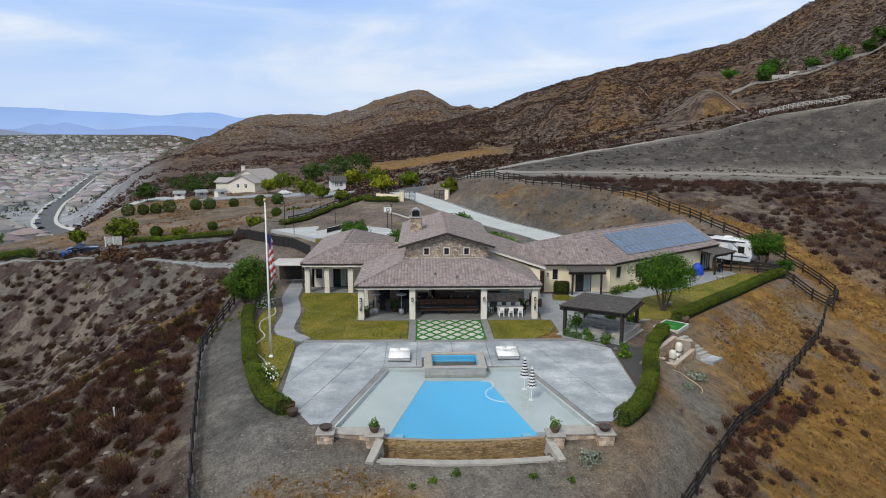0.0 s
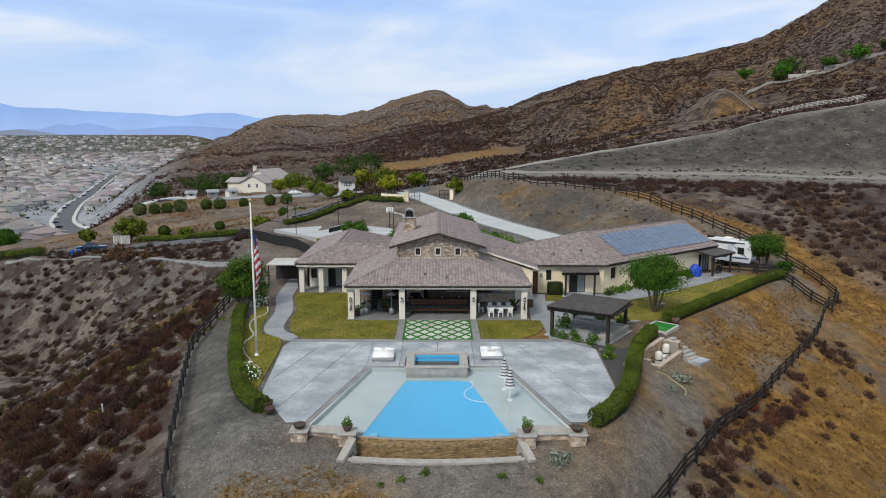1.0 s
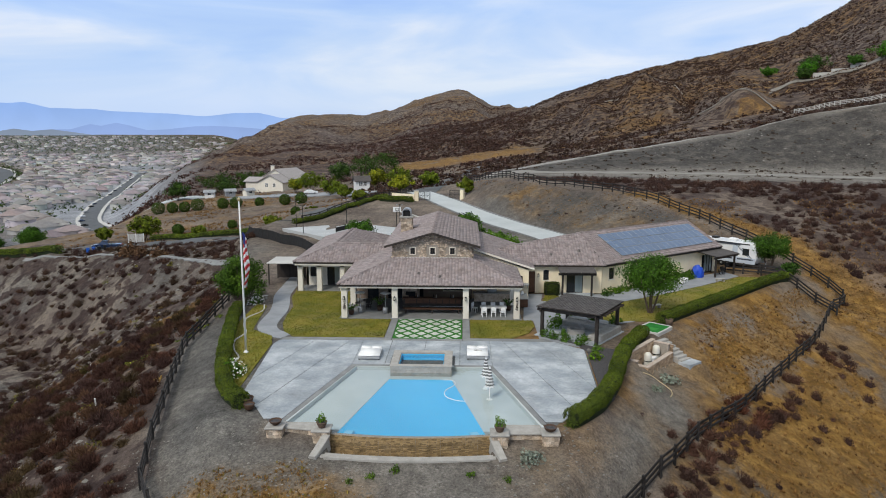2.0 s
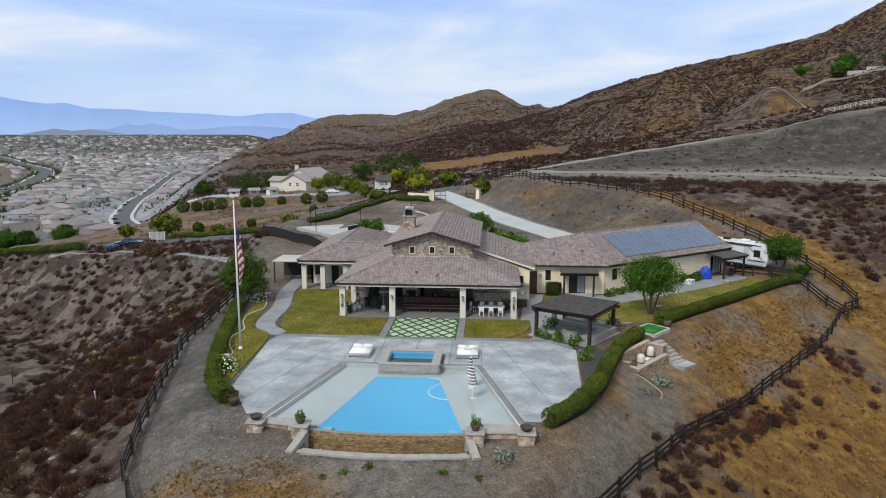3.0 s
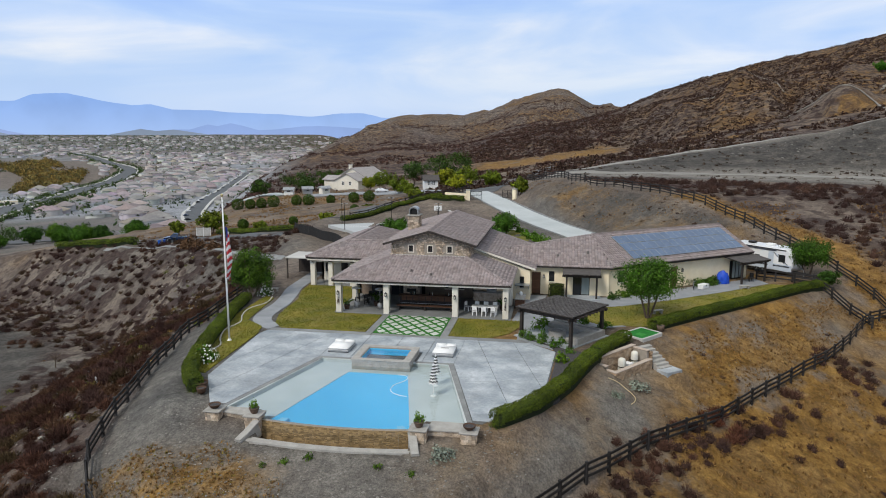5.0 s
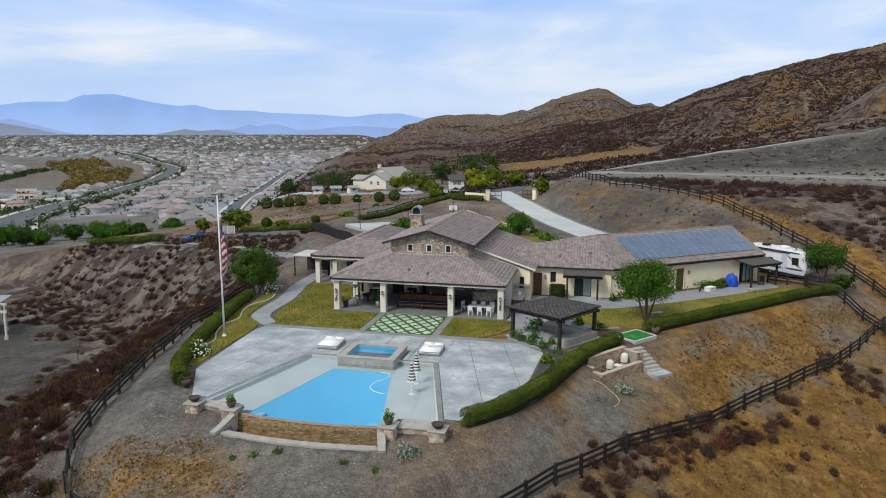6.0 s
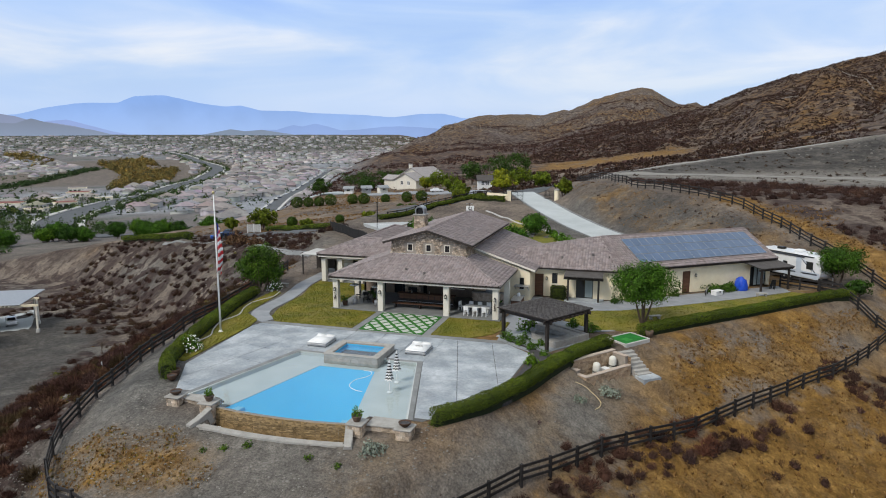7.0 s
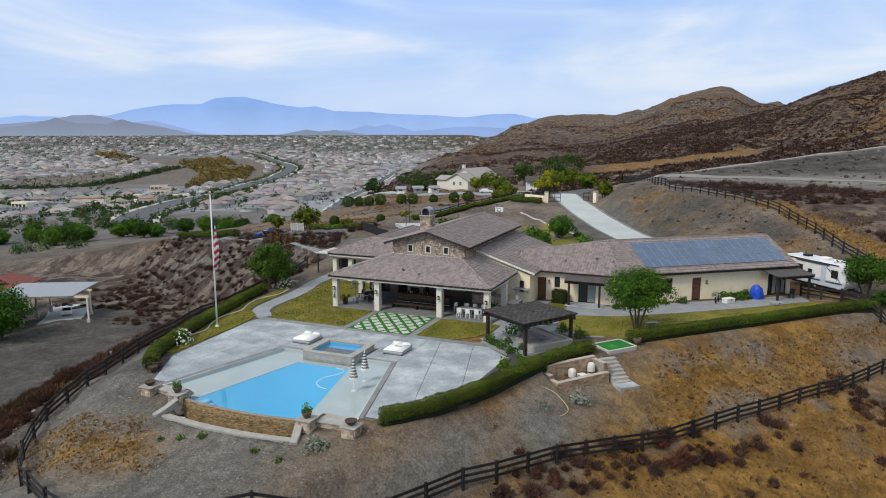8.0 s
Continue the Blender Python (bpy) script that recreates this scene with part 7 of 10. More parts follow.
for i, x in enumerate((-1.6, 0.3, 2.0)):
    t = thing("bar_bottle_tray", pose(x, 29.6, 1.15), "tray with dark bottles on the bar", "tray", "trays on the bar")
    part("tray", box(-.25, .25, -.15, .15, 0, .02), BLACK_METAL, t)
    for k in range(3):
        part("bottle", lathe([(.04, .02), (.045, .2), (.015, .27), (.015, .34)], 8, m=pose(-.14 + .14 * k, 0, 0)), [DARK_GLASS, WOOD_BROWN, WHITE_PAINT][k], t, smooth=True)


def patio_heater(x, y):
    t = thing("patio_heater", pose(x, y, .05), "freestanding patio heater with a white mushroom top", "heater", "patio heaters")
    part("base", lathe([(.26, 0), (.26, .55), (.2, .62), (.06, .66)], 14), GREY_METAL, t, smooth=True)
    part("pole", rod((0, 0, .6), (0, 0, 1.9), .035, n=8), GREY_METAL, t)
    part("burner", lathe([(.09, 1.85), (.11, 1.9), (.1, 2.06)], 12), BLACK_METAL, t)
    part("reflector", lathe([(.1, 2.16), (.3, 2.13), (.5, 2.04), (.51, 2.03), (.48, 2.0), (.2, 2.06)], 20), WHITE_PAINT, t, "white metal reflector", smooth=True)


patio_heater(-7.0, 27.6)
patio_heater(-4.5, 27.4)


def dining_chair(m, mtl, label, group):
    t = thing("dining_chair", m, label, "chair", group)
    part("seat", box(-.24, .24, -.24, .24, .43, .48, .015), mtl, t)
    part("backrest", box(-.23, .23, .2, .25, .55, .95, .015), mtl, t)
    for x in (-.2, .2):
        part("leg", box(x - .025, x + .025, -.22, -.17, 0, .43), mtl, t)
        part("leg", box(x - .025, x + .025, .19, .24, 0, .95), mtl, t)
    return t


tab = thing("dining_table", pose(6.1, 27.4, .05), "long white outdoor dining table", "table")
part("tabletop", box(-1.3, 1.3, -.5, .5, .71, .76, .01), WHITE_PAINT, tab)
for x in (-1.15, 1.15):
    for y in (-.4, .4):
        part("leg", box(x - .04, x + .04, y - .04, y + .04, 0, .71), WHITE_PAINT, tab)
ch0 = dining_chair(pose(5.2, 26.55, .05, 0, 0, 180), WHITE_PAINT, "white outdoor dining chair at the patio table", "chairs round the white table")
for x in (6.1, 7.0):
    copy_thing(ch0, pose(x, 26.55, .05, 0, 0, 180))
for x in (5.2, 6.1, 7.0):
    copy_thing(ch0, pose(x, 28.25, .05))
copy_thing(ch0, pose(4.3, 28.2, .05, 0, 0, 65))
cd = dining_chair(pose(-6.4, 29.0, .05, 0, 0, 20), BLACK_METAL, "black metal chair round the shaded patio table", "black patio chairs")
for x, y, a in ((-7.6, 29.8, 100), (-5.4, 29.9, -80), (-6.5, 30.9, 180)):
    copy_thing(cd, pose(x, y, .05, 0, 0, a + 180))
rt = thing("patio_table", pose(-6.5, 29.9, .05), "round dark patio table", "table")
part("tabletop", lathe([(.55, .7), (.56, .72), (.55, .74)], 20), BLACK_METAL, rt)
part("pedestal", rod((0, 0, 0), (0, 0, .7), .06, n=8), BLACK_METAL, rt)
part("foot", lathe([(.3, 0), (.28, .03), (.06, .06)], 14), BLACK_METAL, rt)


def potted_palm(x, y, h):
    t = thing("potted_palm", pose(x, y, .05), "potted palm with arching green fronds", "plant", "potted plants on the patio")
    part("pot", lathe([(.2, 0), (.24, .05), (.29, .4), (.31, .45), (.27, .45), (.25, .38)], 14), IRON_BROWN, t, smooth=True)
    part("soil", lathe([(.1, .38), (.26, .4), (.1, .41)], 10), MULCH, t)
    for k in range(9):
        a = 2 * math.pi * k / 9 + RNG.uniform(-.2, .2)
        n = 26
        s = np.linspace(.15, 1, n)
        r, z = .75 * s * RNG.uniform(.7, 1.1), .4 + h * (1.3 * s - .6 * s * s)
        c = np.stack([r * np.cos(a), r * np.sin(a), z], 1)
        v, f, cc = leaf_cloud(c + RNG.normal(size=(n, 3)) * .03, np.full(n, .22), np.tile([[0, 0, 1.0]], (n, 1)), np.ones((n, 3)) * 1.1, .6, .5)
        part("frond", raw_mesh("frond", v, f, LEAF, [("tint", cc)]), None, t)
    part("stem", rod((0, 0, .35), (0, 0, .4 + h * .6), .04, .02, 6), BARK, t)


potted_palm(-5.2, 28.6, 1.2)
potted_palm(-7.8, 26.9, .7)
potted_palm(7.7, 29.0, .9)
# kitchen run at the end of the patio
kit = thing("outdoor_kitchen", pose(6.2, 32.9, .05), "stone outdoor kitchen counter with a steel grill", "kitchen")
part("counter_base", box(-1.9, 1.9, -.35, .35, 0, .88), STONE, kit)
part("worktop", box(-1.98, 1.98, -.42, .4, .88, .95, .01), CAPSTONE, kit)
part("grill", box(-.5, .5, -.3, .3, .95, 1.3, .06), GREY_METAL, kit)
part("grill_handle", rod((-.4, -.36, 1.15), (.4, -.36, 1.15), .02, n=6), GREY_METAL, kit)
# counter and tank seen outside the patio's right end
out = thing("side_counter", pose(9.3, 31.6, 0), "weathered brown side counter with a white gas bottle beside it", "counter")
part("cabinet", box(-.45, .45, -1.2, 1.2, 0, .85, .02), WOOD_BROWN, out)
part("worktop", box(-.52, .52, -1.28, 1.28, .85, .92, .01), CAPSTONE, out)
part("gas_bottle", lathe([(.16, .92), (.18, .96), (.18, 1.2), (.1, 1.28), (.04, 1.34)], 12, m=pose(0, .6, 0)), WHITE_PAINT, out, smooth=True)
hood = thing("wall_awning", pose(9.3, 33.7, 1.7), "small grey awning shelf on the cream wall", "awning")
part("shelf", box(-.7, .8, -.6, .4, 0, .07, .01), GREY_METAL, hood)
for x in (-.6, .7):
    part("bracket", beam((x, .35, -.5), (x, -.4, 0), .05, .05), GREY_METAL, hood)


# ---- porch over the wing's sliding door ----
def small_porch(m, w, d, z_back, z_front, label):
    t = thing("porch_cover", m, label, "porch")
    for x in (.12, w - .12):
        part("post", box(x - .1, x + .1, -d, -d + .2, 0, z_front - .3, .012), WOOD_DARK, t)
    part("header_beam", box(-.35, w + .35, -d - .02, -d + .14, z_front - .3, z_front - .06, .012), WOOD_DARK, t)
    for k in range(7):
        x = w * k / 6
        part("rafter", beam((x, .0, z_back - .08), (x, -d - .45, z_front - .03), .07, .14), WOOD_DARK, t)
    part("roof_panel", slab3([(-.3, 0, z_back + .06), (w + .3, 0, z_back + .06), (w + .3, -d - .3, z_front + .09), (-.3, -d - .3, z_front + .09)], .06), TILE_DARK, t, "weathered grey roof panel")


small_porch(pose(13.85, 36.98, 0), 3.4, 1.7, 3.1, 2.65, "small dark timber porch over the sliding door")
small_porch(m2 @ pose(18.0, 0, 0), 4.2, 2.6, 2.95, 2.6, "dark timber porch at the end of the wing")
part("porch_slab", box(13.6, 17.6, 34.9, 36.98, -.1, .06, .01), DECK, house, "pale concrete porch slab")

# ---- solar array on the long roof ----
rs = (W_APEX - (WO + WU * 1.3)).normalized()
rn = WU.cross(rs).normalized()
arr = thing("solar_array", Matrix.Translation(WO + rn * .16) @ Matrix((WU, rs, rn)).transposed().to_4x4(), "large blue-black solar panel array on the tile roof", "solar panels")
panel_me = mesh_of("panel", box(-.5, .5, -.69, .69, -.02, .02, .006), SOLAR)
frame_bm = bmesh.new()
for q in ((-.515, -.5, -.71, .71), (.5, .515, -.71, .71)):
    box(*q, -.025, .025, 0, frame_bm)
for q in ((-.5, .5, -.71, -.69), (-.5, .5, .69, .71)):
    box(*q, -.025, .025, 0, frame_bm)
frame_me = mesh_of("panel_frame", frame_bm, GREY_METAL)
bus_me = mesh_of("cell_line", box(-.49, .49, -.004, .004, .021, .023), GREY_METAL)
for r in range(3):
    for c in range(17):
        x, y = 3.95 + c * 1.035, 1.62 + r * 1.45
        p_ = part("panel", panel_me, None, arr, m=pose(x, y, .02))
        part("panel_frame", frame_me, None, p_)
    part("rail", box(3.3, 21.1, 1.62 + r * 1.45 - .4, 1.62 + r * 1.45 - .35, -.09, -.03), GREY_METAL, arr)
    part("rail", box(3.3, 21.1, 1.62 + r * 1.45 + .35, 1.62 + r * 1.45 + .4, -.09, -.03), GREY_METAL, arr)

# ---- things along the side wing ----
cube = thing("box_hedge", pose(12.9, 36.1, 0), "dark green hedge clipped into a cube", "hedge")
n_ = 1500
d_ = RNG.uniform(-1, 1, (n_, 3))
ax_ = np.argmax(np.abs(d_) + RNG.uniform(0, .3, (n_, 3)), axis=1)
d_[np.arange(n_), ax_] = np.sign(d_[np.arange(n_), ax_])
v_, f_2, c_ = leaf_cloud(d_ * np.array([.8, .45, .68]) + np.array([0, 0, .72]), RNG.uniform(.1, .18, n_), d_, np.ones((n_, 3)) * np.array([.55, .5, .5]), 1.2, .6)
part("leaves", raw_mesh("leaves", v_, f_2, HEDGE_LEAF, [("tint", c_)]), None, cube)
# core of the cube, coloured with the shade inside its foliage
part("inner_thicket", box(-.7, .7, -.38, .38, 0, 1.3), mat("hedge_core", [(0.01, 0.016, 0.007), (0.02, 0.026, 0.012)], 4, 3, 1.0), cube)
for a, d, r, h, ti in ((3.2, .9, .8, 1.0, (1.6, 1.5, .7)), (5.5, .8, .6, .7, (1.1, 1.1, .7)), (7.6, .9, .7, .8, (1.0, .9, .7)), (-.2, 1.2, .7, .7, (.6, .7, .6)), (1.6, 1.0, .9, .8, (1.2, 1.2, .6))):
    q = m2 @ Vector((a, -d, 0))
    shrub(q.x, q.y, r, h, ti, "bushy green shrub against the cream wall", z=0, group="shrubs along the wing")
for a in (13.0, 14.2, 15.3):
    q = m2 @ Vector((a, -.9, 0))
    shrub(q.x, q.y, .85, .95, (.8, .85, .6), "dense dark green shrub against the cream wall", z=0, group="shrubs along the wing", leaves=420)
tarp = thing("covered_pile", m2 @ pose(16.7, -1.0, 0), "pile of things under a bright blue tarpaulin", "tarp")
bm = bmesh.new()
bmesh.ops.create_icosphere(bm, subdivisions=3, radius=1.0)
for v in bm.verts:
    k = 1 + .16 * noise.noise(v.co * 2.4)
    v.co = Vector((v.co.x * .75 * k, v.co.y * .7 * k, max(0, .2 + v.co.z) * 1.25 * k))
part("tarpaulin", bm, BLUE_TARP, tarp)
chest = thing("white_chest", m2 @ pose(12.4, -2.0, 0, 0, 0, 12), "white plastic storage chest standing on the path", "chest")
part("body", box(-.6, .6, -.35, .35, 0, .42, .04), WHITE_PAINT, chest)
part("lid", box(-.63, .63, -.38, .38, .42, .52, .03), WHITE_PAINT, chest)
part("latch", box(-.08, .08, -.4, -.37, .32, .46), BLACK_METAL, chest)
bike = thing("bicycle", m2 @ pose(11.2, -1.7, 0, 0, 0, 40), "grey bicycle lying by the door", "bicycle")
for x in (-.5, .5):
    part("wheel", lathe([(.30, -.02), (.33, -.02), (.34, 0), (.33, .02), (.30, .02)], 18, m=pose(x, 0, .36, 80)), RUBBER, bike)
for a, b in (((-.5, 0, .36), (0, 0, .75)), ((0, 0, .75), (.5, 0, .36)), ((-.15, 0, .3), (.35, 0, .8)), ((.35, 0, .8), (.4, -.3, .9))):
    part("frame_tube", rod(a, b, .025, n=6), GREY_METAL, bike)
for a, d in ((20.3, 2.0), (21.0, 1.4)):
    q = m2 @ pose(a, -d, 0, 0, 0, 130 + a)
    copy_thing(cd, q)
for i, (x, y, a) in enumerate(((22.8, 30.5, 30), (34.0, 43.6, 10), (-18.4, 33.2, 0))):
    t = thing("stone_bench", pose(x, y, 0.0, 0, 0, a), "small pale stone bench on the lawn", "bench", "garden benches")
    part("seat", box(-.6, .6, -.22, .22, .3, .38, .02), CAPSTONE, t)
    for sx in (-.42, .42):
        part("leg", box(sx - .08, sx + .08, -.16, .16, 0, .3), CAPSTONE, t)

# ---- west side: pale awning roof and gate beside the porch ----
aw = thing("shade_shed", pose(-18.2, 41.5, 0), "open shed with a pale flat roof beside the house", "shed")
part("roof_panel", box(-1.6, 2.2, -1.5, 2.8, 2.5, 2.62, .02), CURB, aw, "pale flat roof")
for x in (-1.4, 2.0):
    for y in (-1.3, 2.6):
        part("post", box(x - .07, x + .07, y - .07, y + .07, 0, 2.5), WOOD_DARK, aw)
part("back_panel", box(-1.4, 2.0, 2.5, 2.56, .1, 2.4), WOOD_DARK, aw)

# ---- rail fences ----
POST_ME = mesh_of("post", box(-.09, .09, -.09, .09, -.35, 1.4, .012), FENCE_BLACK)
RAIL_ME = mesh_of("rail", box(0, 1, -.03, .03, -.09, .09, .006), FENCE_BLACK)


def rail_fence(name, line, label, step=2.45, rails=(.42, .82, 1.22), group="", height=1.0):
    """Black posts and three rails following the ground."""
    t = thing(name, pose(line[0][0], line[0][1], ground_z(*line[0])), label, "fence", group)
    base = Vector((line[0][0], line[0][1], ground_z(*line[0])))
    pts = np.array(smooth_line(line, 12))
    cum = np.concatenate([[0], np.cumsum(np.linalg.norm(np.diff(pts, axis=0), axis=1))])
    n = max(1, round(cum[-1] / step))
    xs, ys = np.interp(np.linspace(0, cum[-1], n + 1), cum, pts[:, 0]), np.interp(np.linspace(0, cum[-1], n + 1), cum, pts[:, 1])
    P = [Vector((x, y, ground_z(x, y))) for x, y in zip(xs, ys)]
    for i, p in enumerate(P):
        d = P[min(i + 1, n)] - P[max(i - 1, 0)]
        a = math.degrees(math.atan2(d.y, d.x))
        part("post", POST_ME, None, t, m=Matrix.Translation(p - base) @ pose(0, 0, 0, RNG.uniform(-1, 1), RNG.uniform(-1, 1), a) @ Matrix.Diagonal((1, 1, height, 1)))
    for p, q in zip(P, P[1:]):
        for h in rails:
            d = q - p
            x = d.normalized()
            s = Vector((-x.y, x.x, 0)).normalized()
            m = Matrix((x, s, x.cross(s))).transposed().to_4x4()
            lift = Vector((0, 0, h * height + RNG.uniform(-.012, .012)))
            part("rail", RAIL_ME, None, t, m=Matrix.Translation(p - base + lift) @ m @ Matrix.Diagonal((d.length, 1, 1, 1)))
    return t


rail_fence("rail_fence", [(3.5, 150), (7.5, 135), (12.5, 118), (18.4, 101.5), (24.7, 92.8), (30.2, 84.8), (36, 77.6), (39.4, 70), (42, 62.8), (45.4, 57.2), (47.4, 54)], "black three-rail timber fence along the bank top", height=1.15)
rail_fence("rail_fence", [(47.4, 54), (49.7, 51.2), (50.9, 47.8), (49.6, 45), (46, 41), (42, 35), (38, 29.6), (34.2, 25), (28.5, 18), (25, 13.7), (22.6, 11), (19.7, 7.5), (17, 3.6), (13.8, -.6), (10.5, -4.5)], "black three-rail timber fence down the eastern slope")
rail_fence("rail_fence", [(10.5, -4.5), (5, -9), (-1, -11.2), (-7, -9.9), (-12.2, -6.4), (-15.3, -2.2)], "black three-rail timber fence below the pool")
rail_fence("rail_fence", [(-15.3, -2.2), (-16.8, 3), (-18.6, 9.5), (-20.5, 16), (-21.8, 21), (-22.6, 28), (-22.9, 36), (-24.5, 45)], "black three-rail timber fence along the western slope")
rail_fence("rail_fence", [(40.6, 48.6), (42.8, 46.2), (44.5, 43), (46.4, 40.4)], "short black rail fence from hedge to slope")
rail_fence("rail_fence", [(36.8, 49.6), (39.5, 48.2), (42.4, 46.6)], "short black rail fence before the parked trailer")
rail_fence("rail_fence", [(-17.5, 63.5), (-14, 65.5), (-9.5, 66.2), (-5.0, 65)], "black rail fence behind the house")
rail_fence("rail_fence", [(-27, 89), (-22.5, 97), (-17.5, 109), (-12, 121), (-9.5, 131)], "black rail fence along the road hedge")


def screen_fence(line, label):
    """A dark mesh screen on posts."""
    t = thing("screen_fence", pose(0, 0, 0), label, "fence")
    pts = smooth_line(line, 5)
    for a, b in zip(pts, pts[1:]):
        za, zb = ground_z(*a), ground_z(*b)
        part("post", rod((*a, za - .2), (*a, za + 1.6), .05, n=6), FENCE_BLACK, t)
        part("screen", slab3([(*a, za + 1.45), (*b, zb + 1.45), (b[0] + .03, b[1] + .03, zb + 1.45), (a[0] + .03, a[1] + .03, za + 1.45)], 1.45), BLACK_CLOTH, t, "dark woven screen")
        part("top_rail", beam((*a, za + 1.5), (*b, zb + 1.5), .06, .08), FENCE_BLACK, t)


screen_fence([(-35, 80), (-31, 72.5), (-26.5, 69.3), (-22, 65.5), (-18.6, 60.5)], "low black screen fence curving behind the court")

# ---- driveway, gate, road, court ----
dl = smooth_line(list(zip(DRIVE_X, DRIVE_Y)), 8)
drive = single("driveway", ribbon(dl, 6.2, .6, .16, ends=5.6, level=True), DRIVE, "pale concrete driveway sloping up to the gate", "driveway", kind="structure")
for s in (-1, 1):
    dp = np.array(dl)
    dt = np.gradient(dp, axis=0)
    dt /= np.linalg.norm(dt, axis=1, keepdims=True)
    part("kerb", ribbon(list(dp + np.stack([-dt[:, 1], dt[:, 0]], 1) * s * 3.05), .28, .5, .2), BAND, drive, "grey concrete kerb")
single("lawn", ribbon(smooth_line([(-4.5, 89.5), (.5, 82.5), (4.2, 76), (7.5, 69)], 6), 7.2, .2, .07), LAWN, "dry lawn plot between house and driveway", "lawn", kind="structure")
single("pavement", ribbon(smooth_line([(-9.3, 98), (-3.5, 91.5), (3, 83.5), (8.2, 76), (10.4, 71)], 8), .4, .3, .16), CURB, "pale concrete border beside the driveway bed", "border", kind="structure")
single("road", ribbon(smooth_line([(-7.3, 128.4), (-5.5, 140), (-2.5, 158), (3, 185), (10, 220)], 6), 6.5, .2, .1), ASPHALT, "asphalt lane past the gate", "road", kind="structure")
single("road", ribbon(smooth_line([(-4, 150), (-9.5, 136), (-15.5, 118), (-21.5, 103), (-29, 93), (-40, 90), (-54, 94), (-70, 101), (-88, 106), (-115, 118)], 6), 4.6, .2, .1), ASPHALT, "narrow asphalt road curving down the ridge", "road", kind="structure")
single("road", ribbon(smooth_line([(-27.5, 57.5), (-34, 62.5), (-43, 70.5), (-56, 82.5), (-70, 90), (-86, 97)], 12), .8, .5, .1), BAND, "pale concrete drain path along the spur", "path", kind="structure")


def round_line(bearings, dists):
    """Points by bearing and distance from the lookout south of the pool."""
    return [(-2.4 + d * math.sin(radians(b)), -38 + d * math.cos(radians(b))) for b, d in zip(bearings, dists)]


BENCH = round_line((4.5, 8, 14, 20, 28, 36, 46), (178, 180, 183, 185, 186, 187, 188))
RIM_LINE = round_line((3.6, *RIM_B[5:-1]), [184] + [v + 2.4 for v in RIM_R[5:-1]])
single("road", ribbon(smooth_line(BENCH, 8), 8.0, .1, .12), mat("pale_dirt_track", [(0.2, 0.189, 0.17), (0.26, 0.245, 0.218)], .3, 8, .95, fine=.1), "pale graded dirt track on the bench", "track", kind="structure")
single("road", ribbon(smooth_line(RIM_LINE, 8), 4.6, .3, .18), mat("grey_dirt_track", [(0.22, 0.208, 0.188), (0.29, 0.275, 0.25)], .3, 8, .95, fine=.1), "grey dirt track along the rim of the cut slope", "track", kind="structure")


def gate_side(x, y, a, label):
    t = thing("entrance_gate", pose(x, y, ground_z(x, y), 0, 0, a), label, "gate", "driveway gates")
    part("pier", box(-.4, .4, -.4, .4, -.3, 2.1, .03), STUCCO, t, "cream stucco gate pier")
    part("pier_cap", box(-.5, .5, -.5, .5, 2.1, 2.25, .03), CAPSTONE, t)
    part("gate_frame", frame_mesh(.45, 3.0, .15, 1.9, -.05, 2, 2, .09), BLACK_METAL, t)
    for k in range(11):
        part("bar", rod((.6 + k * .22, -.015, .2), (.6 + k * .22, -.015, 1.85), .025, n=5), BLACK_METAL, t)


gate_side(-6.9, 109.2, 12, "open black metal gate leaf on a cream pier")
gate_side(2.9, 112.2, 158, "open black metal gate leaf on a cream pier")
gw = thing("entrance_wall", pose(0, 0, 0), "low cream stucco entrance wall", "wall", kind="structure")
part("wall", prism([(-7.4, 109.2), (-7.4, 109.6), (-12.5, 112.6), (-12.5, 112.2)], 1.5, 4.6), STUCCO, gw)
hedge([(-14.2, 115), (-18.5, 105.5), (-23, 95.5), (-28, 87.5)], 1.4, .85, "long dark hedge beside the ridge road", 260, (.14, .26))
hedge([(-7.6, 107.6), (-11, 108.6), (-15, 110)], 1.3, 1.1, "clipped hedge before the entrance wall", 260, (.14, .26))
hedge([(-78, 96.3), (-86, 99), (-95, 102.5), (-106, 107.5)], 2.0, 1.5, "clipped green hedge along the ridge road", 220, (.14, .28))
hedge([(-39, 95), (-46, 96), (-55, 99.5), (-62, 103)], 1.4, 1.1, "low green hedge along the ridge road", 220, (.14, .28))
court = single("sports_court", prism([(-28.5, 80.5), (-19.5, 70.8), (-5.5, 73.5), (-8.5, 82.0), (-16.5, 87.5)], -.5, 1.12), COURT, "pale grey painted backyard sports court", "court", kind="structure")
for a, b in (((-25, 79.5), (-10, 80)), ((-18, 73.5), (-14, 85.5)), ((-21, 74.5), (-8, 76.5))):
    part("court_line", beam((*a, 1.125), (*b, 1.125), .09, .02), WHITE_PAINT, court)
lawn_c = single("lawn", prism([(-19, 70.2), (-8, 70), (-5, 73), (-19.4, 70.6)], -.3, 1.0), LAWN, "dry lawn strip beside the court", "lawn", kind="structure")


def light_pole(x, y, h):
    t = thing("court_light", pose(x, y, 1.1), "slim dark court light pole", "light pole", "court lights")
    part("pole", rod((0, 0, 0), (0, 0, h), .06, .045, 8), BLACK_METAL, t)
    part("arm", beam((-.5, 0, h), (.5, 0, h), .05, .05), BLACK_METAL, t)
    for s in (-.4, .4):
        part("lamp_head", box(s - .16, s + .16, -.14, .14, h - .12, h - .03, .02), GREY_METAL, t)


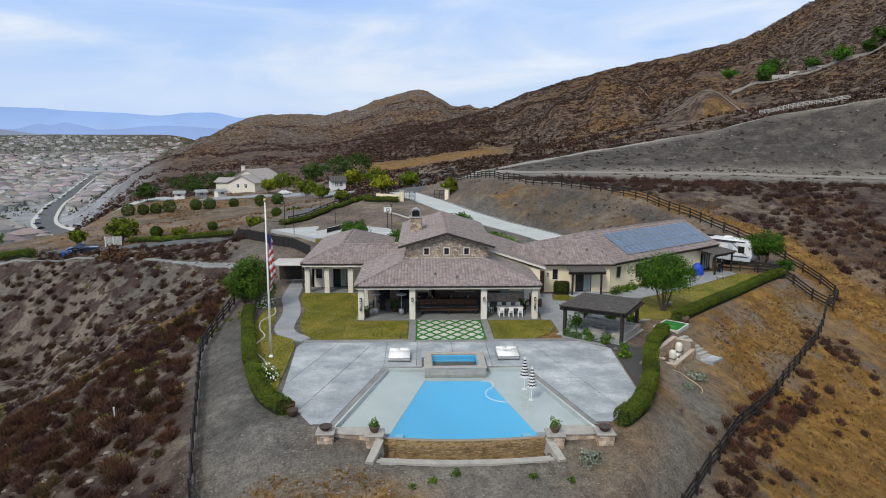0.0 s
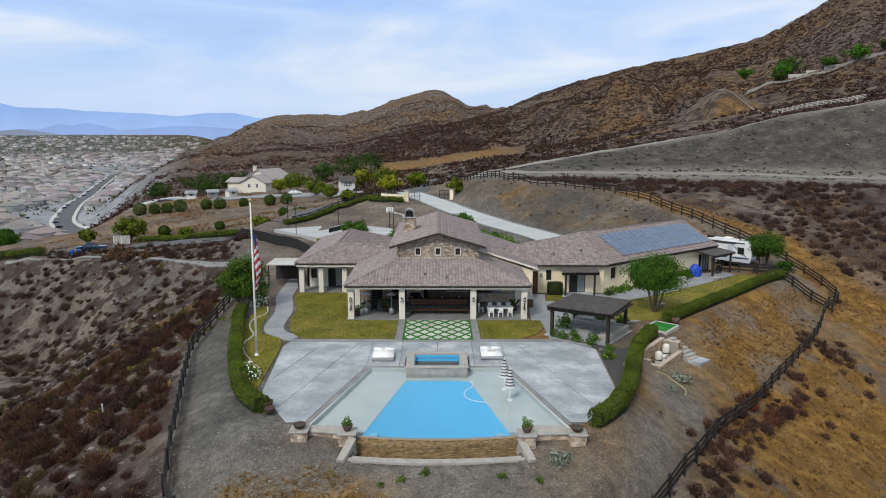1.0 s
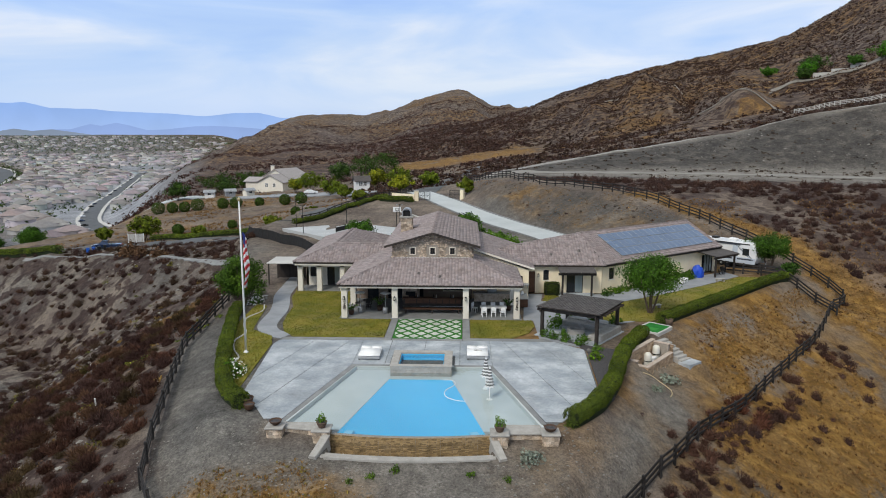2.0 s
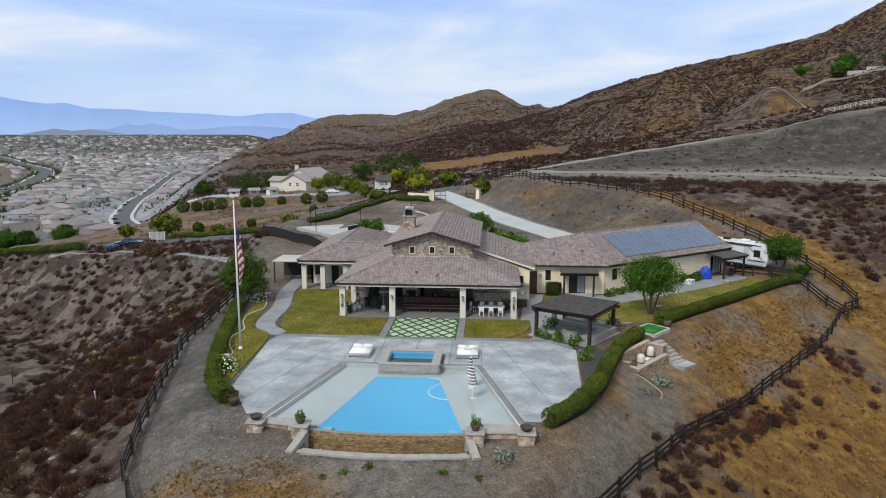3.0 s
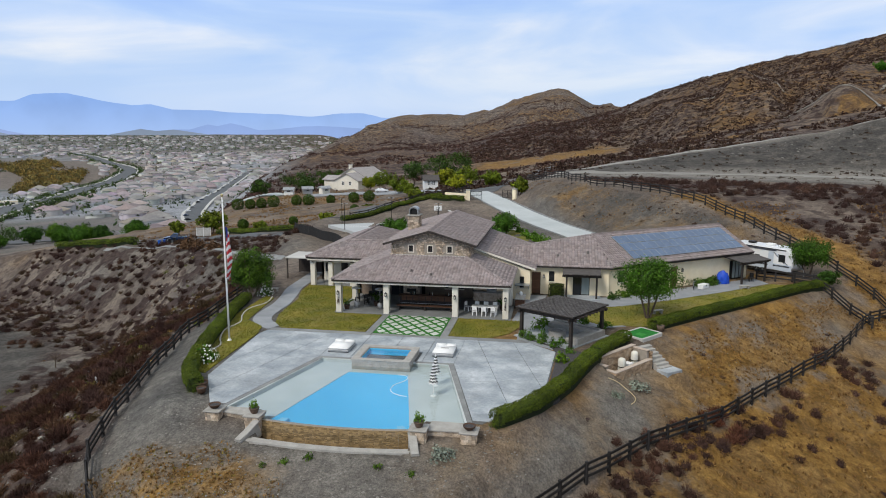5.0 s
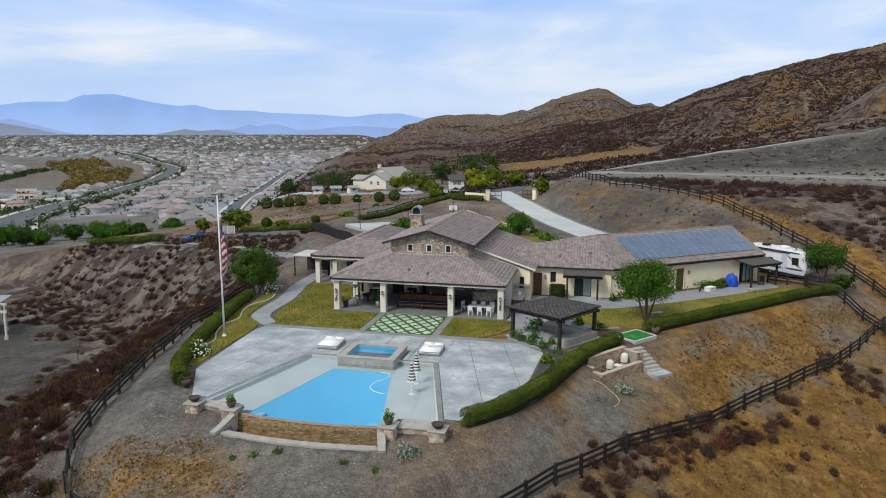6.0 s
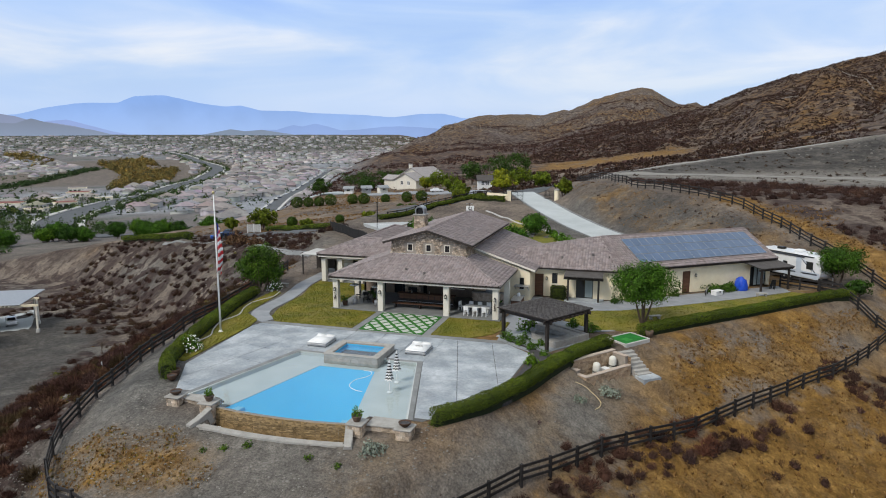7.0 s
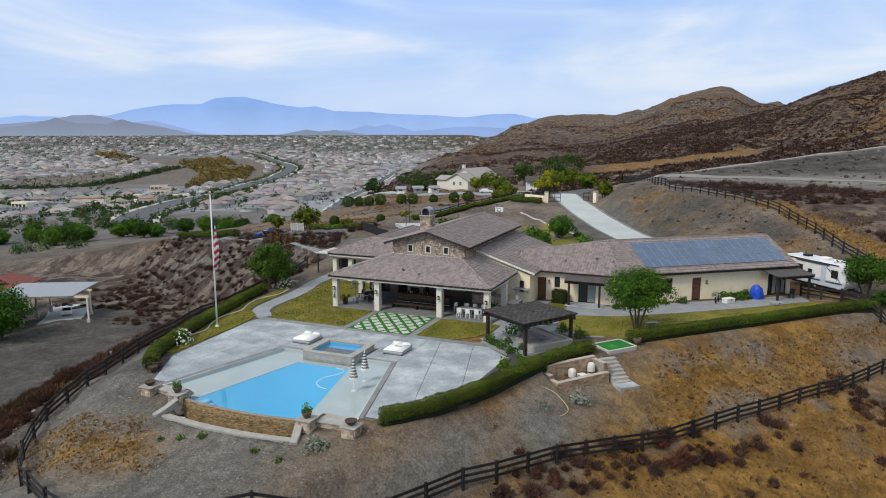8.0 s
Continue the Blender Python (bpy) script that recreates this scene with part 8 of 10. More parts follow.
for x, y in ((-23.5, 74.8), (-18.2, 86.5), (-7.6, 77.5), (-26.5, 82.5)):
    light_pole(x, y, 4.6)
hoop = thing("basketball_hoop", pose(-8.6, 82.3, 1.1, 0, 0, 10), "basketball hoop with a white backboard", "hoop")
part("pole", rod((0, 0, 0), (0, 0, 3.3), .07, n=8), BLACK_METAL, hoop)
part("arm", beam((0, 0, 3.2), (0, -.9, 3.4), .1, .1), BLACK_METAL, hoop)
part("backboard", box(-.7, .7, -1.0, -.95, 2.9, 3.75, .02), WHITE_PAINT, hoop)
part("target", frame_mesh(-.3, .3, 3.1, 3.55, -1.03, 1, 1, .05), BLACK_METAL, hoop)
part("rim", lathe([(.2, 3.05), (.24, 3.05), (.24, 3.08), (.2, 3.08)], 14, m=pose(0, -1.3, 0)), IRON_BROWN, hoop)
net = thing("court_net", pose(-16.5, 79.8, 1.12, 0, 0, 68), "low tennis net across the court", "net")
part("mesh", box(-4.5, 4.5, -.015, .015, .1, .85), BLACK_CLOTH, net)
part("top_tape", box(-4.5, 4.5, -.025, .025, .85, .93), WHITE_PAINT, net)
for x in (-4.5, 4.5):
    part("post", rod((x, 0, 0), (x, 0, 1.0), .05, n=6), BLACK_METAL, net)


# ---- vehicles ----
def wheel(parent, x, y, r, w=.2):
    t = part("wheel", lathe([(r * .55, -w / 2), (r * .95, -w / 2), (r, -w / 3), (r, w / 3), (r * .95, w / 2), (r * .55, w / 2)], 18, m=pose(0, 0, 0, 90)), RUBBER, parent, m=pose(x, y, r))
    part("rim", lathe([(r * .1, -w / 2 - .01), (r * .58, -w / 2 + .01), (r * .58, w / 2 - .01), (r * .1, w / 2 + .01)], 12, m=pose(0, 0, 0, 90)), GREY_METAL, t)


def car(m, paint, label, pickup=False):
    t = thing("car", m, label, "car")
    L, W = (5.6, 1.95) if pickup else (4.5, 1.8)
    prof = [(-L / 2, .35), (-L / 2, .85), (-L / 2 + .1, .95)]
    prof += [(-.4, .98), (-.3, 1.72), (.75, 1.75), (1.35, 1.05)] if pickup else [(-1.75, .98), (-1.1, 1.42), (.35, 1.45), (1.1, .98)]
    prof += [(L / 2 - .15, .85), (L / 2, .65), (L / 2, .35)]
    bm = bmesh.new()
    a = [bm.verts.new((x, -W / 2 + (.14 if z > 1.1 else 0), z)) for x, z in prof]
    b = [bm.verts.new((x, W / 2 - (.14 if z > 1.1 else 0), z)) for x, z in prof]
    bm.faces.new(a)
    bm.faces.new(b[::-1])
    for i in range(len(prof)):
        j = (i + 1) % len(prof)
        bm.faces.new((a[j], a[i], b[i], b[j]))
    bmesh.ops.recalc_face_normals(bm, faces=bm.faces[:])
    bmesh.ops.bevel(bm, geom=bm.edges[:], offset=.05, segments=2, affect="EDGES")
    part("body", bm, paint, t, smooth=False)
    x0, x1, z0, z1 = (-.25, .95, 1.12, 1.62) if pickup else (-1.15, .6, 1.02, 1.36)
    for s in (-1, 1):
        part("side_window", slab3([(x0, s * (W / 2 - .03), z0), (x1 + .2, s * (W / 2 - .03), z0), (x1 - .25, s * (W / 2 - .115), z1), (x0 + .15, s * (W / 2 - .115), z1)], .02), WINDSHIELD, t)
    xw = (1.36, .80) if pickup else (1.09, .42)
    part("windscreen", slab3([(xw[0] + .0, -W / 2 + .2, 1.07), (xw[0], W / 2 - .2, 1.07), (xw[1], W / 2 - .3, 1.7 if pickup else 1.42), (xw[1], -W / 2 + .3, 1.7 if pickup else 1.42)], -.03), WINDSHIELD, t)
    for sx in (-L / 2 + .85, L / 2 - .9):
        for sy in (-W / 2 + .1, W / 2 - .1):
            wheel(t, sx, sy, .38 if pickup else .32)
    for sy in (-.65, .65):
        part("headlight", box(L / 2 - .06, L / 2 + .02, sy - .16, sy + .16, .62, .78, .02), WHITE_PAINT, t)
        part("tail_light", box(-L / 2 - .02, -L / 2 + .05, sy - .1, sy + .1, .65, .9), FLAG_RED, t)
    part("bumper", box(L / 2 - .05, L / 2 + .06, -W / 2 + .1, W / 2 - .1, .38, .55, .03), GREY_METAL, t)


gz = ground_z(-70.5, 100.5)
car(pose(-70.5, 100.5, gz + .06, 0, 0, 196), NAVY_CAR, "dark blue pickup parked beside the ridge road", True)
for i, (x, y) in enumerate(((-72.2, 96.2), (-71.2, 96.5), (-70.2, 96.8), (-69.2, 97.1))):
    t = thing("wheelie_bin", pose(x, y, ground_z(x, y), 0, 0, 14 + 5 * i), "blue wheeled rubbish bin at the roadside" if i < 2 else "black wheeled rubbish bin at the roadside", "bin", "bins at the roadside")
    mt = BLUE_BIN if i < 2 else BLACK_METAL
    bm = bmesh.new()
    box(-.28, .28, -.32, .32, .05, 1.0, .04, bm)
    for v in bm.verts:
        k = .78 + .22 * v.co.z
        v.co.x, v.co.y = v.co.x * k, v.co.y * k
    part("body", bm, mt, t)
    part("lid", box(-.31, .31, -.36, .34, 1.0, 1.07, .02), mt, t)
    for s in (-.27, .27):
        part("wheel", lathe([(.02, -.03), (.11, -.03), (.11, .03), (.02, .03)], 10, m=pose(s, .33, .11, 0, 90)), RUBBER, t)
pf = thing("white_panel_fence", pose(-64.5, 102.5, ground_z(-64.5, 102.5), 0, 0, 18), "tall white panel fence by the road", "fence")
for k in range(2):
    for s in range(6):
        part("slat", box(-2.18 + k * 1.5 + s * .24, -1.98 + k * 1.5 + s * .24, -.03, .03, .1, 1.9, .01), CURB, pf)
for k in range(3):
    part("post", box(-2.28 + k * 1.5, -2.18 + k * 1.5, -.06, .06, -.3, 2.0), WHITE_PAINT, pf)


def travel_trailer(m):
    t = thing("travel_trailer", m, "white camper trailer with grey and dark stripes", "trailer")
    L, W = 7.4, 2.45
    prof = [(-L / 2, .55), (-L / 2, 1.75), (-L / 2 - 1.0, 1.95), (-L / 2 - 1.15, 2.75), (-L / 2 - .9, 3.02), (L / 2 - .9, 3.02), (L / 2 - .3, 2.7), (L / 2 - .02, 1.9), (L / 2, 1.2), (L / 2 - .15, .85), (L / 2 - .5, .55)]
    bm = bmesh.new()
    a = [bm.verts.new((x, -W / 2, z)) for x, z in prof]
    b = [bm.verts.new((x, W / 2, z)) for x, z in prof]
    bm.faces.new(a)
    bm.faces.new(b[::-1])
    for i in range(len(prof)):
        j = (i + 1) % len(prof)
        bm.faces.new((a[j], a[i], b[i], b[j]))
    bmesh.ops.recalc_face_normals(bm, faces=bm.faces[:])
    bmesh.ops.bevel(bm, geom=bm.edges[:], offset=.07, segments=3, affect="EDGES")
    part("body", bm, ROBE_WHITE, t)
    for s in (-1, 1):
        y = s * (W / 2 + .008)
        for x0, x1, z0, z1 in ((-2.9, -1.9, 1.6, 2.3), (-1.2, -.6, 1.5, 2.0), (1.9, 2.75, 1.55, 2.35)):
            w = part("window", box(x0, x1, y - .015, y + .015, z0, z1, .01), BLACK_METAL, t)
            part("pane", box(x0 + .06, x1 - .06, y - .022, y + .022, z0 + .06, z1 - .06), WINDSHIELD, w)
        part("door", box(.55, 1.25, y - .02, y + .02, .75, 2.6, .02), RV_GREY, t, "grey entry door")
        # panel tone carries the shade on the white side
        part("side_panel", box(-L / 2 + .05, L / 2 - .1, y - .012, y + .012, .62, 1.3), RV_GREY, t, "lower side panel in the blue-grey of the shaded side")
        part("roof_trim", box(-L / 2 - .9, L / 2 - .9, y - .02, y + .02, 2.78, 2.9), BLACK_METAL, t)
        part("stripe", slab3([(-3.6, y - .012, 1.05), (-3.6, y + .012, 1.05), (3.3, y + .012, 1.2), (3.3, y - .012, 1.2)], .16), DARK_GRAPHIC, t)
        for k in range(3):
            part("swoosh", slab3([(1.2 + .3 * k, y - .01, 2.6 - .1 * k), (1.2 + .3 * k, y + .01, 2.6 - .1 * k), (2.7 + .25 * k, y + .01, 1.45 - .1 * k), (2.7 + .25 * k, y - .01, 1.45 - .1 * k)], .1), DARK_GRAPHIC if k % 2 == 0 else RV_GREY, t)
        for x in (-.9, -.1):
            wheel(t, x, s * (W / 2 - .12), .36)
    part("roof_air_unit", box(-.5, .5, -.4, .4, 3.0, 3.28, .08), WHITE_PAINT, t)
    part("roof_air_unit", box(-2.9, -2.1, -.4, .4, 3.0, 3.26, .08), BLACK_METAL, t, "dark roof air unit")
    part("roof_vent", box(1.0, 1.5, -.25, .25, 3.0, 3.14, .03), WHITE_PAINT, t)
    part("awning_roll", rod((-2.8, -W / 2 - .08, 2.75), (1.6, -W / 2 - .08, 2.75), .07, n=8), DARK_GRAPHIC, t)
    part("hitch", beam((L / 2 - .6, 0, .55), (L / 2 + 1.0, 0, .5), .14, .14), BLACK_METAL, t)
    part("jack", rod((L / 2 + .7, 0, 0), (L / 2 + .7, 0, .9), .05, n=6), GREY_METAL, t)
    part("skirt", box(-L / 2 + .2, L / 2 - .7, -W / 2 + .15, W / 2 - .15, .35, .56), BLACK_METAL, t)


travel_trailer(pose(39.6, 54.6, ground_z(39.6, 54.6) + .03, 0, 0, -49) @ Matrix.Diagonal((1.04, 1.04, 1.14, 1)))


# ---- trees ----
def crown_points(n_clumps, per, r, h, z0, spread, seed):
    g = np.random.default_rng(seed)
    d = g.normal(size=(n_clumps, 3))
    d /= np.linalg.norm(d, axis=1, keepdims=True)
    d[:, 2] = d[:, 2] * .9 + .1
    c = d * (g.uniform(.35, 1.0, (n_clumps, 1)) ** .6) * np.array([r, r, h / 2]) + np.array([0, 0, z0 + h / 2])
    c[:, :2] *= 1 + .25 * g.normal(size=(n_clumps, 1))
    e = g.normal(size=(n_clumps, per, 3))
    e /= np.linalg.norm(e, axis=2, keepdims=True)
    p = c[:, None, :] + e * g.uniform(.4, 1.0, (n_clumps, per, 1)) * spread
    return p.reshape(-1, 3), (e + d[:, None, :] * .6).reshape(-1, 3), np.repeat(g.uniform(.65, 1.35, n_clumps), per), c


def tree(x, y, h, r, tint, label, leaves=(70, 60), leaf=.2, trunk=.14, z=None, stems=3, seed=1, low=.28, group="", name="tree"):
    z = ground_z(x, y) if z is None else z
    t = thing(name, pose(x, y, z - .05), label, "tree", group)
    p, nr, tone, clumps = crown_points(leaves[0], leaves[1], r, h * (1 - low), h * low, r * .30, seed)
    v, f, c = leaf_cloud(p, leaf * RNG.uniform(.7, 1.3, len(p)), nr, np.array(tint)[None, :] * tone[:, None], 1.1, .6)
    part("crown", raw_mesh("crown", v, f, LEAF, [("tint", c)]), None, t)
    bm = bmesh.new()
    fork = h * low * .55
    if stems == 1:
        rod((0, 0, -.1), (0.02, 0, h * .62), trunk, trunk * .45, 8, bm)
    for k in range(stems if stems > 1 else 0):
        a = 6.28 * k / stems + seed
        b1 = Vector((math.cos(a) * .12, math.sin(a) * .12, -.1))
        b2 = Vector((math.cos(a) * r * .28, math.sin(a) * r * .28, h * low * 1.2))
        b3 = Vector((math.cos(a) * r * .45, math.sin(a) * r * .45, h * .7))
        rod(b1, b2, trunk, trunk * .7, 8, bm)
        rod(b2, b3, trunk * .7, trunk * .3, 7, bm)
    for c_ in clumps[:: max(1, len(clumps) // 9)]:
        a = Vector((c_[0] * .35, c_[1] * .35, h * low * 1.3))
        rod(a, Vector(c_), trunk * .38, trunk * .1, 5, bm)
    part("trunk", bm, BARK, t)
    return t


tree(21.7, 28.6, 5.8, 2.6, (.8, .95, .5), "broad green shade tree with several slim stems", (150, 90), .17, .11, z=0, stems=4, seed=3, low=.3)
tree(-19.8, 30.6, 5.6, 2.3, (.85, .85, .5), "leafy green tree beside the garden walk", (110, 80), .2, .12, stems=3, seed=5, low=.12)
tree(-21.4, 34.5, 3.6, 1.6, (.6, .7, .5), "dark green shrubby tree by the fence", (60, 60), .2, .1, stems=3, seed=9, low=.1)
tree(43.3, 51.6, 5.0, 2.5, (.62, .72, .34), "bright green pepper tree beside the trailer", (100, 80), .2, .12, stems=3, seed=7, low=.25)
tree(44.8, 49.6, 2.0, 1.3, (.55, .65, .5), "low dark shrub tree by the rail fence", (40, 50), .2, .07, stems=3, seed=8, low=.1)
for i, (x, y, h, r) in enumerate(((3.9, 76, 3.6, 2.1), (2.5, 65.5, 3.7, 2.4), (-13.2, 68.5, 3.6, 2.2), (-5.6, 63.5, 3.2, 1.7))):
    tree(x, y, h, r, (.85, 1.05, .55), "rounded green tree behind the house", (70, 60), .26, .1, stems=3, seed=20 + i, low=.1, group="trees behind the house")
for x, y, r in ((8.6, 72.5, 1.0), (9.6, 69.8, 1.2), (7.4, 75.2, .9), (10.6, 67.6, 1.2), (6.2, 78, .9), (11.6, 66.6, .9)):
    shrub(x, y, r, r * 1.25, (1.2, 1.3, .7), "green shrub in the row along the driveway", LEAF, 420, .26, group="shrubs along the driveway")


def ball_shrub(x, y, r):
    """A shrub clipped to a ball: leaves close to one rounded shell."""
    t = thing("ball_shrub", pose(x, y, ground_z(x, y)), "dark green shrub clipped to a ball on bare earth", "shrub", "clipped ball shrubs in a row")
    n = 1500
    d = RNG.normal(size=(n, 3))
    d /= np.linalg.norm(d, axis=1, keepdims=True)
    c = d * RNG.uniform(.8, 1.03, (n, 1)) * r + np.array([0, 0, r * .85])
    v, f, cc = leaf_cloud(c, RNG.uniform(.2, .42, n), d, np.array([[.62, .72, .5]]) * RNG.uniform(.75, 1.25, (n, 1)), 1.1, .5)
    part("foliage", raw_mesh("foliage", v, f, HEDGE_LEAF, [("tint", cc)]), None, t)
    part("stems", rod((0, 0, -.1), (.02, .03, r), .09, .04, 6), BARK, t)


YARD = [(-90, 222, 8, 5.5, 0), (-80, 228, 7.5, 5, 0), (-72, 226, 7, 4.5, 0), (-84, 216, 5, 3.5, 0), (-49, 196, 7, 4, 1), (-38, 176, 5.5, 3, 1), (-42, 216, 9, 4.5, 2), (-35, 233, 10, 6, 2), (-27, 226, 10, 5.5, 2), (-25, 188, 6, 3.6, 1), (-17, 178, 6, 3.5, 1), (-32, 164, 4, 2.6, 1),
        (-12, 128, 4.5, 2.6, 1), (-21, 120, 3, 1.8, 3), (-30, 112, 2.6, 1.7, 3), (-37, 104, 2.2, 1.5, 3), (-65, 105.5, 5.2, 3.0, 3), (-75, 108, 3.4, 1.5, 3), (-52, 103, 1.8, 1.4, 3), (3.6, 118, 4.2, 1.6, 3), (-6, 150, 4, 2.6, 1), (-55, 200, 5, 3, 1), (-95, 196, 6, 3.4, 0)]
TONES = [(.55, .58, .45), (1.7, 1.15, .45), (.55, .58, .5), (1.7, 1.05, .45)]
NAMES = ["dark green spreading tree by the neighbouring house", "yellow-green autumn tree on the ridge", "tall dark eucalyptus tree on the ridge", "fresh green tree beside the ridge road"]
for i, (x, y, h, r, k) in enumerate(YARD):
    tree(x, y, h, r, (3.0, 1.6, .5) if k == 1 and i % 3 == 0 else TONES[k], NAMES[k], (45, 40), .55, .16, stems=2, seed=40 + i, low=.15, group="trees on the ridge")
for i, (x, y, r) in enumerate(((-89.5, 168, 1.9), (-84.3, 166, 1.6), (-81, 167, 1.6), (-77.8, 169, 1.9), (-69.8, 168.5, 1.7), (-65.6, 168, 1.8), (-59, 170, 1.4), (-49.6, 164, 1.6), (-44.5, 163, 1.7), (-36, 121, 1.1), (-48, 112, 1.0), (-59, 109, 1.2))):
    ball_shrub(x, y, r * 1.05)
for i, (x, y, r) in enumerate(((-56.5, 81.5, 2.4), (-53.5, 79.0, 1.8), (-49, 76.5, 1.6))):
    shrub(x, y, r, r * .95, (1.5, 1.2, .8), "large brown dry bush beside the road", BRUSH, 420, .25, group="dry bushes by the road", name="dry_bush")


# ---- the neighbour's house on the ridge ----
def gable_house(m, w, d, h, rise, wall_m, roof_m, label, chimney=False, garage=False):
    t = thing("neighbour_house", m, label, "house")
    part("wall", box(-w / 2, w / 2, -d / 2, d / 2, -1.5, h), wall_m, t)
    for s in (-1, 1):
        part("roof", slab3([(-w / 2 - .5, s * (d / 2 + .5), h - .05), (w / 2 + .5, s * (d / 2 + .5), h - .05), (w / 2 + .5, 0, h + rise), (-w / 2 - .5, 0, h + rise)], .2), roof_m, t)
    for x in (-w / 2 + .01, w / 2 - .01):
        bm = bmesh.new()
        bm.faces.new([bm.verts.new(p) for p in ((x, -d / 2, h - .1), (x, d / 2, h - .1), (x, 0, h + rise - .2))])
        part("gable", bm, wall_m, t)
    for x in np.linspace(-w / 2 + 1.6, w / 2 - 1.6, 4):
        for s in (-1, 1):
            wn_ = part("window", frame_mesh(x - .6, x + .6, 1.0, 2.3, 0, 2, 2, .08), WHITE_PAINT, t, m=pose(0, s * (d / 2 + .02) - .05, 0))
            part("pane", box(x - .52, x + .52, .01, .03, 1.08, 2.22), DARK_GLASS, wn_)
    if chimney:
        part("chimney", box(-w / 2 + 1.0, -w / 2 + 2.0, -.5, .5, h, h + rise + 1.2, .03), wall_m, t)
    return t


def villa_block(t, m, w, d, h, rise, windows=2):
    """A gabled block of the villa: its ridge runs along the block's own x."""
    part("wall", box(-w / 2, w / 2, -d / 2, d / 2, -2, h), STUCCO_WHITE, t, m=m)
    for s in (-1, 1):
        part("roof", slab3([(-w / 2 - .6, s * (d / 2 + .6), h - .15), (w / 2 + .6, s * (d / 2 + .6), h - .15), (w / 2 + .6, 0, h + rise), (-w / 2 - .6, 0, h + rise)], .22), PALE_ROOF, t, m=m)
    for x in (-w / 2 + .01, w / 2 - .01):
        bm = bmesh.new()
        bm.faces.new([bm.verts.new(p) for p in ((x, -d / 2, h - .1), (x, d / 2, h - .1), (x, 0, h + rise - .2))])
        part("gable", bm, STUCCO_WHITE, t, m=m)
    for k in range(windows):
        y = (k - (windows - 1) / 2) * 3.2
        wn_ = part("window", frame_mesh(-.6, .6, 1.0, 2.4, 0, 2, 2, .09), WHITE_PAINT, t, m=m @ pose(-w / 2 - .03, y, 0, 0, 0, -90))
        part("pane", box(-.52, .52, .01, .03, 1.08, 2.32), DARK_GLASS, wn_)


PALE_ROOF = mat("pale_concrete_tile", [(0.27, 0.25, 0.245), (0.36, 0.335, 0.325)], 1.2, 6, .9, fine=.12, fine_scale=3)
gz = ground_z(-66, 222)
nh = thing("neighbour_house", pose(-65, 223, gz), "white two-storey villa with several pale roofed gables", "house")
villa_block(nh, pose(0, 3, 0, 0, 0, 68), 13, 14, 3.6, 3.6)
villa_block(nh, pose(-1.2, -7.5, 0, 0, 0, 72), 7, 10.5, 2.9, 2.7)
villa_block(nh, pose(-9.5, -1.5, 0, 0, 0, -18), 7, 6, 2.8, 1.4, 1)
part("chimney", box(-6.2, -5.0, 4.5, 5.7, 3, 8.0, .03), STUCCO_WHITE, nh)
part("chimney_cap", box(-6.35, -4.85, 4.35, 5.85, 8.0, 8.25, .03), PALE_ROOF, nh)
gable_house(pose(-29.5, 183, ground_z(-29.5, 183), 0, 0, 20), 4.5, 3.6, 2.6, 1.6, WHITE_PAINT, TILE_DARK, "small white garden shed with a grey roof")
single("pavement", ribbon(smooth_line([(-108, 206), (-98, 205), (-88, 203)], 4), 12, .3, .35), DRIVE, "pale concrete pad beside the neighbouring house", "pad", kind="structure")
single("pavement", ribbon(smooth_line([(-76, 196), (-62, 192), (-48, 186), (-36, 178), (-22, 165)], 4), 7, .3, .35), WALKWAY, "pale concrete yard before the neighbouring house", "pad", kind="structure")
car(pose(-47, 187, ground_z(-47, 187) + .4, 0, 0, 20), WHITE_CAR, "white car parked in the neighbour's yard")
for i, (x, y) in enumerate(((-86, 202), (-78, 199.5), (-71, 198))):
    t = gable_house(pose(x, y, ground_z(x, y) + .2, 0, 0, 10 + 20 * i), 3.2, 2.4, 2.0, .8, [WHITE_PAINT, GREY_METAL, STUCCO_WHITE][i], GREY_METAL, "small pale outbuilding beside the neighbouring house")

# ---- carport in the hollow ----
cp = thing("carport", pose(-83.7, 55.6, -17.6, 0, 0, 28), "large open carport with a grey metal roof", "carport")
part("roof_sheet", box(-15, 0, 0, 12.7, 5.1, 5.24, .02), GREY_METAL, cp, "flat grey metal roof")
for y, e in ((.5, 2.8), (6.3, 1.0), (12.1, -1.6)):
    part("beam", box(-15.2, e, y - .14, y + .14, 4.72, 5.08), STUCCO, cp, "cream timber beam")
for k in range(22):
    part("rafter", box(-14.9 + k * .66, -14.8 + k * .66, -.3, 12.6, 4.9, 5.08), STUCCO_WHITE, cp)
for y, e in ((.5, 2.4), (6.3, .6), (12.1, -2.0)):
    for x in (e, -9.6):
        pp = part("post", box(x - .14, x + .14, y - .14, y + .14, .6, 4.72), STUCCO_WHITE, cp)
        part("post_base", box(x - .28, x + .28, y - .28, y + .28, -.8, .6, .02), CURB, pp)
car(pose(-91.4, 60.3, ground_z(-91.4, 60.3) + .14, 0, 0, -40), WHITE_CAR, "white hatchback parked beneath the carport")
single("pavement", ribbon(smooth_line([(-87, 55), (-91, 59.5), (-96, 64.5), (-101, 69)], 5), 7.5, .3, .12), DRIVE, "pale concrete drive through the carport", "driveway", kind="structure")


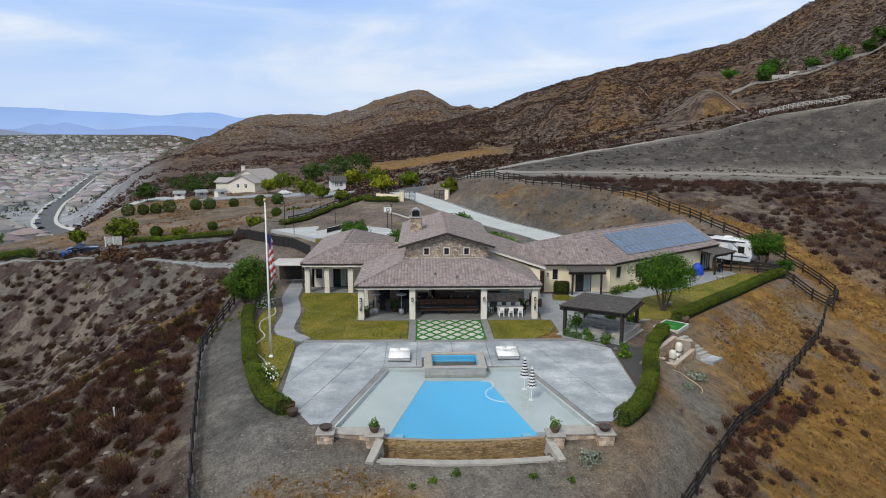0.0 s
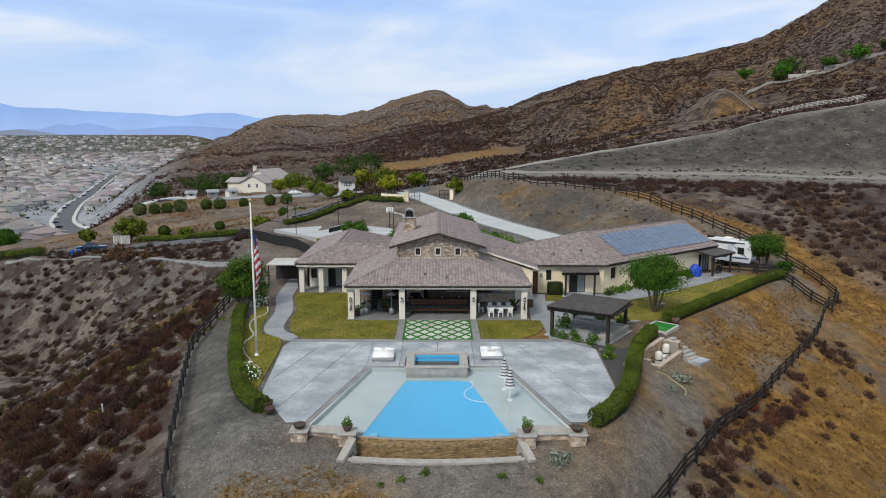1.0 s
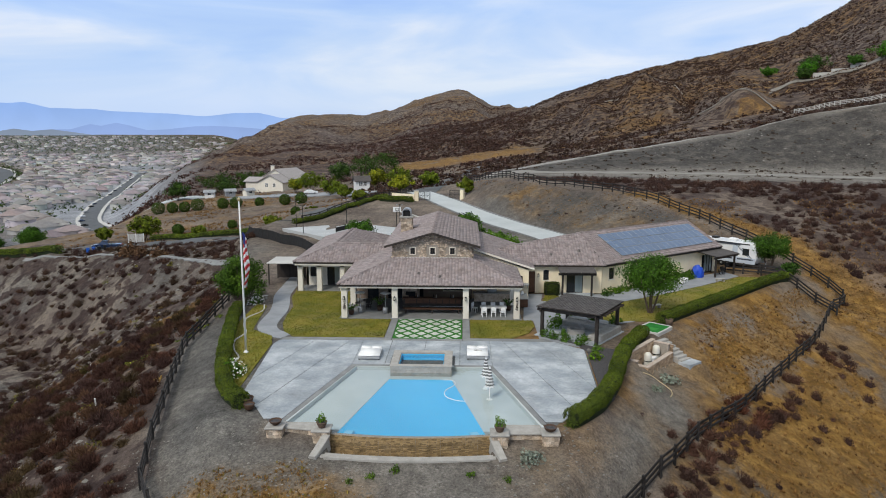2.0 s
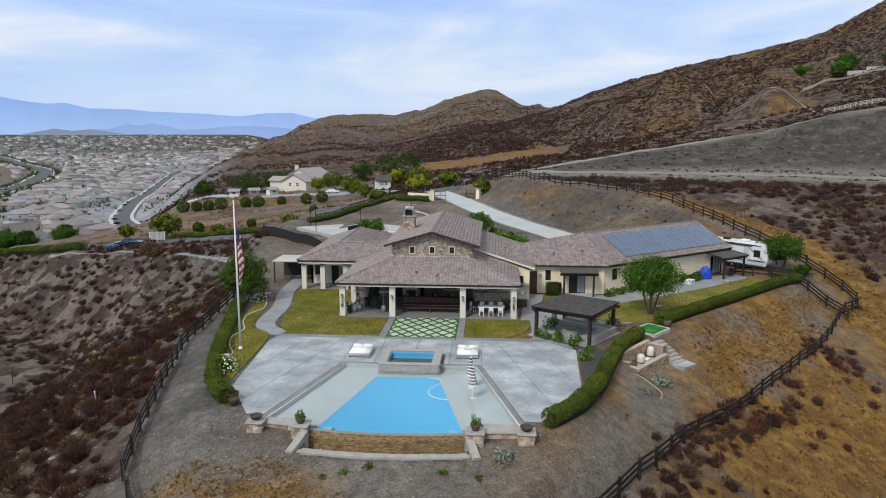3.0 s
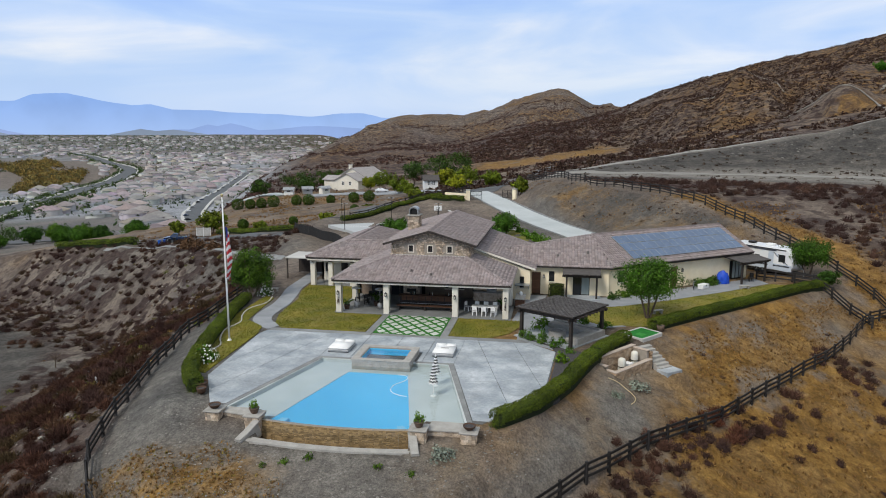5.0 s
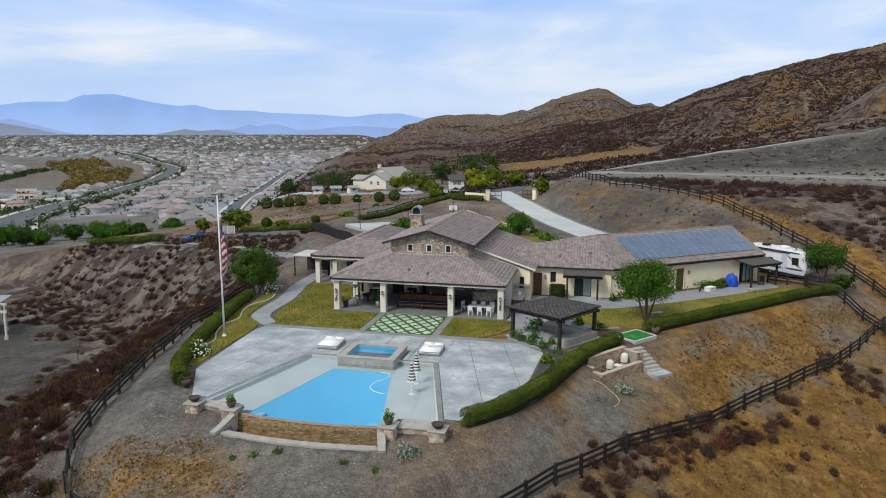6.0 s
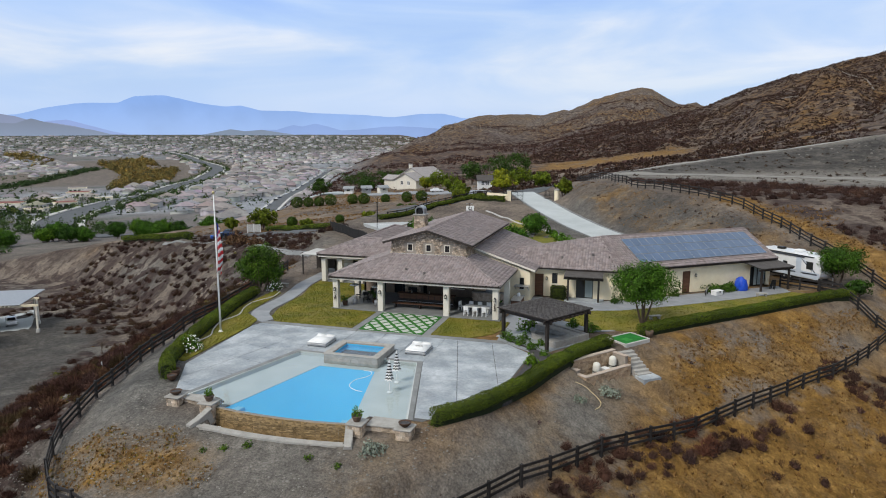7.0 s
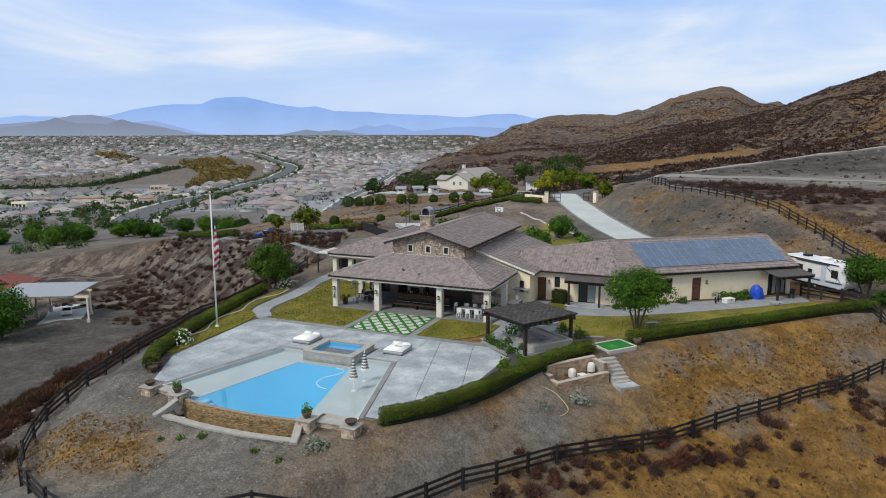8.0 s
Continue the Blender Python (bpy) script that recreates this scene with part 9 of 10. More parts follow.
def red_house(x, y, a, w, d, label):
    t = thing("red_roof_house", pose(x, y, ground_z(x, y), 0, 0, a), label, "house")
    part("wall", box(-w / 2, w / 2, -d / 2, d / 2, -1, 3.2), STUCCO, t)
    for s in (-1, 1):
        part("roof", slab3([(-w / 2 - .6, s * (d / 2 + .6), 3.1), (w / 2 + .6, s * (d / 2 + .6), 3.1), (w / 2 - 2.5, 0, 5.2), (-w / 2 + 2.5, 0, 5.2)], .2), RED_TILE, t)
        part("roof_end", slab3([(s * (w / 2 + .6), -d / 2 - .6, 3.1), (s * (w / 2 + .6), d / 2 + .6, 3.1), (s * (w / 2 - 2.5), 0, 5.2)], .2), RED_TILE, t)
    for k in range(3):
        wn_ = part("window", frame_mesh(-w / 2 + 1.5 + k * 3, -w / 2 + 2.7 + k * 3, 1, 2.2, 0, 1, 2, .07), WHITE_PAINT, t, m=pose(0, -d / 2 - .06, 0))
        part("pane", box(-w / 2 + 1.57 + k * 3, -w / 2 + 2.63 + k * 3, .01, .04, 1.07, 2.13), DARK_GLASS, wn_)


red_house(-113, 60, 30, 13, 9, "stucco house with a red clay tile roof")
red_house(-126, 72, 110, 12, 9, "stucco house with a red clay tile roof")
for i, (x, y, h, r) in enumerate(((-86.5, 42.8, 8.5, 4.8), (-95, 47, 9, 5), (-101, 45, 9, 5), (-108, 52, 9, 5))):
    tree(x, y, h, r, (.62, .85, .45), "large dark green tree in the hollow", (90, 60), .42, .22, seed=90 + i, low=.08, group="trees in the hollow")
bt = thing("bare_tree", pose(-61.5, 50.2, ground_z(-61.5, 50.2)), "small bare leafless tree on the slope", "tree")
bm = bmesh.new()
rod((0, 0, -.2), (.1, 0, 1.4), .09, .06, 6, bm)
for k in range(26):
    a, e, l = RNG.uniform(0, 6.28), RNG.uniform(.5, 1.3), RNG.uniform(.8, 2.0)
    s = Vector((.08, 0, RNG.uniform(.8, 1.5)))
    q = s + Vector((math.cos(a) * math.cos(e), math.sin(a) * math.cos(e), math.sin(e))) * l
    rod(s, q, .03, .008, 5, bm)
part("branches", bm, BARK, bt, kind="stuff")
for x, y, h, a in ((-26.4, 13.5, .9, 20), (-36, 30, .9, 8)):
    single("marker_post", rod((0, 0, -.2), (.1, .05, h), .06, .06, 6), WHITE_PAINT, "white marker post leaning on the brushy slope", "post", m=pose(x, y, ground_z(x, y), a))


# ---- brush, tufts and stones ----
def scatter(n, x0, x1, y0, y1, keep):
    x, y = RNG.uniform(x0, x1, n), RNG.uniform(y0, y1, n)
    k = keep(x, y)
    return x[k], y[k]


def brush_patch(x, y, rmin, rmax, leaves, leaf, label, palette, flat=.75, name="brush", mtl=None):
    n = len(x)
    r = rmin + (rmax - rmin) * RNG.random(n) ** 1.8
    pal = np.array(palette)
    ti = pal[RNG.integers(0, len(pal), n)] * RNG.uniform(.7, 1.3, (n, 1))
    v, f, c = bush_field(np.stack([x, y, lie(x, y) - .05], 1), r, r * flat * RNG.uniform(.7, 1.2, n), leaves, leaf, ti)
    return tagged(new(name, raw_mesh(name, v, f, mtl or BRUSH, [("tint", c)])), label, "brush", kind="stuff")


def domes(x, y, rmin, rmax, leaves, leaf, label, palette, flat=.85, name="brush"):
    n = len(x)
    r = rmin + (rmax - rmin) * RNG.random(n) ** 1.3
    pal = np.array(palette)
    ti = pal[RNG.integers(0, len(pal), n)] * RNG.uniform(.75, 1.3, (n, 1))
    v, f, c = dome_field(np.stack([x, y, lie(x, y) - .06], 1), r, r * flat * RNG.uniform(.75, 1.2, n), ti, leaves, leaf)
    return tagged(new(name, raw_mesh(name, v, f, BRUSH, [("tint", c)])), label, "brush", kind="stuff")


DRY = [(.9, .82, .84), (.85, .78, .84), (1.05, .92, .82), (1.15, 1.08, .9), (.75, .7, .76), (1.3, 1.0, .76), (.9, .82, .94)]
MIXED = DRY + [(1.5, 1.25, .75), (1.25, 1.3, .6)]
WEST_FENCE = ([-12, -6.4, -2.2, 3, 9.5, 16, 21, 28, 36, 60], [-8, -12.2, -15.3, -16.8, -18.6, -20.5, -21.8, -22.7, -23, -29])


def swale_y(x):
    return np.interp(x, [-48, -42, -36, -33, -27], [37, 33, 32, 39, 46])


def bare(x, y):
    """The gravel lot in the hollow, the paths and the carport drive."""
    lot = ((x < -60 - .4 * (y - 38)) & (y > 16) & (y < 58)) | ((x < -78) & (y < 66)) | ((x < -102) & (y < 82))
    road = np.abs(y - np.interp(x, [-86, -70, -56, -43, -34, -27], [97, 90, 82.5, 70.5, 62.5, 57.5])) < 1.6
    return lot | road


def thick_keep(x, y):
    return (x < np.interp(y, *WEST_FENCE) - 1.3) & ~bare(x, y) & (y < swale_y(x) - 1.5) & (rough_noise(x, y, 8, 3, 61) > -.75)


def spur_keep(x, y):
    return (x < np.interp(y, *WEST_FENCE) - 1.6) & ~bare(x, y) & (y > swale_y(x) + 2.0) & (y < np.interp(x, [-120, -86, -66, -41, -30], [118, 104, 96, 88, 78])) & (rough_noise(x, y, 7, 3, 63) > -.45)


def spaced(x, y, gap):
    """Drop points that stand closer together than gap."""
    cell, keep = {}, np.zeros(len(x), bool)
    for i in range(len(x)):
        k = (int(x[i] // gap), int(y[i] // gap))
        if all((x[i] - x[j]) ** 2 + (y[i] - y[j]) ** 2 > gap * gap for a in (-1, 0, 1) for b in (-1, 0, 1) for j in cell.get((k[0] + a, k[1] + b), ())):
            cell.setdefault(k, []).append(i)
            keep[i] = True
    return x[keep], y[keep]


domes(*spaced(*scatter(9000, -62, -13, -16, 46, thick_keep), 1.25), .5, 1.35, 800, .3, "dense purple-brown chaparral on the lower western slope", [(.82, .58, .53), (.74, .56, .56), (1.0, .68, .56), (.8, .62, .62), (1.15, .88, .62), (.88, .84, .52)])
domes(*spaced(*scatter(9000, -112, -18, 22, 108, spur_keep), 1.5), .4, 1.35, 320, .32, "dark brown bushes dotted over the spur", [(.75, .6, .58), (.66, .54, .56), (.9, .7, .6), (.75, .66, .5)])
brush_patch(*scatter(3000, -105, -16, -14, 104, lambda x, y: thick_keep(x, y) | spur_keep(x, y)), .15, .35, 24, .5, "small dry tufts between the chaparral", MIXED)
brush_patch(*scatter(170, -60, -18, 0, 75, lambda x, y: thick_keep(x, y) | spur_keep(x, y)), .4, .8, 80, .28, "olive green bushes among the chaparral", [(1.3, 1.9, .6), (1.7, 2.1, .6), (1.9, 1.7, .7)], name="green_brush")
brush_patch(*scatter(60, -29, -20, 20, 31, lambda x, y: np.abs(y - 24 - (x + 26.4) * .97) < 1.3), .4, .8, 90, .28, "yellow-green weeds in a band across the fence", [(1.6, 3.2, .5), (2.2, 3.4, .6)], name="green_brush")

domes(*spaced(*scatter(260, -48, -24, 24, 44, lambda x, y: np.abs(y - swale_y(x) + 2.5) < 1.6), 1.2), .5, 1.1, 300, .4, "dark olive bushes along the foot of the swale", [(.7, .85, .3), (.8, .8, .35), (.9, .7, .4)], name="green_brush")


def east_keep(x, y):
    fx = np.interp(y, FENCE_Y, FENCE_X)
    nz = rough_noise(x, y, 10, 3, 71)
    return (x > fx + 1.0) & (nz > -.08) & (y < 47)


domes(*spaced(*scatter(2600, 10, 70, -14, 50, east_keep), 2.0), .3, .9, 420, .32, "scattered dry brown bushes outside the fence", [(.8, .68, .72), (.95, .75, .7), (1.15, .9, .8)])
domes(*spaced(*scatter(700, 12, 34, -4, 20, lambda x, y: (x > np.interp(y, FENCE_Y, FENCE_X) + .6) & (x < np.interp(y, FENCE_Y, FENCE_X) + 2.2 + 1.2 * cell_noise(x / 3, y / 3, 5)) & (rough_noise(x, y, 6, 2, 73) > -.1)), .9), .5, 1.05, 420, .32, "dark dead bushes crowding the fence", [(.85, .68, .64), (1.1, .8, .68), (.78, .64, .62)])
for bx, by, br in ((17.4, 2.3, 1.5), (18.6, 5.4, 2.1), (20.7, 8.0, 2.2), (23.1, 11.1, 1.8), (28, 15.6, 1.9), (38.9, 30.7, 2.0), (41, 29.7, 2.2), (33, 22, 1.4)):
    domes(*spaced(*scatter(90, bx - 3, bx + 3, by - 3, by + 3, lambda x, y: np.hypot(x - bx, y - by) < br * .8), .8), .45, .95, 420, .32, "tangle of dark dead brush at the fence foot", [(.85, .68, .64), (1.1, .8, .68), (.78, .64, .62)])
domes(*spaced(*scatter(80, 22, 29, 10, 18, lambda x, y: np.hypot(x - 25.5, y - 14.1) < 1.5), .8), .6, 1.1, 420, .42, "rust-brown dry bushes against the fence", [(1.7, .95, .7), (1.4, .85, .65)])
brush_patch(*scatter(50, 14, 22, -2, 8, lambda x, y: np.abs(y - (x - 14.6) * 1.35 + 1.6) < 1.0), .35, .8, 60, .4, "dark dead weeds along the fence foot", [(.6, .5, .5), (.8, .55, .5)])


def inner_keep(x, y):
    a, b = np.interp(y, PAD_Y, PAD_X), np.interp(y, FENCE_Y, FENCE_X)
    yard_ = (x > 15) & (x < 24) & (y > 12) & (y < 24)
    return (x > a + 1.6) & (x < b - .4) & (y < 46) & ~yard_


brush_patch(*scatter(500, 8, 50, -6, 46, lambda x, y: inner_keep(x, y) & (rough_noise(x, y, 6, 2, 77) > .35)), .12, .42, 34, .5, "low dry weeds inside the fenced slope", DRY + [(1.5, 1.3, .8)])


def tufts(x, y, rmin, rmax, label, palette, blades=9):
    n = len(x)
    r = RNG.uniform(rmin, rmax, n)
    a, e = RNG.uniform(0, 6.28, (n, blades)), RNG.uniform(.5, 1.35, (n, blades))
    base = np.stack([x, y, lie(x, y) - .02], 1)[:, None, :] + RNG.normal(size=(n, blades, 3)) * np.array([.3, .3, 0]) * r[:, None, None]
    tip = base + np.stack([np.cos(a) * np.cos(e), np.sin(a) * np.cos(e), np.sin(e)], 2) * r[:, None, None] * 1.3
    s = np.stack([-np.sin(a), np.cos(a), np.zeros_like(a)], 2) * r[:, None, None] * .22
    v = np.stack([base - s, base + s, tip], 2).reshape(-1, 3)
    pal = np.array(palette)
    ti = np.repeat(pal[RNG.integers(0, len(pal), n)] * RNG.uniform(.75, 1.25, (n, 1)), blades * 3, axis=0)
    return tagged(new("dry_grass", raw_mesh("dry_grass", v, np.arange(len(v)).reshape(-1, 3), STRAW, [("tint", np.concatenate([ti, np.ones((len(ti), 1))], 1))])), label, "grass", kind="stuff")


STRAW = mat("straw_blade", [(0.16, 0.095, 0.034), (0.26, 0.165, 0.066)], .4, 5, .95, tint="tint", island=.25)
GOLD = [(1, 1, 1), (1.15, 1.05, .9), (.8, .7, .65), (.95, .8, .6)]
tufts(*scatter(16000, 8, 50, -8, 46, lambda x, y: inner_keep(x, y) & (rough_noise(x, y, 9, 4, 21) > -.25)), .08, .2, "golden dry grass tufts on the fenced slope", GOLD)
tufts(*scatter(16000, 12, 70, -12, 80, lambda x, y: (x > np.interp(y, FENCE_Y, FENCE_X) + .4) & (rough_noise(x, y, 9, 4, 21) > -.3)), .1, .26, "golden dry grass tufts outside the fence", GOLD)
tufts(*scatter(6000, -16, 14, -11, 0, lambda x, y: (y < -1.9) & (np.hypot((x + 7.5) / 6, (y + 5.6) / 3.2) + .5 * rough_noise(x, y, 3, 3, 23) < .9)), .06, .15, "sparse golden grass below the pool", GOLD + [(.9, 1.1, .6)])
tufts(*scatter(2600, -49, -25, 28, 52, lambda x, y: np.abs(y - swale_y(x) + rough_noise(x, y, 6, 2, 25)) < 2.2), .1, .26, "golden grass in the swale", GOLD)


def stones(x, y, rmin, rmax, label):
    n = len(x)
    oct_ = np.array([[1, 0, 0], [0, 1, 0], [-1, 0, 0], [0, -1, 0], [0, 0, .7], [.7, .7, .1], [-.7, .6, .15], [.6, -.7, .2]])
    fc = np.array([[0, 5, 4], [5, 1, 4], [1, 6, 4], [6, 2, 4], [2, 3, 4], [3, 7, 4], [7, 0, 4]])
    r = rmin + (rmax - rmin) * RNG.random(n) ** 3
    v = oct_[None] * RNG.uniform(.6, 1.3, (n, 8, 3)) * r[:, None, None]
    a = RNG.uniform(0, 6.28, n)
    vx = v[:, :, 0] * np.cos(a)[:, None] - v[:, :, 1] * np.sin(a)[:, None]
    vy = v[:, :, 0] * np.sin(a)[:, None] + v[:, :, 1] * np.cos(a)[:, None]
    P = np.stack([vx + x[:, None], vy + y[:, None], v[:, :, 2] + lie(x, y)[:, None]], 2).reshape(-1, 3)
    F = (fc[None] + (np.arange(n) * 8)[:, None, None]).reshape(-1, 3)
    return tagged(new("loose_stones", raw_mesh("loose_stones", P, F, ROCK)), label, "stones", kind="stuff")


stones(*scatter(5000, -18, 14, -11.5, 1.5, lambda x, y: (y < -1.9) | (np.abs(x) > 9)), .02, .11, "loose pale stones on the slope below the pool")
stones(*scatter(2600, 9, 48, -6, 45, inner_keep), .02, .09, "loose pale stones on the fenced slope")
stones(*scatter(2600, -60, -17, -10, 80, lambda x, y: thick_keep(x, y) | spur_keep(x, y)), .06, .3, "loose pale stones among the chaparral")

# ---- hills ----
def polar(x, y):
    return np.hypot(x + 2.4, y + 38), np.degrees(np.arctan2(x + 2.4, y + 38))


def far_from(x, y, line, d):
    P = np.array(smooth_line(line, 6))
    m = np.full(x.shape, 1e9)
    for a, b in zip(P, P[1:]):
        ab = b - a
        t = np.clip(((x - a[0]) * ab[0] + (y - a[1]) * ab[1]) / (ab @ ab), 0, 1)
        m = np.minimum(m, np.hypot(x - a[0] - t * ab[0], y - a[1] - t * ab[1]))
    return m > d


def bench_keep(x, y):
    r, b = polar(x, y)
    fx = np.interp(y, FENCE_Y, FENCE_X)
    return (x > fx + 6.5 + 1.5 * rough_noise(x, y, 7, 2, 82)) & (r < 156) & (rough_noise(x, y, 11, 3, 81) > -.4) & (y > 46) & far_from(x, y, BENCH, 4)


def cut_keep(x, y):
    r, b = polar(x, y)
    return (r > 172) & (r < np.interp(b, RIM_B, RIM_R) - 3) & (b > 3) & (b < 50) & far_from(x, y, BENCH, 7)


def hill_keep(x, y):
    r, b = polar(x, y)
    return (r > np.interp(b, RIM_B, RIM_R) + 8) & (r < np.interp(b, CREST_B, CREST_R) + 10) & (b > -7) & (b < 46) & (rough_noise(x, y, 45, 2, 85) + .5 * cell_noise(x / 7, y / 7, 86) > np.where(r < 400, -.8, -.5)) & ~((r > 300) & (r < 395) & (b > -7) & (b < 7.5))


def ridge_keep(x, y):
    r, b = polar(x, y)
    return (r > 260) & (r < 1560) & (b > np.interp(r, [260, 500, 700, 1100, 1500], [-30, -27, -24.5, -20.5, -18.5])) & (b < 6) & (rough_noise(x, y, 60, 2, 87) + .5 * cell_noise(x / 9, y / 9, 88) > -.4) & ~((r > 300) & (r < 395) & (b > -7))


HILL = [(.6, .46, .44), (.55, .44, .42), (.62, .5, .5), (.72, .62, .6), (.85, .7, .6), (.7, .6, .62), (1.1, .92, .66), (.85, .78, .6), (.6, .54, .54)]
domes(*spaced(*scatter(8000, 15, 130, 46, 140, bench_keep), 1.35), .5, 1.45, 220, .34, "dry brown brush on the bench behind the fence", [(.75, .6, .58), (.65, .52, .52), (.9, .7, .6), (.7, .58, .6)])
brush_patch(*scatter(2600, 10, 220, 110, 230, cut_keep), .25, .8, 18, .6, "small dark bushes dotted over the grey cut slope", [(.8, .85, .8), (1.0, 1.0, .9)])
brush_patch(*scatter(80000, -60, 480, 130, 880, hill_keep), .6, 1.7, 12, .6, "dense brown chaparral over the main hill", HILL)
brush_patch(*scatter(40000, -520, 160, 180, 1560, ridge_keep), 1.1, 2.8, 12, .5, "purple-brown chaparral on the far ridge", [(.95, .74, .74), (.8, .64, .66), (1.1, .86, .76), (.76, .6, .62)])
brush_patch(*scatter(900, 8, 48, 62, 140, lambda x, y: (x < np.interp(y, FENCE_Y, FENCE_X) - .5) & (x > np.interp(y, PAD_Y, PAD_X) + 2.5)), .15, .45, 22, .55, "sparse weeds on the cut bank above the driveway", DRY + [(1.6, 1.3, .8)])
tufts(*scatter(7000, 5, 48, 62, 130, lambda x, y: (x < np.interp(y, FENCE_Y, FENCE_X) - .3) & (x > np.interp(y, PAD_Y, PAD_X) + 2.0) & (rough_noise(x, y, 9, 3, 29) > -.1)), .07, .17, "golden grass on the cut bank", GOLD)
tufts(*scatter(5000, -90, -18, 100, 205, lambda x, y: rough_noise(x, y, 12, 3, 33) > .0), .2, .4, "dry grass on the orchard slope", [(.8, .7, .6), (1, .9, .8)])
for i, (x, y, h, r) in enumerate(((190, 352, 8, 5), (196, 360, 9, 6), (184, 345, 6, 4), (211, 320, 9, 5), (232, 318, 8, 5), (224, 316, 7, 4), (182, 384, 6, 4), (206, 336, 6, 4))):
    tree(x, y, h, r, [(.8, 1.2, .45), (.55, .75, .45), (.5, .55, .45)][i % 3], "green tree beside the hillside road", (45, 40), .7, .25, stems=2, seed=140 + i, low=.12, group="trees on the main hill")
hill_wall = thing("hillside_wall", pose(0, 0, 0), "pale retaining wall beside the hillside trees", "wall", kind="structure")
hw = [(190, 347), (197, 342), (204, 337), (210, 331)]
for a, b in zip(hw, hw[1:]):
    za = min(ground_z(*a), ground_z(*b))
    part("wall", prism([a, b, (b[0] + .5, b[1] + .6), (a[0] + .5, a[1] + .6)], za - 2, za + 2.4), CURB, hill_wall)
PALE_ROAD = mat("pale_hill_track", [(0.17, 0.155, 0.135), (0.23, 0.21, 0.18)], .2, 7, .95)
single("road", ribbon(smooth_line([(170, 352), (184, 342), (196, 334), (212, 322), (235, 308)], 6), 5, .3, .7), PALE_ROAD, "pale dirt road on the main hill", "road", kind="structure")
single("road", ribbon(smooth_line(round_line((18.4, 19.4, 20.4, 21.3, 22.2, 23.2, 24.2, 24.9, 25.3), (356, 350, 345, 342, 339, 335, 326, 308, 285)), 7), .9, .3, .55), PALE_ROAD, "pale drainage line over the crest of the knoll", "track", kind="structure")
single("road", ribbon(smooth_line(round_line((11.2, 12.4, 13.6, 14.6, 15.6, 16.8, 17.8), (470, 482, 490, 492, 486, 470, 440)), 7), 1.1, .3, .6), PALE_ROAD, "pale drainage line over the hillside spur", "track", kind="structure")
WHITE_RAIL = mesh_of("rail", box(0, 1, -.05, .05, -.1, .1), CURB)
wr = thing("pale_rail_fence", pose(0, 0, 0), "pale three-rail fence along the hillside track", "fence")
wl_ = smooth_line([(121, 216), (129, 214.5), (137, 212), (148, 205.5)], 5)
for a, b in zip(wl_, wl_[1:]):
    za, zb = ground_z(*a), ground_z(*b)
    part("post", box(a[0] - .1, a[0] + .1, a[1] - .1, a[1] + .1, za - .4, za + 1.7), CURB, wr)
    for h in (.5, 1.0, 1.5):
        d = Vector((b[0] - a[0], b[1] - a[1], zb - za))
        x_ = d.normalized()
        s_ = Vector((-x_.y, x_.x, 0)).normalized()
        part("rail", WHITE_RAIL, None, wr, m=Matrix.Translation((a[0], a[1], za + h)) @ Matrix((x_, s_, x_.cross(s_))).transposed().to_4x4() @ Matrix.Diagonal((d.length, 1, 1, 1)))
stones(*scatter(500, 60, 160, 150, 240, lambda x, y: cut_keep(x, y)), .2, .6, "pale rocks on the grey cut slope")

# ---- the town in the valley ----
# roof tile hues, lightened and greyed to carry the haze of distance
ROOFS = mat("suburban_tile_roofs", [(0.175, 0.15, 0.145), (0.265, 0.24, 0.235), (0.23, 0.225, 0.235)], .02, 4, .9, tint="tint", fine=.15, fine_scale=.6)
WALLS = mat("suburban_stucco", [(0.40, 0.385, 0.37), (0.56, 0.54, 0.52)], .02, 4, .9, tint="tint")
TREES = mat("valley_tree_leaf", [(0.03, 0.055, 0.018), (0.06, 0.09, 0.03)], .05, 4, .9, tint="tint", island=.4)
TOWN_A = radians(28)
MAIN = [(-330, 300), (-406, 389), (-520, 587), (-614, 785), (-724, 1018), (-795, 1150), (-870, 1245), (-965, 1333), (-1181, 1564), (-1400, 1760)]
BELT = [(-1010, 560), (-912, 622), (-855, 665), (-838, 715), (-907, 839), (-975, 978), (-1022, 1081)]
FIELD = [(-640, 680), (-725, 960), (-830, 1130), (-1000, 1320), (-1225, 1540), (-1520, 1440), (-1240, 1190), (-1050, 1090), (-990, 980), (-920, 840), (-845, 720), (-740, 690)]
SIDE = [(-200, 340), (-262, 440), (-343, 611), (-437, 828), (-517, 1032), (-572, 1177)]


def inside_many(poly, x, y):
    return np.array([inside(poly, a, b) for a, b in zip(x, y)], bool)


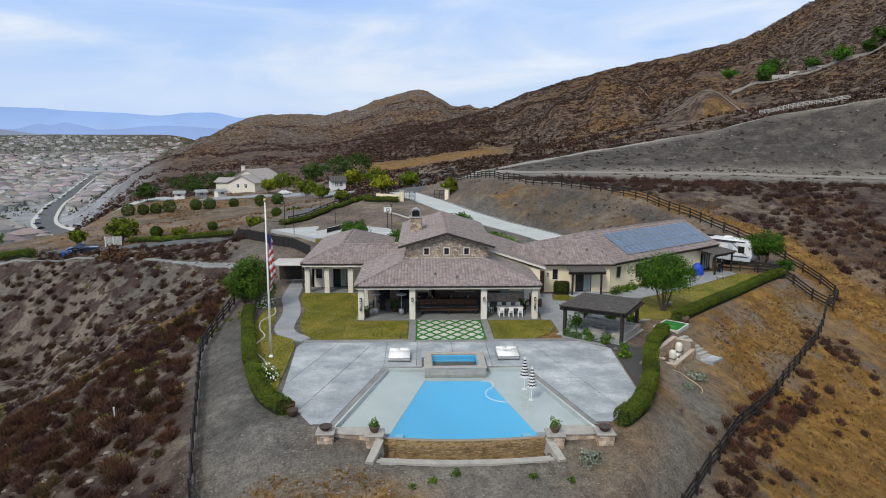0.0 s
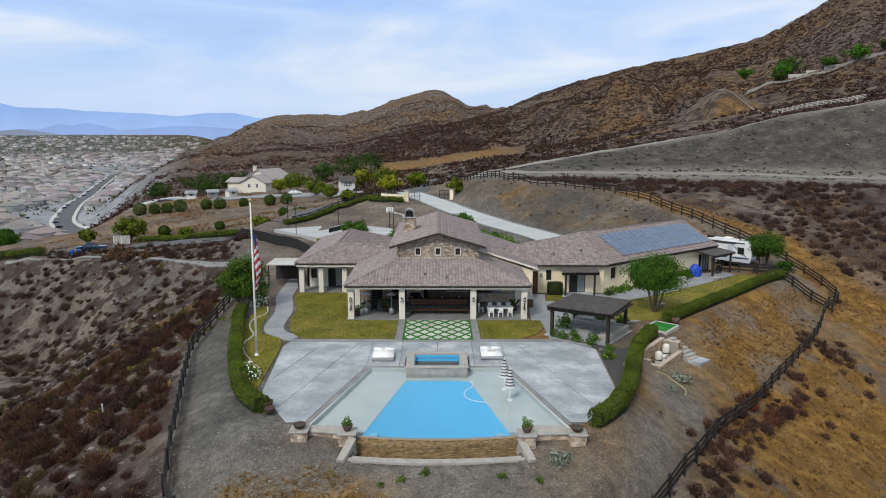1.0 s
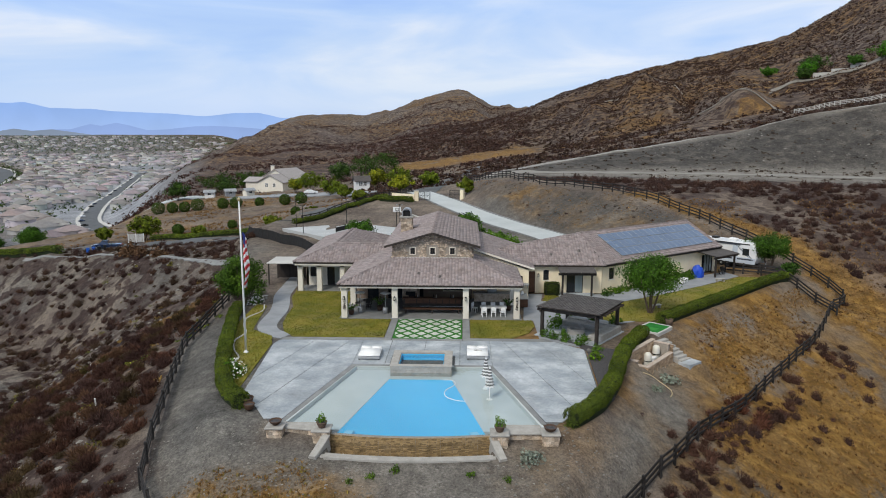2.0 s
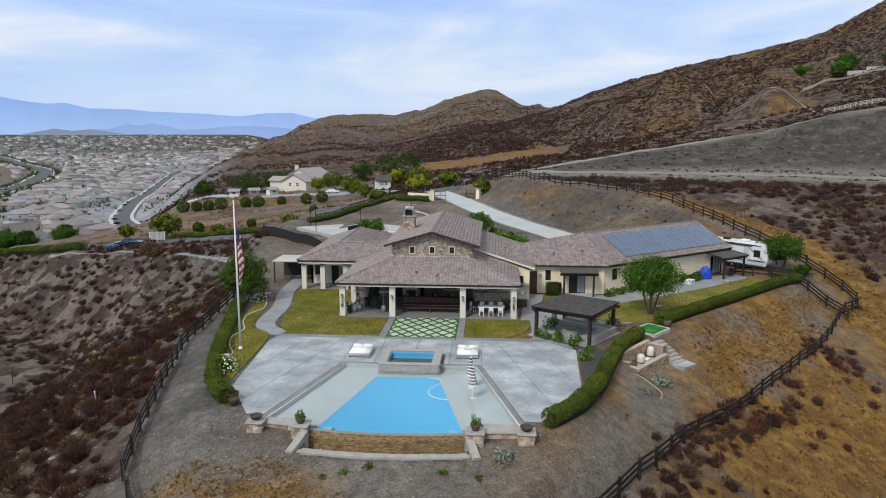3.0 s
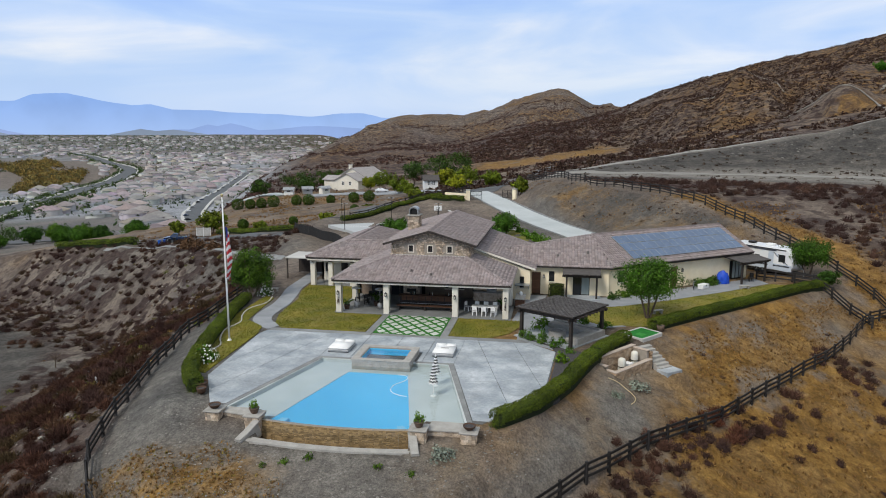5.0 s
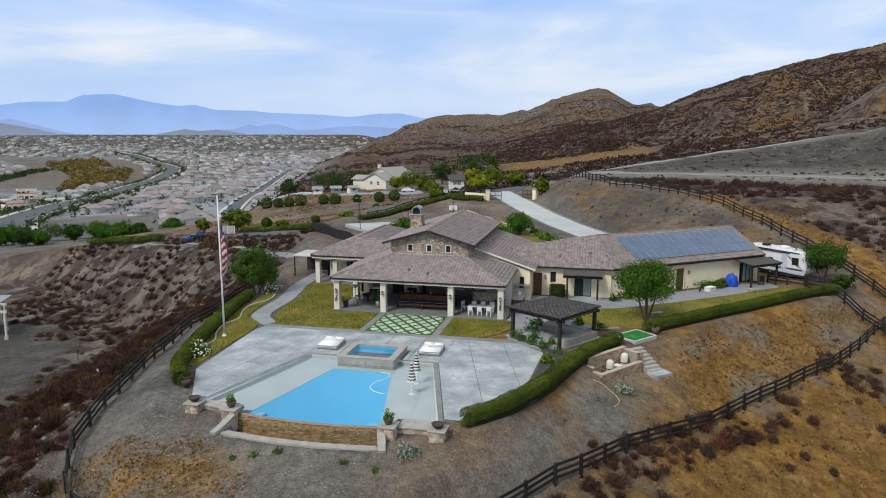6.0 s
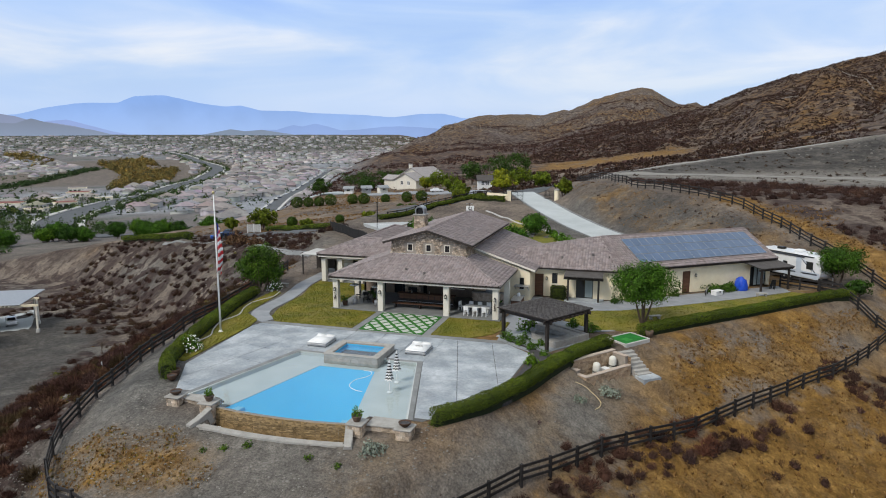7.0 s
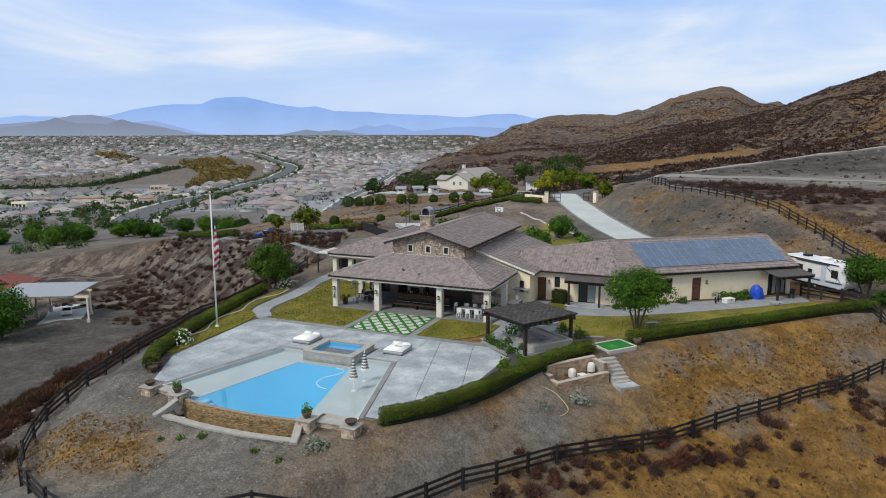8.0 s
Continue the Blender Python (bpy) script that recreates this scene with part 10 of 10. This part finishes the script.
def town_spots():
    """House lots along the streets of many small districts, each with its own street direction."""
    g = np.random.default_rng(12)
    cx, cy = np.meshgrid(np.arange(-3500, 100, 330.0), np.arange(150, 4300, 330.0))
    cx, cy = (cx + g.uniform(-120, 120, cx.shape)).ravel(), (cy + g.uniform(-120, 120, cy.shape)).ravel()
    X, Y, A = [], [], []
    for k in range(len(cx)):
        ang = TOWN_A + g.choice([0, .35, -.4, .8, 1.57, 1.1, -.15]) + g.uniform(-.15, .15)
        bend = g.uniform(60, 220)
        u, v = np.meshgrid(np.arange(-17, 18) * g.uniform(16, 19), np.arange(-8, 9) * 29.0)
        row = np.arange(-8, 9)[:, None] % 2
        v = v + np.where(row, -5.5, 5.5) + 16 * np.sin(u / bend + k) + g.uniform(-1.5, 1.5, u.shape)
        u = u + g.uniform(-3, 3, u.shape)
        x, y = cx[k] + u * math.cos(ang) - v * math.sin(ang), cy[k] + u * math.sin(ang) + v * math.cos(ang)
        near = np.argmin(np.hypot(x.ravel()[:, None] - cx[None], y.ravel()[:, None] - cy[None]), axis=1) == k
        near &= g.random(near.shape) < .93
        X.append(x.ravel()[near])
        Y.append(y.ravel()[near])
        A.append((ang + np.where(row, 0, math.pi) + 0 * u).ravel()[near])
    x, y, a = np.concatenate(X), np.concatenate(Y), np.concatenate(A)
    r, b = polar(x, y)
    edge = np.interp(r, [300, 700, 1500, 2900], [-31, -25.5, -21.5, -18.5])
    ok = (r > 400) & (r < 4200) & (b < edge) & (b > -62) & (g.random(r.shape) < np.interp(r, [1300, 1800, 2600, 3200], [1, .5, .16, .08]))
    ok &= ~((r < 520) & (b < -36)) & far_from(x, y, MAIN, 32) & far_from(x, y, SIDE, 16)
    field = inside_many(FIELD, x, y)
    field |= ~far_from(x, y, BELT, 34)
    field |= rough_noise(x, y, 330, 2, 91) > np.interp(r, [500, 1500, 3000], [.95, .6, .3])
    ok &= ~field & ~((b < -38) & (r < 960) & (g.random(r.shape) < .6)) & ~((r < 560) & (b < -33))
    return x[ok], y[ok], a[ok]


tx, ty, ta = town_spots()
tr_, tb_ = polar(tx, ty)
order = np.argsort(tr_)
tx, ty, ta, tr_ = tx[order], ty[order], ta[order], tr_[order]


def house_arrays(x, y, a):
    """Hip-roofed houses: a wall box and a hip roof, with a garage block."""
    n = len(x)
    w, d, h, rs = RNG.uniform(12, 16.5, n), RNG.uniform(11, 13.5, n), np.where(RNG.random(n) < .4, 5.2, 3.0), RNG.uniform(2.4, 3.4, n)
    z = lie(x, y)
    wv, wf, rv, rf = [], [], [], []
    for ox, oy, kw, kd, kh in ((0, 0, 1, 1, 1), (.28, -.5, .45, .55, .75)):
        cx, cy, hw, hd, hh = w * ox, d * oy, w * kw / 2, d * kd / 2, h * kh
        local = np.stack([np.stack([cx + sx * hw, cy + sy * hd, (hh if top else np.full(n, -3.0))], 1) for top in (0, 1) for sx, sy in ((-1, -1), (1, -1), (1, 1), (-1, 1))], 1)
        wv.append(local)
        e = .6
        rl = [np.stack([cx + sx * (hw + e), cy + sy * (hd + e), hh - .1], 1) for sx, sy in ((-1, -1), (1, -1), (1, 1), (-1, 1))]
        long_ = np.maximum(hw - hd * .9, .3)
        rl += [np.stack([cx - long_, cy, hh + rs * kd], 1), np.stack([cx + long_, cy, hh + rs * kd], 1)]
        rv.append(np.stack(rl, 1))
    ca, sa = np.cos(a)[:, None], np.sin(a)[:, None]

    def place(L):
        return np.stack([x[:, None] + L[:, :, 0] * ca - L[:, :, 1] * sa, y[:, None] + L[:, :, 0] * sa + L[:, :, 1] * ca, z[:, None] + L[:, :, 2]], 2)
    W = np.concatenate([place(q) for q in wv]).reshape(-1, 3)
    R = np.concatenate([place(q) for q in rv]).reshape(-1, 3)
    q4 = np.array([[0, 1, 5, 4], [1, 2, 6, 5], [2, 3, 7, 6], [3, 0, 4, 7]])
    t3 = np.array([[0, 1, 5], [0, 5, 4], [1, 2, 5], [2, 3, 4], [2, 4, 5], [3, 0, 4]])
    F = (q4[None] + (np.arange(2 * n) * 8)[:, None, None]).reshape(-1, 4)
    G = (t3[None] + (np.arange(2 * n) * 6)[:, None, None]).reshape(-1, 3)
    return W, F, R, G


def tint_of(n, per, lo, hi, hue):
    t = RNG.uniform(lo, hi, (n, 1)) * (1 + RNG.normal(size=(n, 3)) * hue)
    t = np.concatenate([t, np.ones((n, 1))], 1)
    return np.repeat(np.concatenate([t, t]), per, axis=0)


NEAR = 110
for i in range(NEAR):
    W, F, R, G = house_arrays(tx[i:i + 1], ty[i:i + 1], ta[i:i + 1])
    t = thing("suburban_house", pose(tx[i], ty[i], 0), "pale stucco suburban house with a brown tile roof", "house", "houses of the valley suburb")
    o = np.array([tx[i], ty[i], 0])
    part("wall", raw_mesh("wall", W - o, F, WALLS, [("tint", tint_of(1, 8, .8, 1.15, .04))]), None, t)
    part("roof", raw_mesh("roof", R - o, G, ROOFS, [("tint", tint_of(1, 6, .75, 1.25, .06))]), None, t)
nf = len(tx) - NEAR
W, F, R, G = house_arrays(tx[NEAR:], ty[NEAR:], ta[NEAR:])
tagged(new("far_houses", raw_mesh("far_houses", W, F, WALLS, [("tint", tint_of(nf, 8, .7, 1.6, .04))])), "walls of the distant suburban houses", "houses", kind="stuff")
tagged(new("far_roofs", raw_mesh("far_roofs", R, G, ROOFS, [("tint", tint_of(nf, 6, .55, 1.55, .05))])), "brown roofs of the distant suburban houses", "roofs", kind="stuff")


AUTUMN = mat("autumn_leaf", [(0.19, 0.125, 0.026), (0.28, 0.19, 0.04)], .03, 4, .9, tint="tint", island=.35)


def valley_trees(x, y, rmin, rmax, label, palette, leaves=26, name="valley_trees", mtl=TREES, leaf=.62):
    n = len(x)
    r = RNG.uniform(rmin, rmax, n)
    pal = np.array(palette)
    ti = pal[RNG.integers(0, len(pal), n)] * RNG.uniform(.75, 1.25, (n, 1))
    v, f, c = bush_field(np.stack([x, y, lie(x, y) + r * .1], 1), r, r * 1.5, leaves, leaf, ti)
    return tagged(new(name, raw_mesh(name, v, f, mtl, [("tint", c)])), label, "trees", kind="stuff")


def town_keep(x, y):
    r, b = polar(x, y)
    edge = np.interp(r, [300, 700, 1500, 2900], [-30, -24.5, -20.5, -17.5])
    return (r > 420) & (r < 4400) & (b < edge) & (b > -62) & far_from(x, y, MAIN, 12) & far_from(x, y, SIDE, 9)


valley_trees(*scatter(30000, -3500, -60, 150, 4300, lambda x, y: town_keep(x, y) & ~inside_many(FIELD, x, y)), 1.8, 4.4, "green street trees among the valley houses", [(.8, .9, .8), (.6, .7, .6), (1.1, 1.1, .7), (1.3, 1.0, .7)], 9)
xs, ys = scatter(30000, -1500, -300, 250, 1700, lambda x, y: town_keep(x, y) & ~far_from(x, y, MAIN, 21) & far_from(x, y, MAIN, 11))
valley_trees(xs, ys, 2, 4, "rows of trees lining the valley avenue", [(.8, .9, .7), (1.0, 1.0, .6)], 18)
xs, ys = scatter(11000, -1700, -640, 700, 1500, lambda x, y: (inside_many([(-665, 715), (-700, 880), (-840, 1090), (-1168, 1391), (-1164, 1233), (-860, 966), (-760, 840)], x, y) | inside_many([(-1641, 1424), (-1637, 1492), (-1232, 1195), (-1180, 1080)], x, y)) & (rough_noise(x, y, 70, 2, 95) > -.35) & far_from(x, y, MAIN, 16))
valley_trees(xs, ys, 4, 7.5, "yellow autumn trees in the valley creek", [(1.0, .95, 1), (.85, .85, 1), (.6, .75, 1), (.4, .5, .8)], 44, "yellow_trees", AUTUMN, .42)
xs, ys = scatter(16000, -1300, -700, 350, 1250, lambda x, y: ~far_from(x, y, BELT, 14))
valley_trees(xs, ys, 2.5, 4.5, "green tree belt along a valley street", [(.6, .75, .5)], 30, leaf=.45)
for i in range(30):
    k = (i * 7 % 30) / 30
    x, y = -272 - 22 * math.sin(i * 2.3) - 30 * k, 196 + 26 * k + 16 * math.cos(i * 1.7)
    if i % 2:
        x, y = -276 + 84 * k + 7 * math.sin(i), 232 + 44 * k + 9 * math.cos(i * 2.9)
    tree(x, y, RNG.uniform(6.5, 9.5), RNG.uniform(3.6, 5.2), [(.75, .95, .4), (.5, .66, .38), (1.2, 1.25, .45)][i % 3], "broad green tree on the valley edge", (150, 60), .5, .3, stems=2, seed=200 + i, low=.05, group="trees on the valley edge")
valley_trees(*scatter(120, -420, -230, 150, 330, lambda x, y: rough_noise(x, y, 60, 2, 97) > .2), 2.5, 4.5, "low green bushes on the valley edge", [(1, 1.2, .7), (.8, .9, .6)], 220, leaf=.22)
single("road", ribbon(smooth_line(MAIN, 10), 24, .6, .9), ASPHALT, "wide dark avenue through the valley suburb", "road", kind="structure")
single("road", ribbon(smooth_line(SIDE, 10), 11, 1.4, 1.4), ASPHALT, "dark suburban street below the ridge", "road", kind="structure")


def offset(line, d):
    P = np.array(smooth_line(line, 10))
    t = np.gradient(P, axis=0)
    t /= np.linalg.norm(t, axis=1, keepdims=True)
    return P + np.stack([-t[:, 1], t[:, 0]], 1) * d


for line, d, w in ((SIDE, 6.8, 2.4), (SIDE, -6.8, 2.4), (MAIN, 15, 5), (MAIN, -15, 5)):
    single("pavement", ribbon(offset(line, d), w, 1.4, 1.5), CURB, "pale concrete pavement beside the street", "pavement", kind="structure")
single("pavement", ribbon(smooth_line([(-290, 268), (-258, 268), (-225, 278), (-196, 292)], 5), 14, .6, .8), ASPHALT, "grey car park on the valley edge", "car park", kind="structure")
car0 = bmesh.new()
box(-2.2, 2.2, -.9, .9, .2, .9, .15, car0)
box(-1.1, .9, -.8, .8, .9, 1.45, .2, car0)
xs, ys = [], []
P = offset(SIDE, 4.4)
for k in range(18):
    q = P[int(k * len(P) / 18)]
    t = thing("street_car", pose(q[0], q[1], ground_z(*q) + 1.4, 0, 0, 66), "small car parked along the suburban street", "car", "cars along the street")
    part("body", mesh_of("street_car_body", car0.copy(), [WHITE_CAR, NAVY_CAR, BLACK_METAL, GREY_METAL][k * 7 % 4]), None, t)

def shop(x, y, a, w, d, h, roof_m, label):
    t = thing("shop_building", pose(x, y, ground_z(x, y), 0, 0, a), label, "shop", "shops in the valley")
    part("wall", box(-w / 2, w / 2, -d / 2, d / 2, -2, h), STUCCO_WHITE, t)
    part("parapet", box(-w / 2 - .2, w / 2 + .2, -d / 2 - .2, d / 2 + .2, h, h + .6), STUCCO, t)
    part("roof", slab3([(-w / 2 + .5, -d / 2 + .5, h + .8), (w / 2 - .5, -d / 2 + .5, h + .8), (w / 2 - .5, d / 2 - .5, h + .8), (-w / 2 + .5, d / 2 - .5, h + .8)], .25), roof_m, t)
    for k in range(int(w / 5)):
        part("shop_window", box(-w / 2 + 1 + k * 5, -w / 2 + 4.4 + k * 5, -d / 2 - .05, -d / 2 + .05, .4, 3), DARK_GLASS, t)


for x, y, a, w, d, h, m in ((-560, 470, 30, 42, 20, 6, RED_TILE), (-600, 560, 20, 30, 18, 5, CURB), (-500, 480, 60, 26, 16, 5, RED_TILE), (-640, 640, 35, 36, 22, 6, RED_TILE), (-470, 420, 20, 22, 14, 5, TILE), (-590, 420, 0, 30, 16, 5, CURB), (-690, 690, 40, 30, 20, 6, TILE), (-530, 560, 45, 24, 16, 5, CURB)):
    shop(x, y, a, w * .7, d * .8, h * .8, m, "low pale shop building with a tiled roof" if m is not CURB else "low pale shop building with a flat roof")
for pts, w in (([(-540, 500), (-590, 510), (-640, 600)], 22), ([(-505, 440), (-550, 430), (-600, 460)], 18)):
    single("pavement", ribbon(smooth_line(pts, 6), w, .6, .9), ASPHALT, "dark car park beside the shops", "car park", kind="structure")
valley_trees(*scatter(3000, -900, -400, 330, 900, lambda x, y: town_keep(x, y) & (polar(x, y)[1] < -36) & (polar(x, y)[0] < 980) & far_from(x, y, MAIN, 20) & (rough_noise(x, y, 70, 2, 99) > -.1)), 2.2, 5, "green and brown trees round the valley shops", [(.8, .95, .7), (.55, .65, .5), (1.5, 1.2, .6)], 60, leaf=.4)

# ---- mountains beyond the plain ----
# self-lit backdrop colour with haze mixed in, more of it towards the foot
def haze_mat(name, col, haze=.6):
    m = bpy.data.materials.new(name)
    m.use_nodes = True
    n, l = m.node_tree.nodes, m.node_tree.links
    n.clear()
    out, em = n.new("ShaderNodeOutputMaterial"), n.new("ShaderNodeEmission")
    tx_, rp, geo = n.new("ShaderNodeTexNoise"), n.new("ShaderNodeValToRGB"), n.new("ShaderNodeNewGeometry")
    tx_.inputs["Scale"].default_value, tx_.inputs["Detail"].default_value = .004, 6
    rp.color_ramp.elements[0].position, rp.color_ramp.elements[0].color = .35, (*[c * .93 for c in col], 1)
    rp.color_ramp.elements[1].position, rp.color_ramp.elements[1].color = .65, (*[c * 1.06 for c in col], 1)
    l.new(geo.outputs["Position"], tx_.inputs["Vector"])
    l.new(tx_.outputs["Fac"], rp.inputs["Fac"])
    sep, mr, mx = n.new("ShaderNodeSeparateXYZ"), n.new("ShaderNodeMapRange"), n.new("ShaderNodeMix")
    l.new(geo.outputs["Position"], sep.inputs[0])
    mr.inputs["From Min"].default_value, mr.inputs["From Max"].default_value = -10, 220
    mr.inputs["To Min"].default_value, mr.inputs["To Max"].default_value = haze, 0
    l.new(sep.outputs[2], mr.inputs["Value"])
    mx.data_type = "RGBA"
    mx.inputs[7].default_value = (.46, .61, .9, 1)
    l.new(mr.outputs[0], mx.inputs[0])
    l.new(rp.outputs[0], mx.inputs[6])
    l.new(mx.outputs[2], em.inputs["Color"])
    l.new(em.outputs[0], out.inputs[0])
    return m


def range_of(name, bearings, slopes, dist, material, label, rough, seed):
    b = np.linspace(bearings[0], bearings[-1], 220)
    s = np.interp(b, bearings, slopes) + rough * rough_noise(b * 1.4, b * 0, 3.0, 5, seed) * np.minimum(1, np.interp(b, bearings, slopes) / .015)
    x, y = np.sin(np.radians(b)) * dist - 2.4, np.cos(np.radians(b)) * dist - 38
    top = 17.5 + s * dist
    rows = np.concatenate([np.stack([x, y, np.full(220, -80.0)], 1), np.stack([x * 1.02, y * 1.02, top], 1), np.stack([x * 1.05, y * 1.05, np.full(220, -80.0)], 1)])
    i = np.arange(219)
    F = np.concatenate([np.stack([i, i + 1, i + 221, i + 220], 1), np.stack([i + 220, i + 221, i + 441, i + 440], 1)])
    return tagged(new(name, raw_mesh(name, rows, F, material)), label, "mountains", kind="structure")


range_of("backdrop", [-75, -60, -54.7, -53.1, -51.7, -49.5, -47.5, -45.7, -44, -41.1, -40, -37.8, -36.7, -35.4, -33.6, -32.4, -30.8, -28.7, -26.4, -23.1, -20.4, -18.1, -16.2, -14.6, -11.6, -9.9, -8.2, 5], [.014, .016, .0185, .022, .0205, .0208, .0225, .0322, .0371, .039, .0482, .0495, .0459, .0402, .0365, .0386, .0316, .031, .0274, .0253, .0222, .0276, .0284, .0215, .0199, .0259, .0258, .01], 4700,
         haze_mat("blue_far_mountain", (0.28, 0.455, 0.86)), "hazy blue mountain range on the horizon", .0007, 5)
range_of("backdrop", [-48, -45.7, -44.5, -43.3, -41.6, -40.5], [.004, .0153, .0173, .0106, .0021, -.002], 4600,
         haze_mat("violet_blue_foothill", (0.27, 0.36, 0.68), .3), "hazy violet-blue foothill behind the valley", .0005, 7)
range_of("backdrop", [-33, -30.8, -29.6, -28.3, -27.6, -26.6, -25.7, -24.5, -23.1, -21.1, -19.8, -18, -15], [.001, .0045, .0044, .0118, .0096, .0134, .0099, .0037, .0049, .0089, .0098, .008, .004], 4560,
         haze_mat("purple_blue_foothill", (0.24, 0.36, 0.70), .3), "hazy purple-blue foothills at the valley's end", .0006, 9)
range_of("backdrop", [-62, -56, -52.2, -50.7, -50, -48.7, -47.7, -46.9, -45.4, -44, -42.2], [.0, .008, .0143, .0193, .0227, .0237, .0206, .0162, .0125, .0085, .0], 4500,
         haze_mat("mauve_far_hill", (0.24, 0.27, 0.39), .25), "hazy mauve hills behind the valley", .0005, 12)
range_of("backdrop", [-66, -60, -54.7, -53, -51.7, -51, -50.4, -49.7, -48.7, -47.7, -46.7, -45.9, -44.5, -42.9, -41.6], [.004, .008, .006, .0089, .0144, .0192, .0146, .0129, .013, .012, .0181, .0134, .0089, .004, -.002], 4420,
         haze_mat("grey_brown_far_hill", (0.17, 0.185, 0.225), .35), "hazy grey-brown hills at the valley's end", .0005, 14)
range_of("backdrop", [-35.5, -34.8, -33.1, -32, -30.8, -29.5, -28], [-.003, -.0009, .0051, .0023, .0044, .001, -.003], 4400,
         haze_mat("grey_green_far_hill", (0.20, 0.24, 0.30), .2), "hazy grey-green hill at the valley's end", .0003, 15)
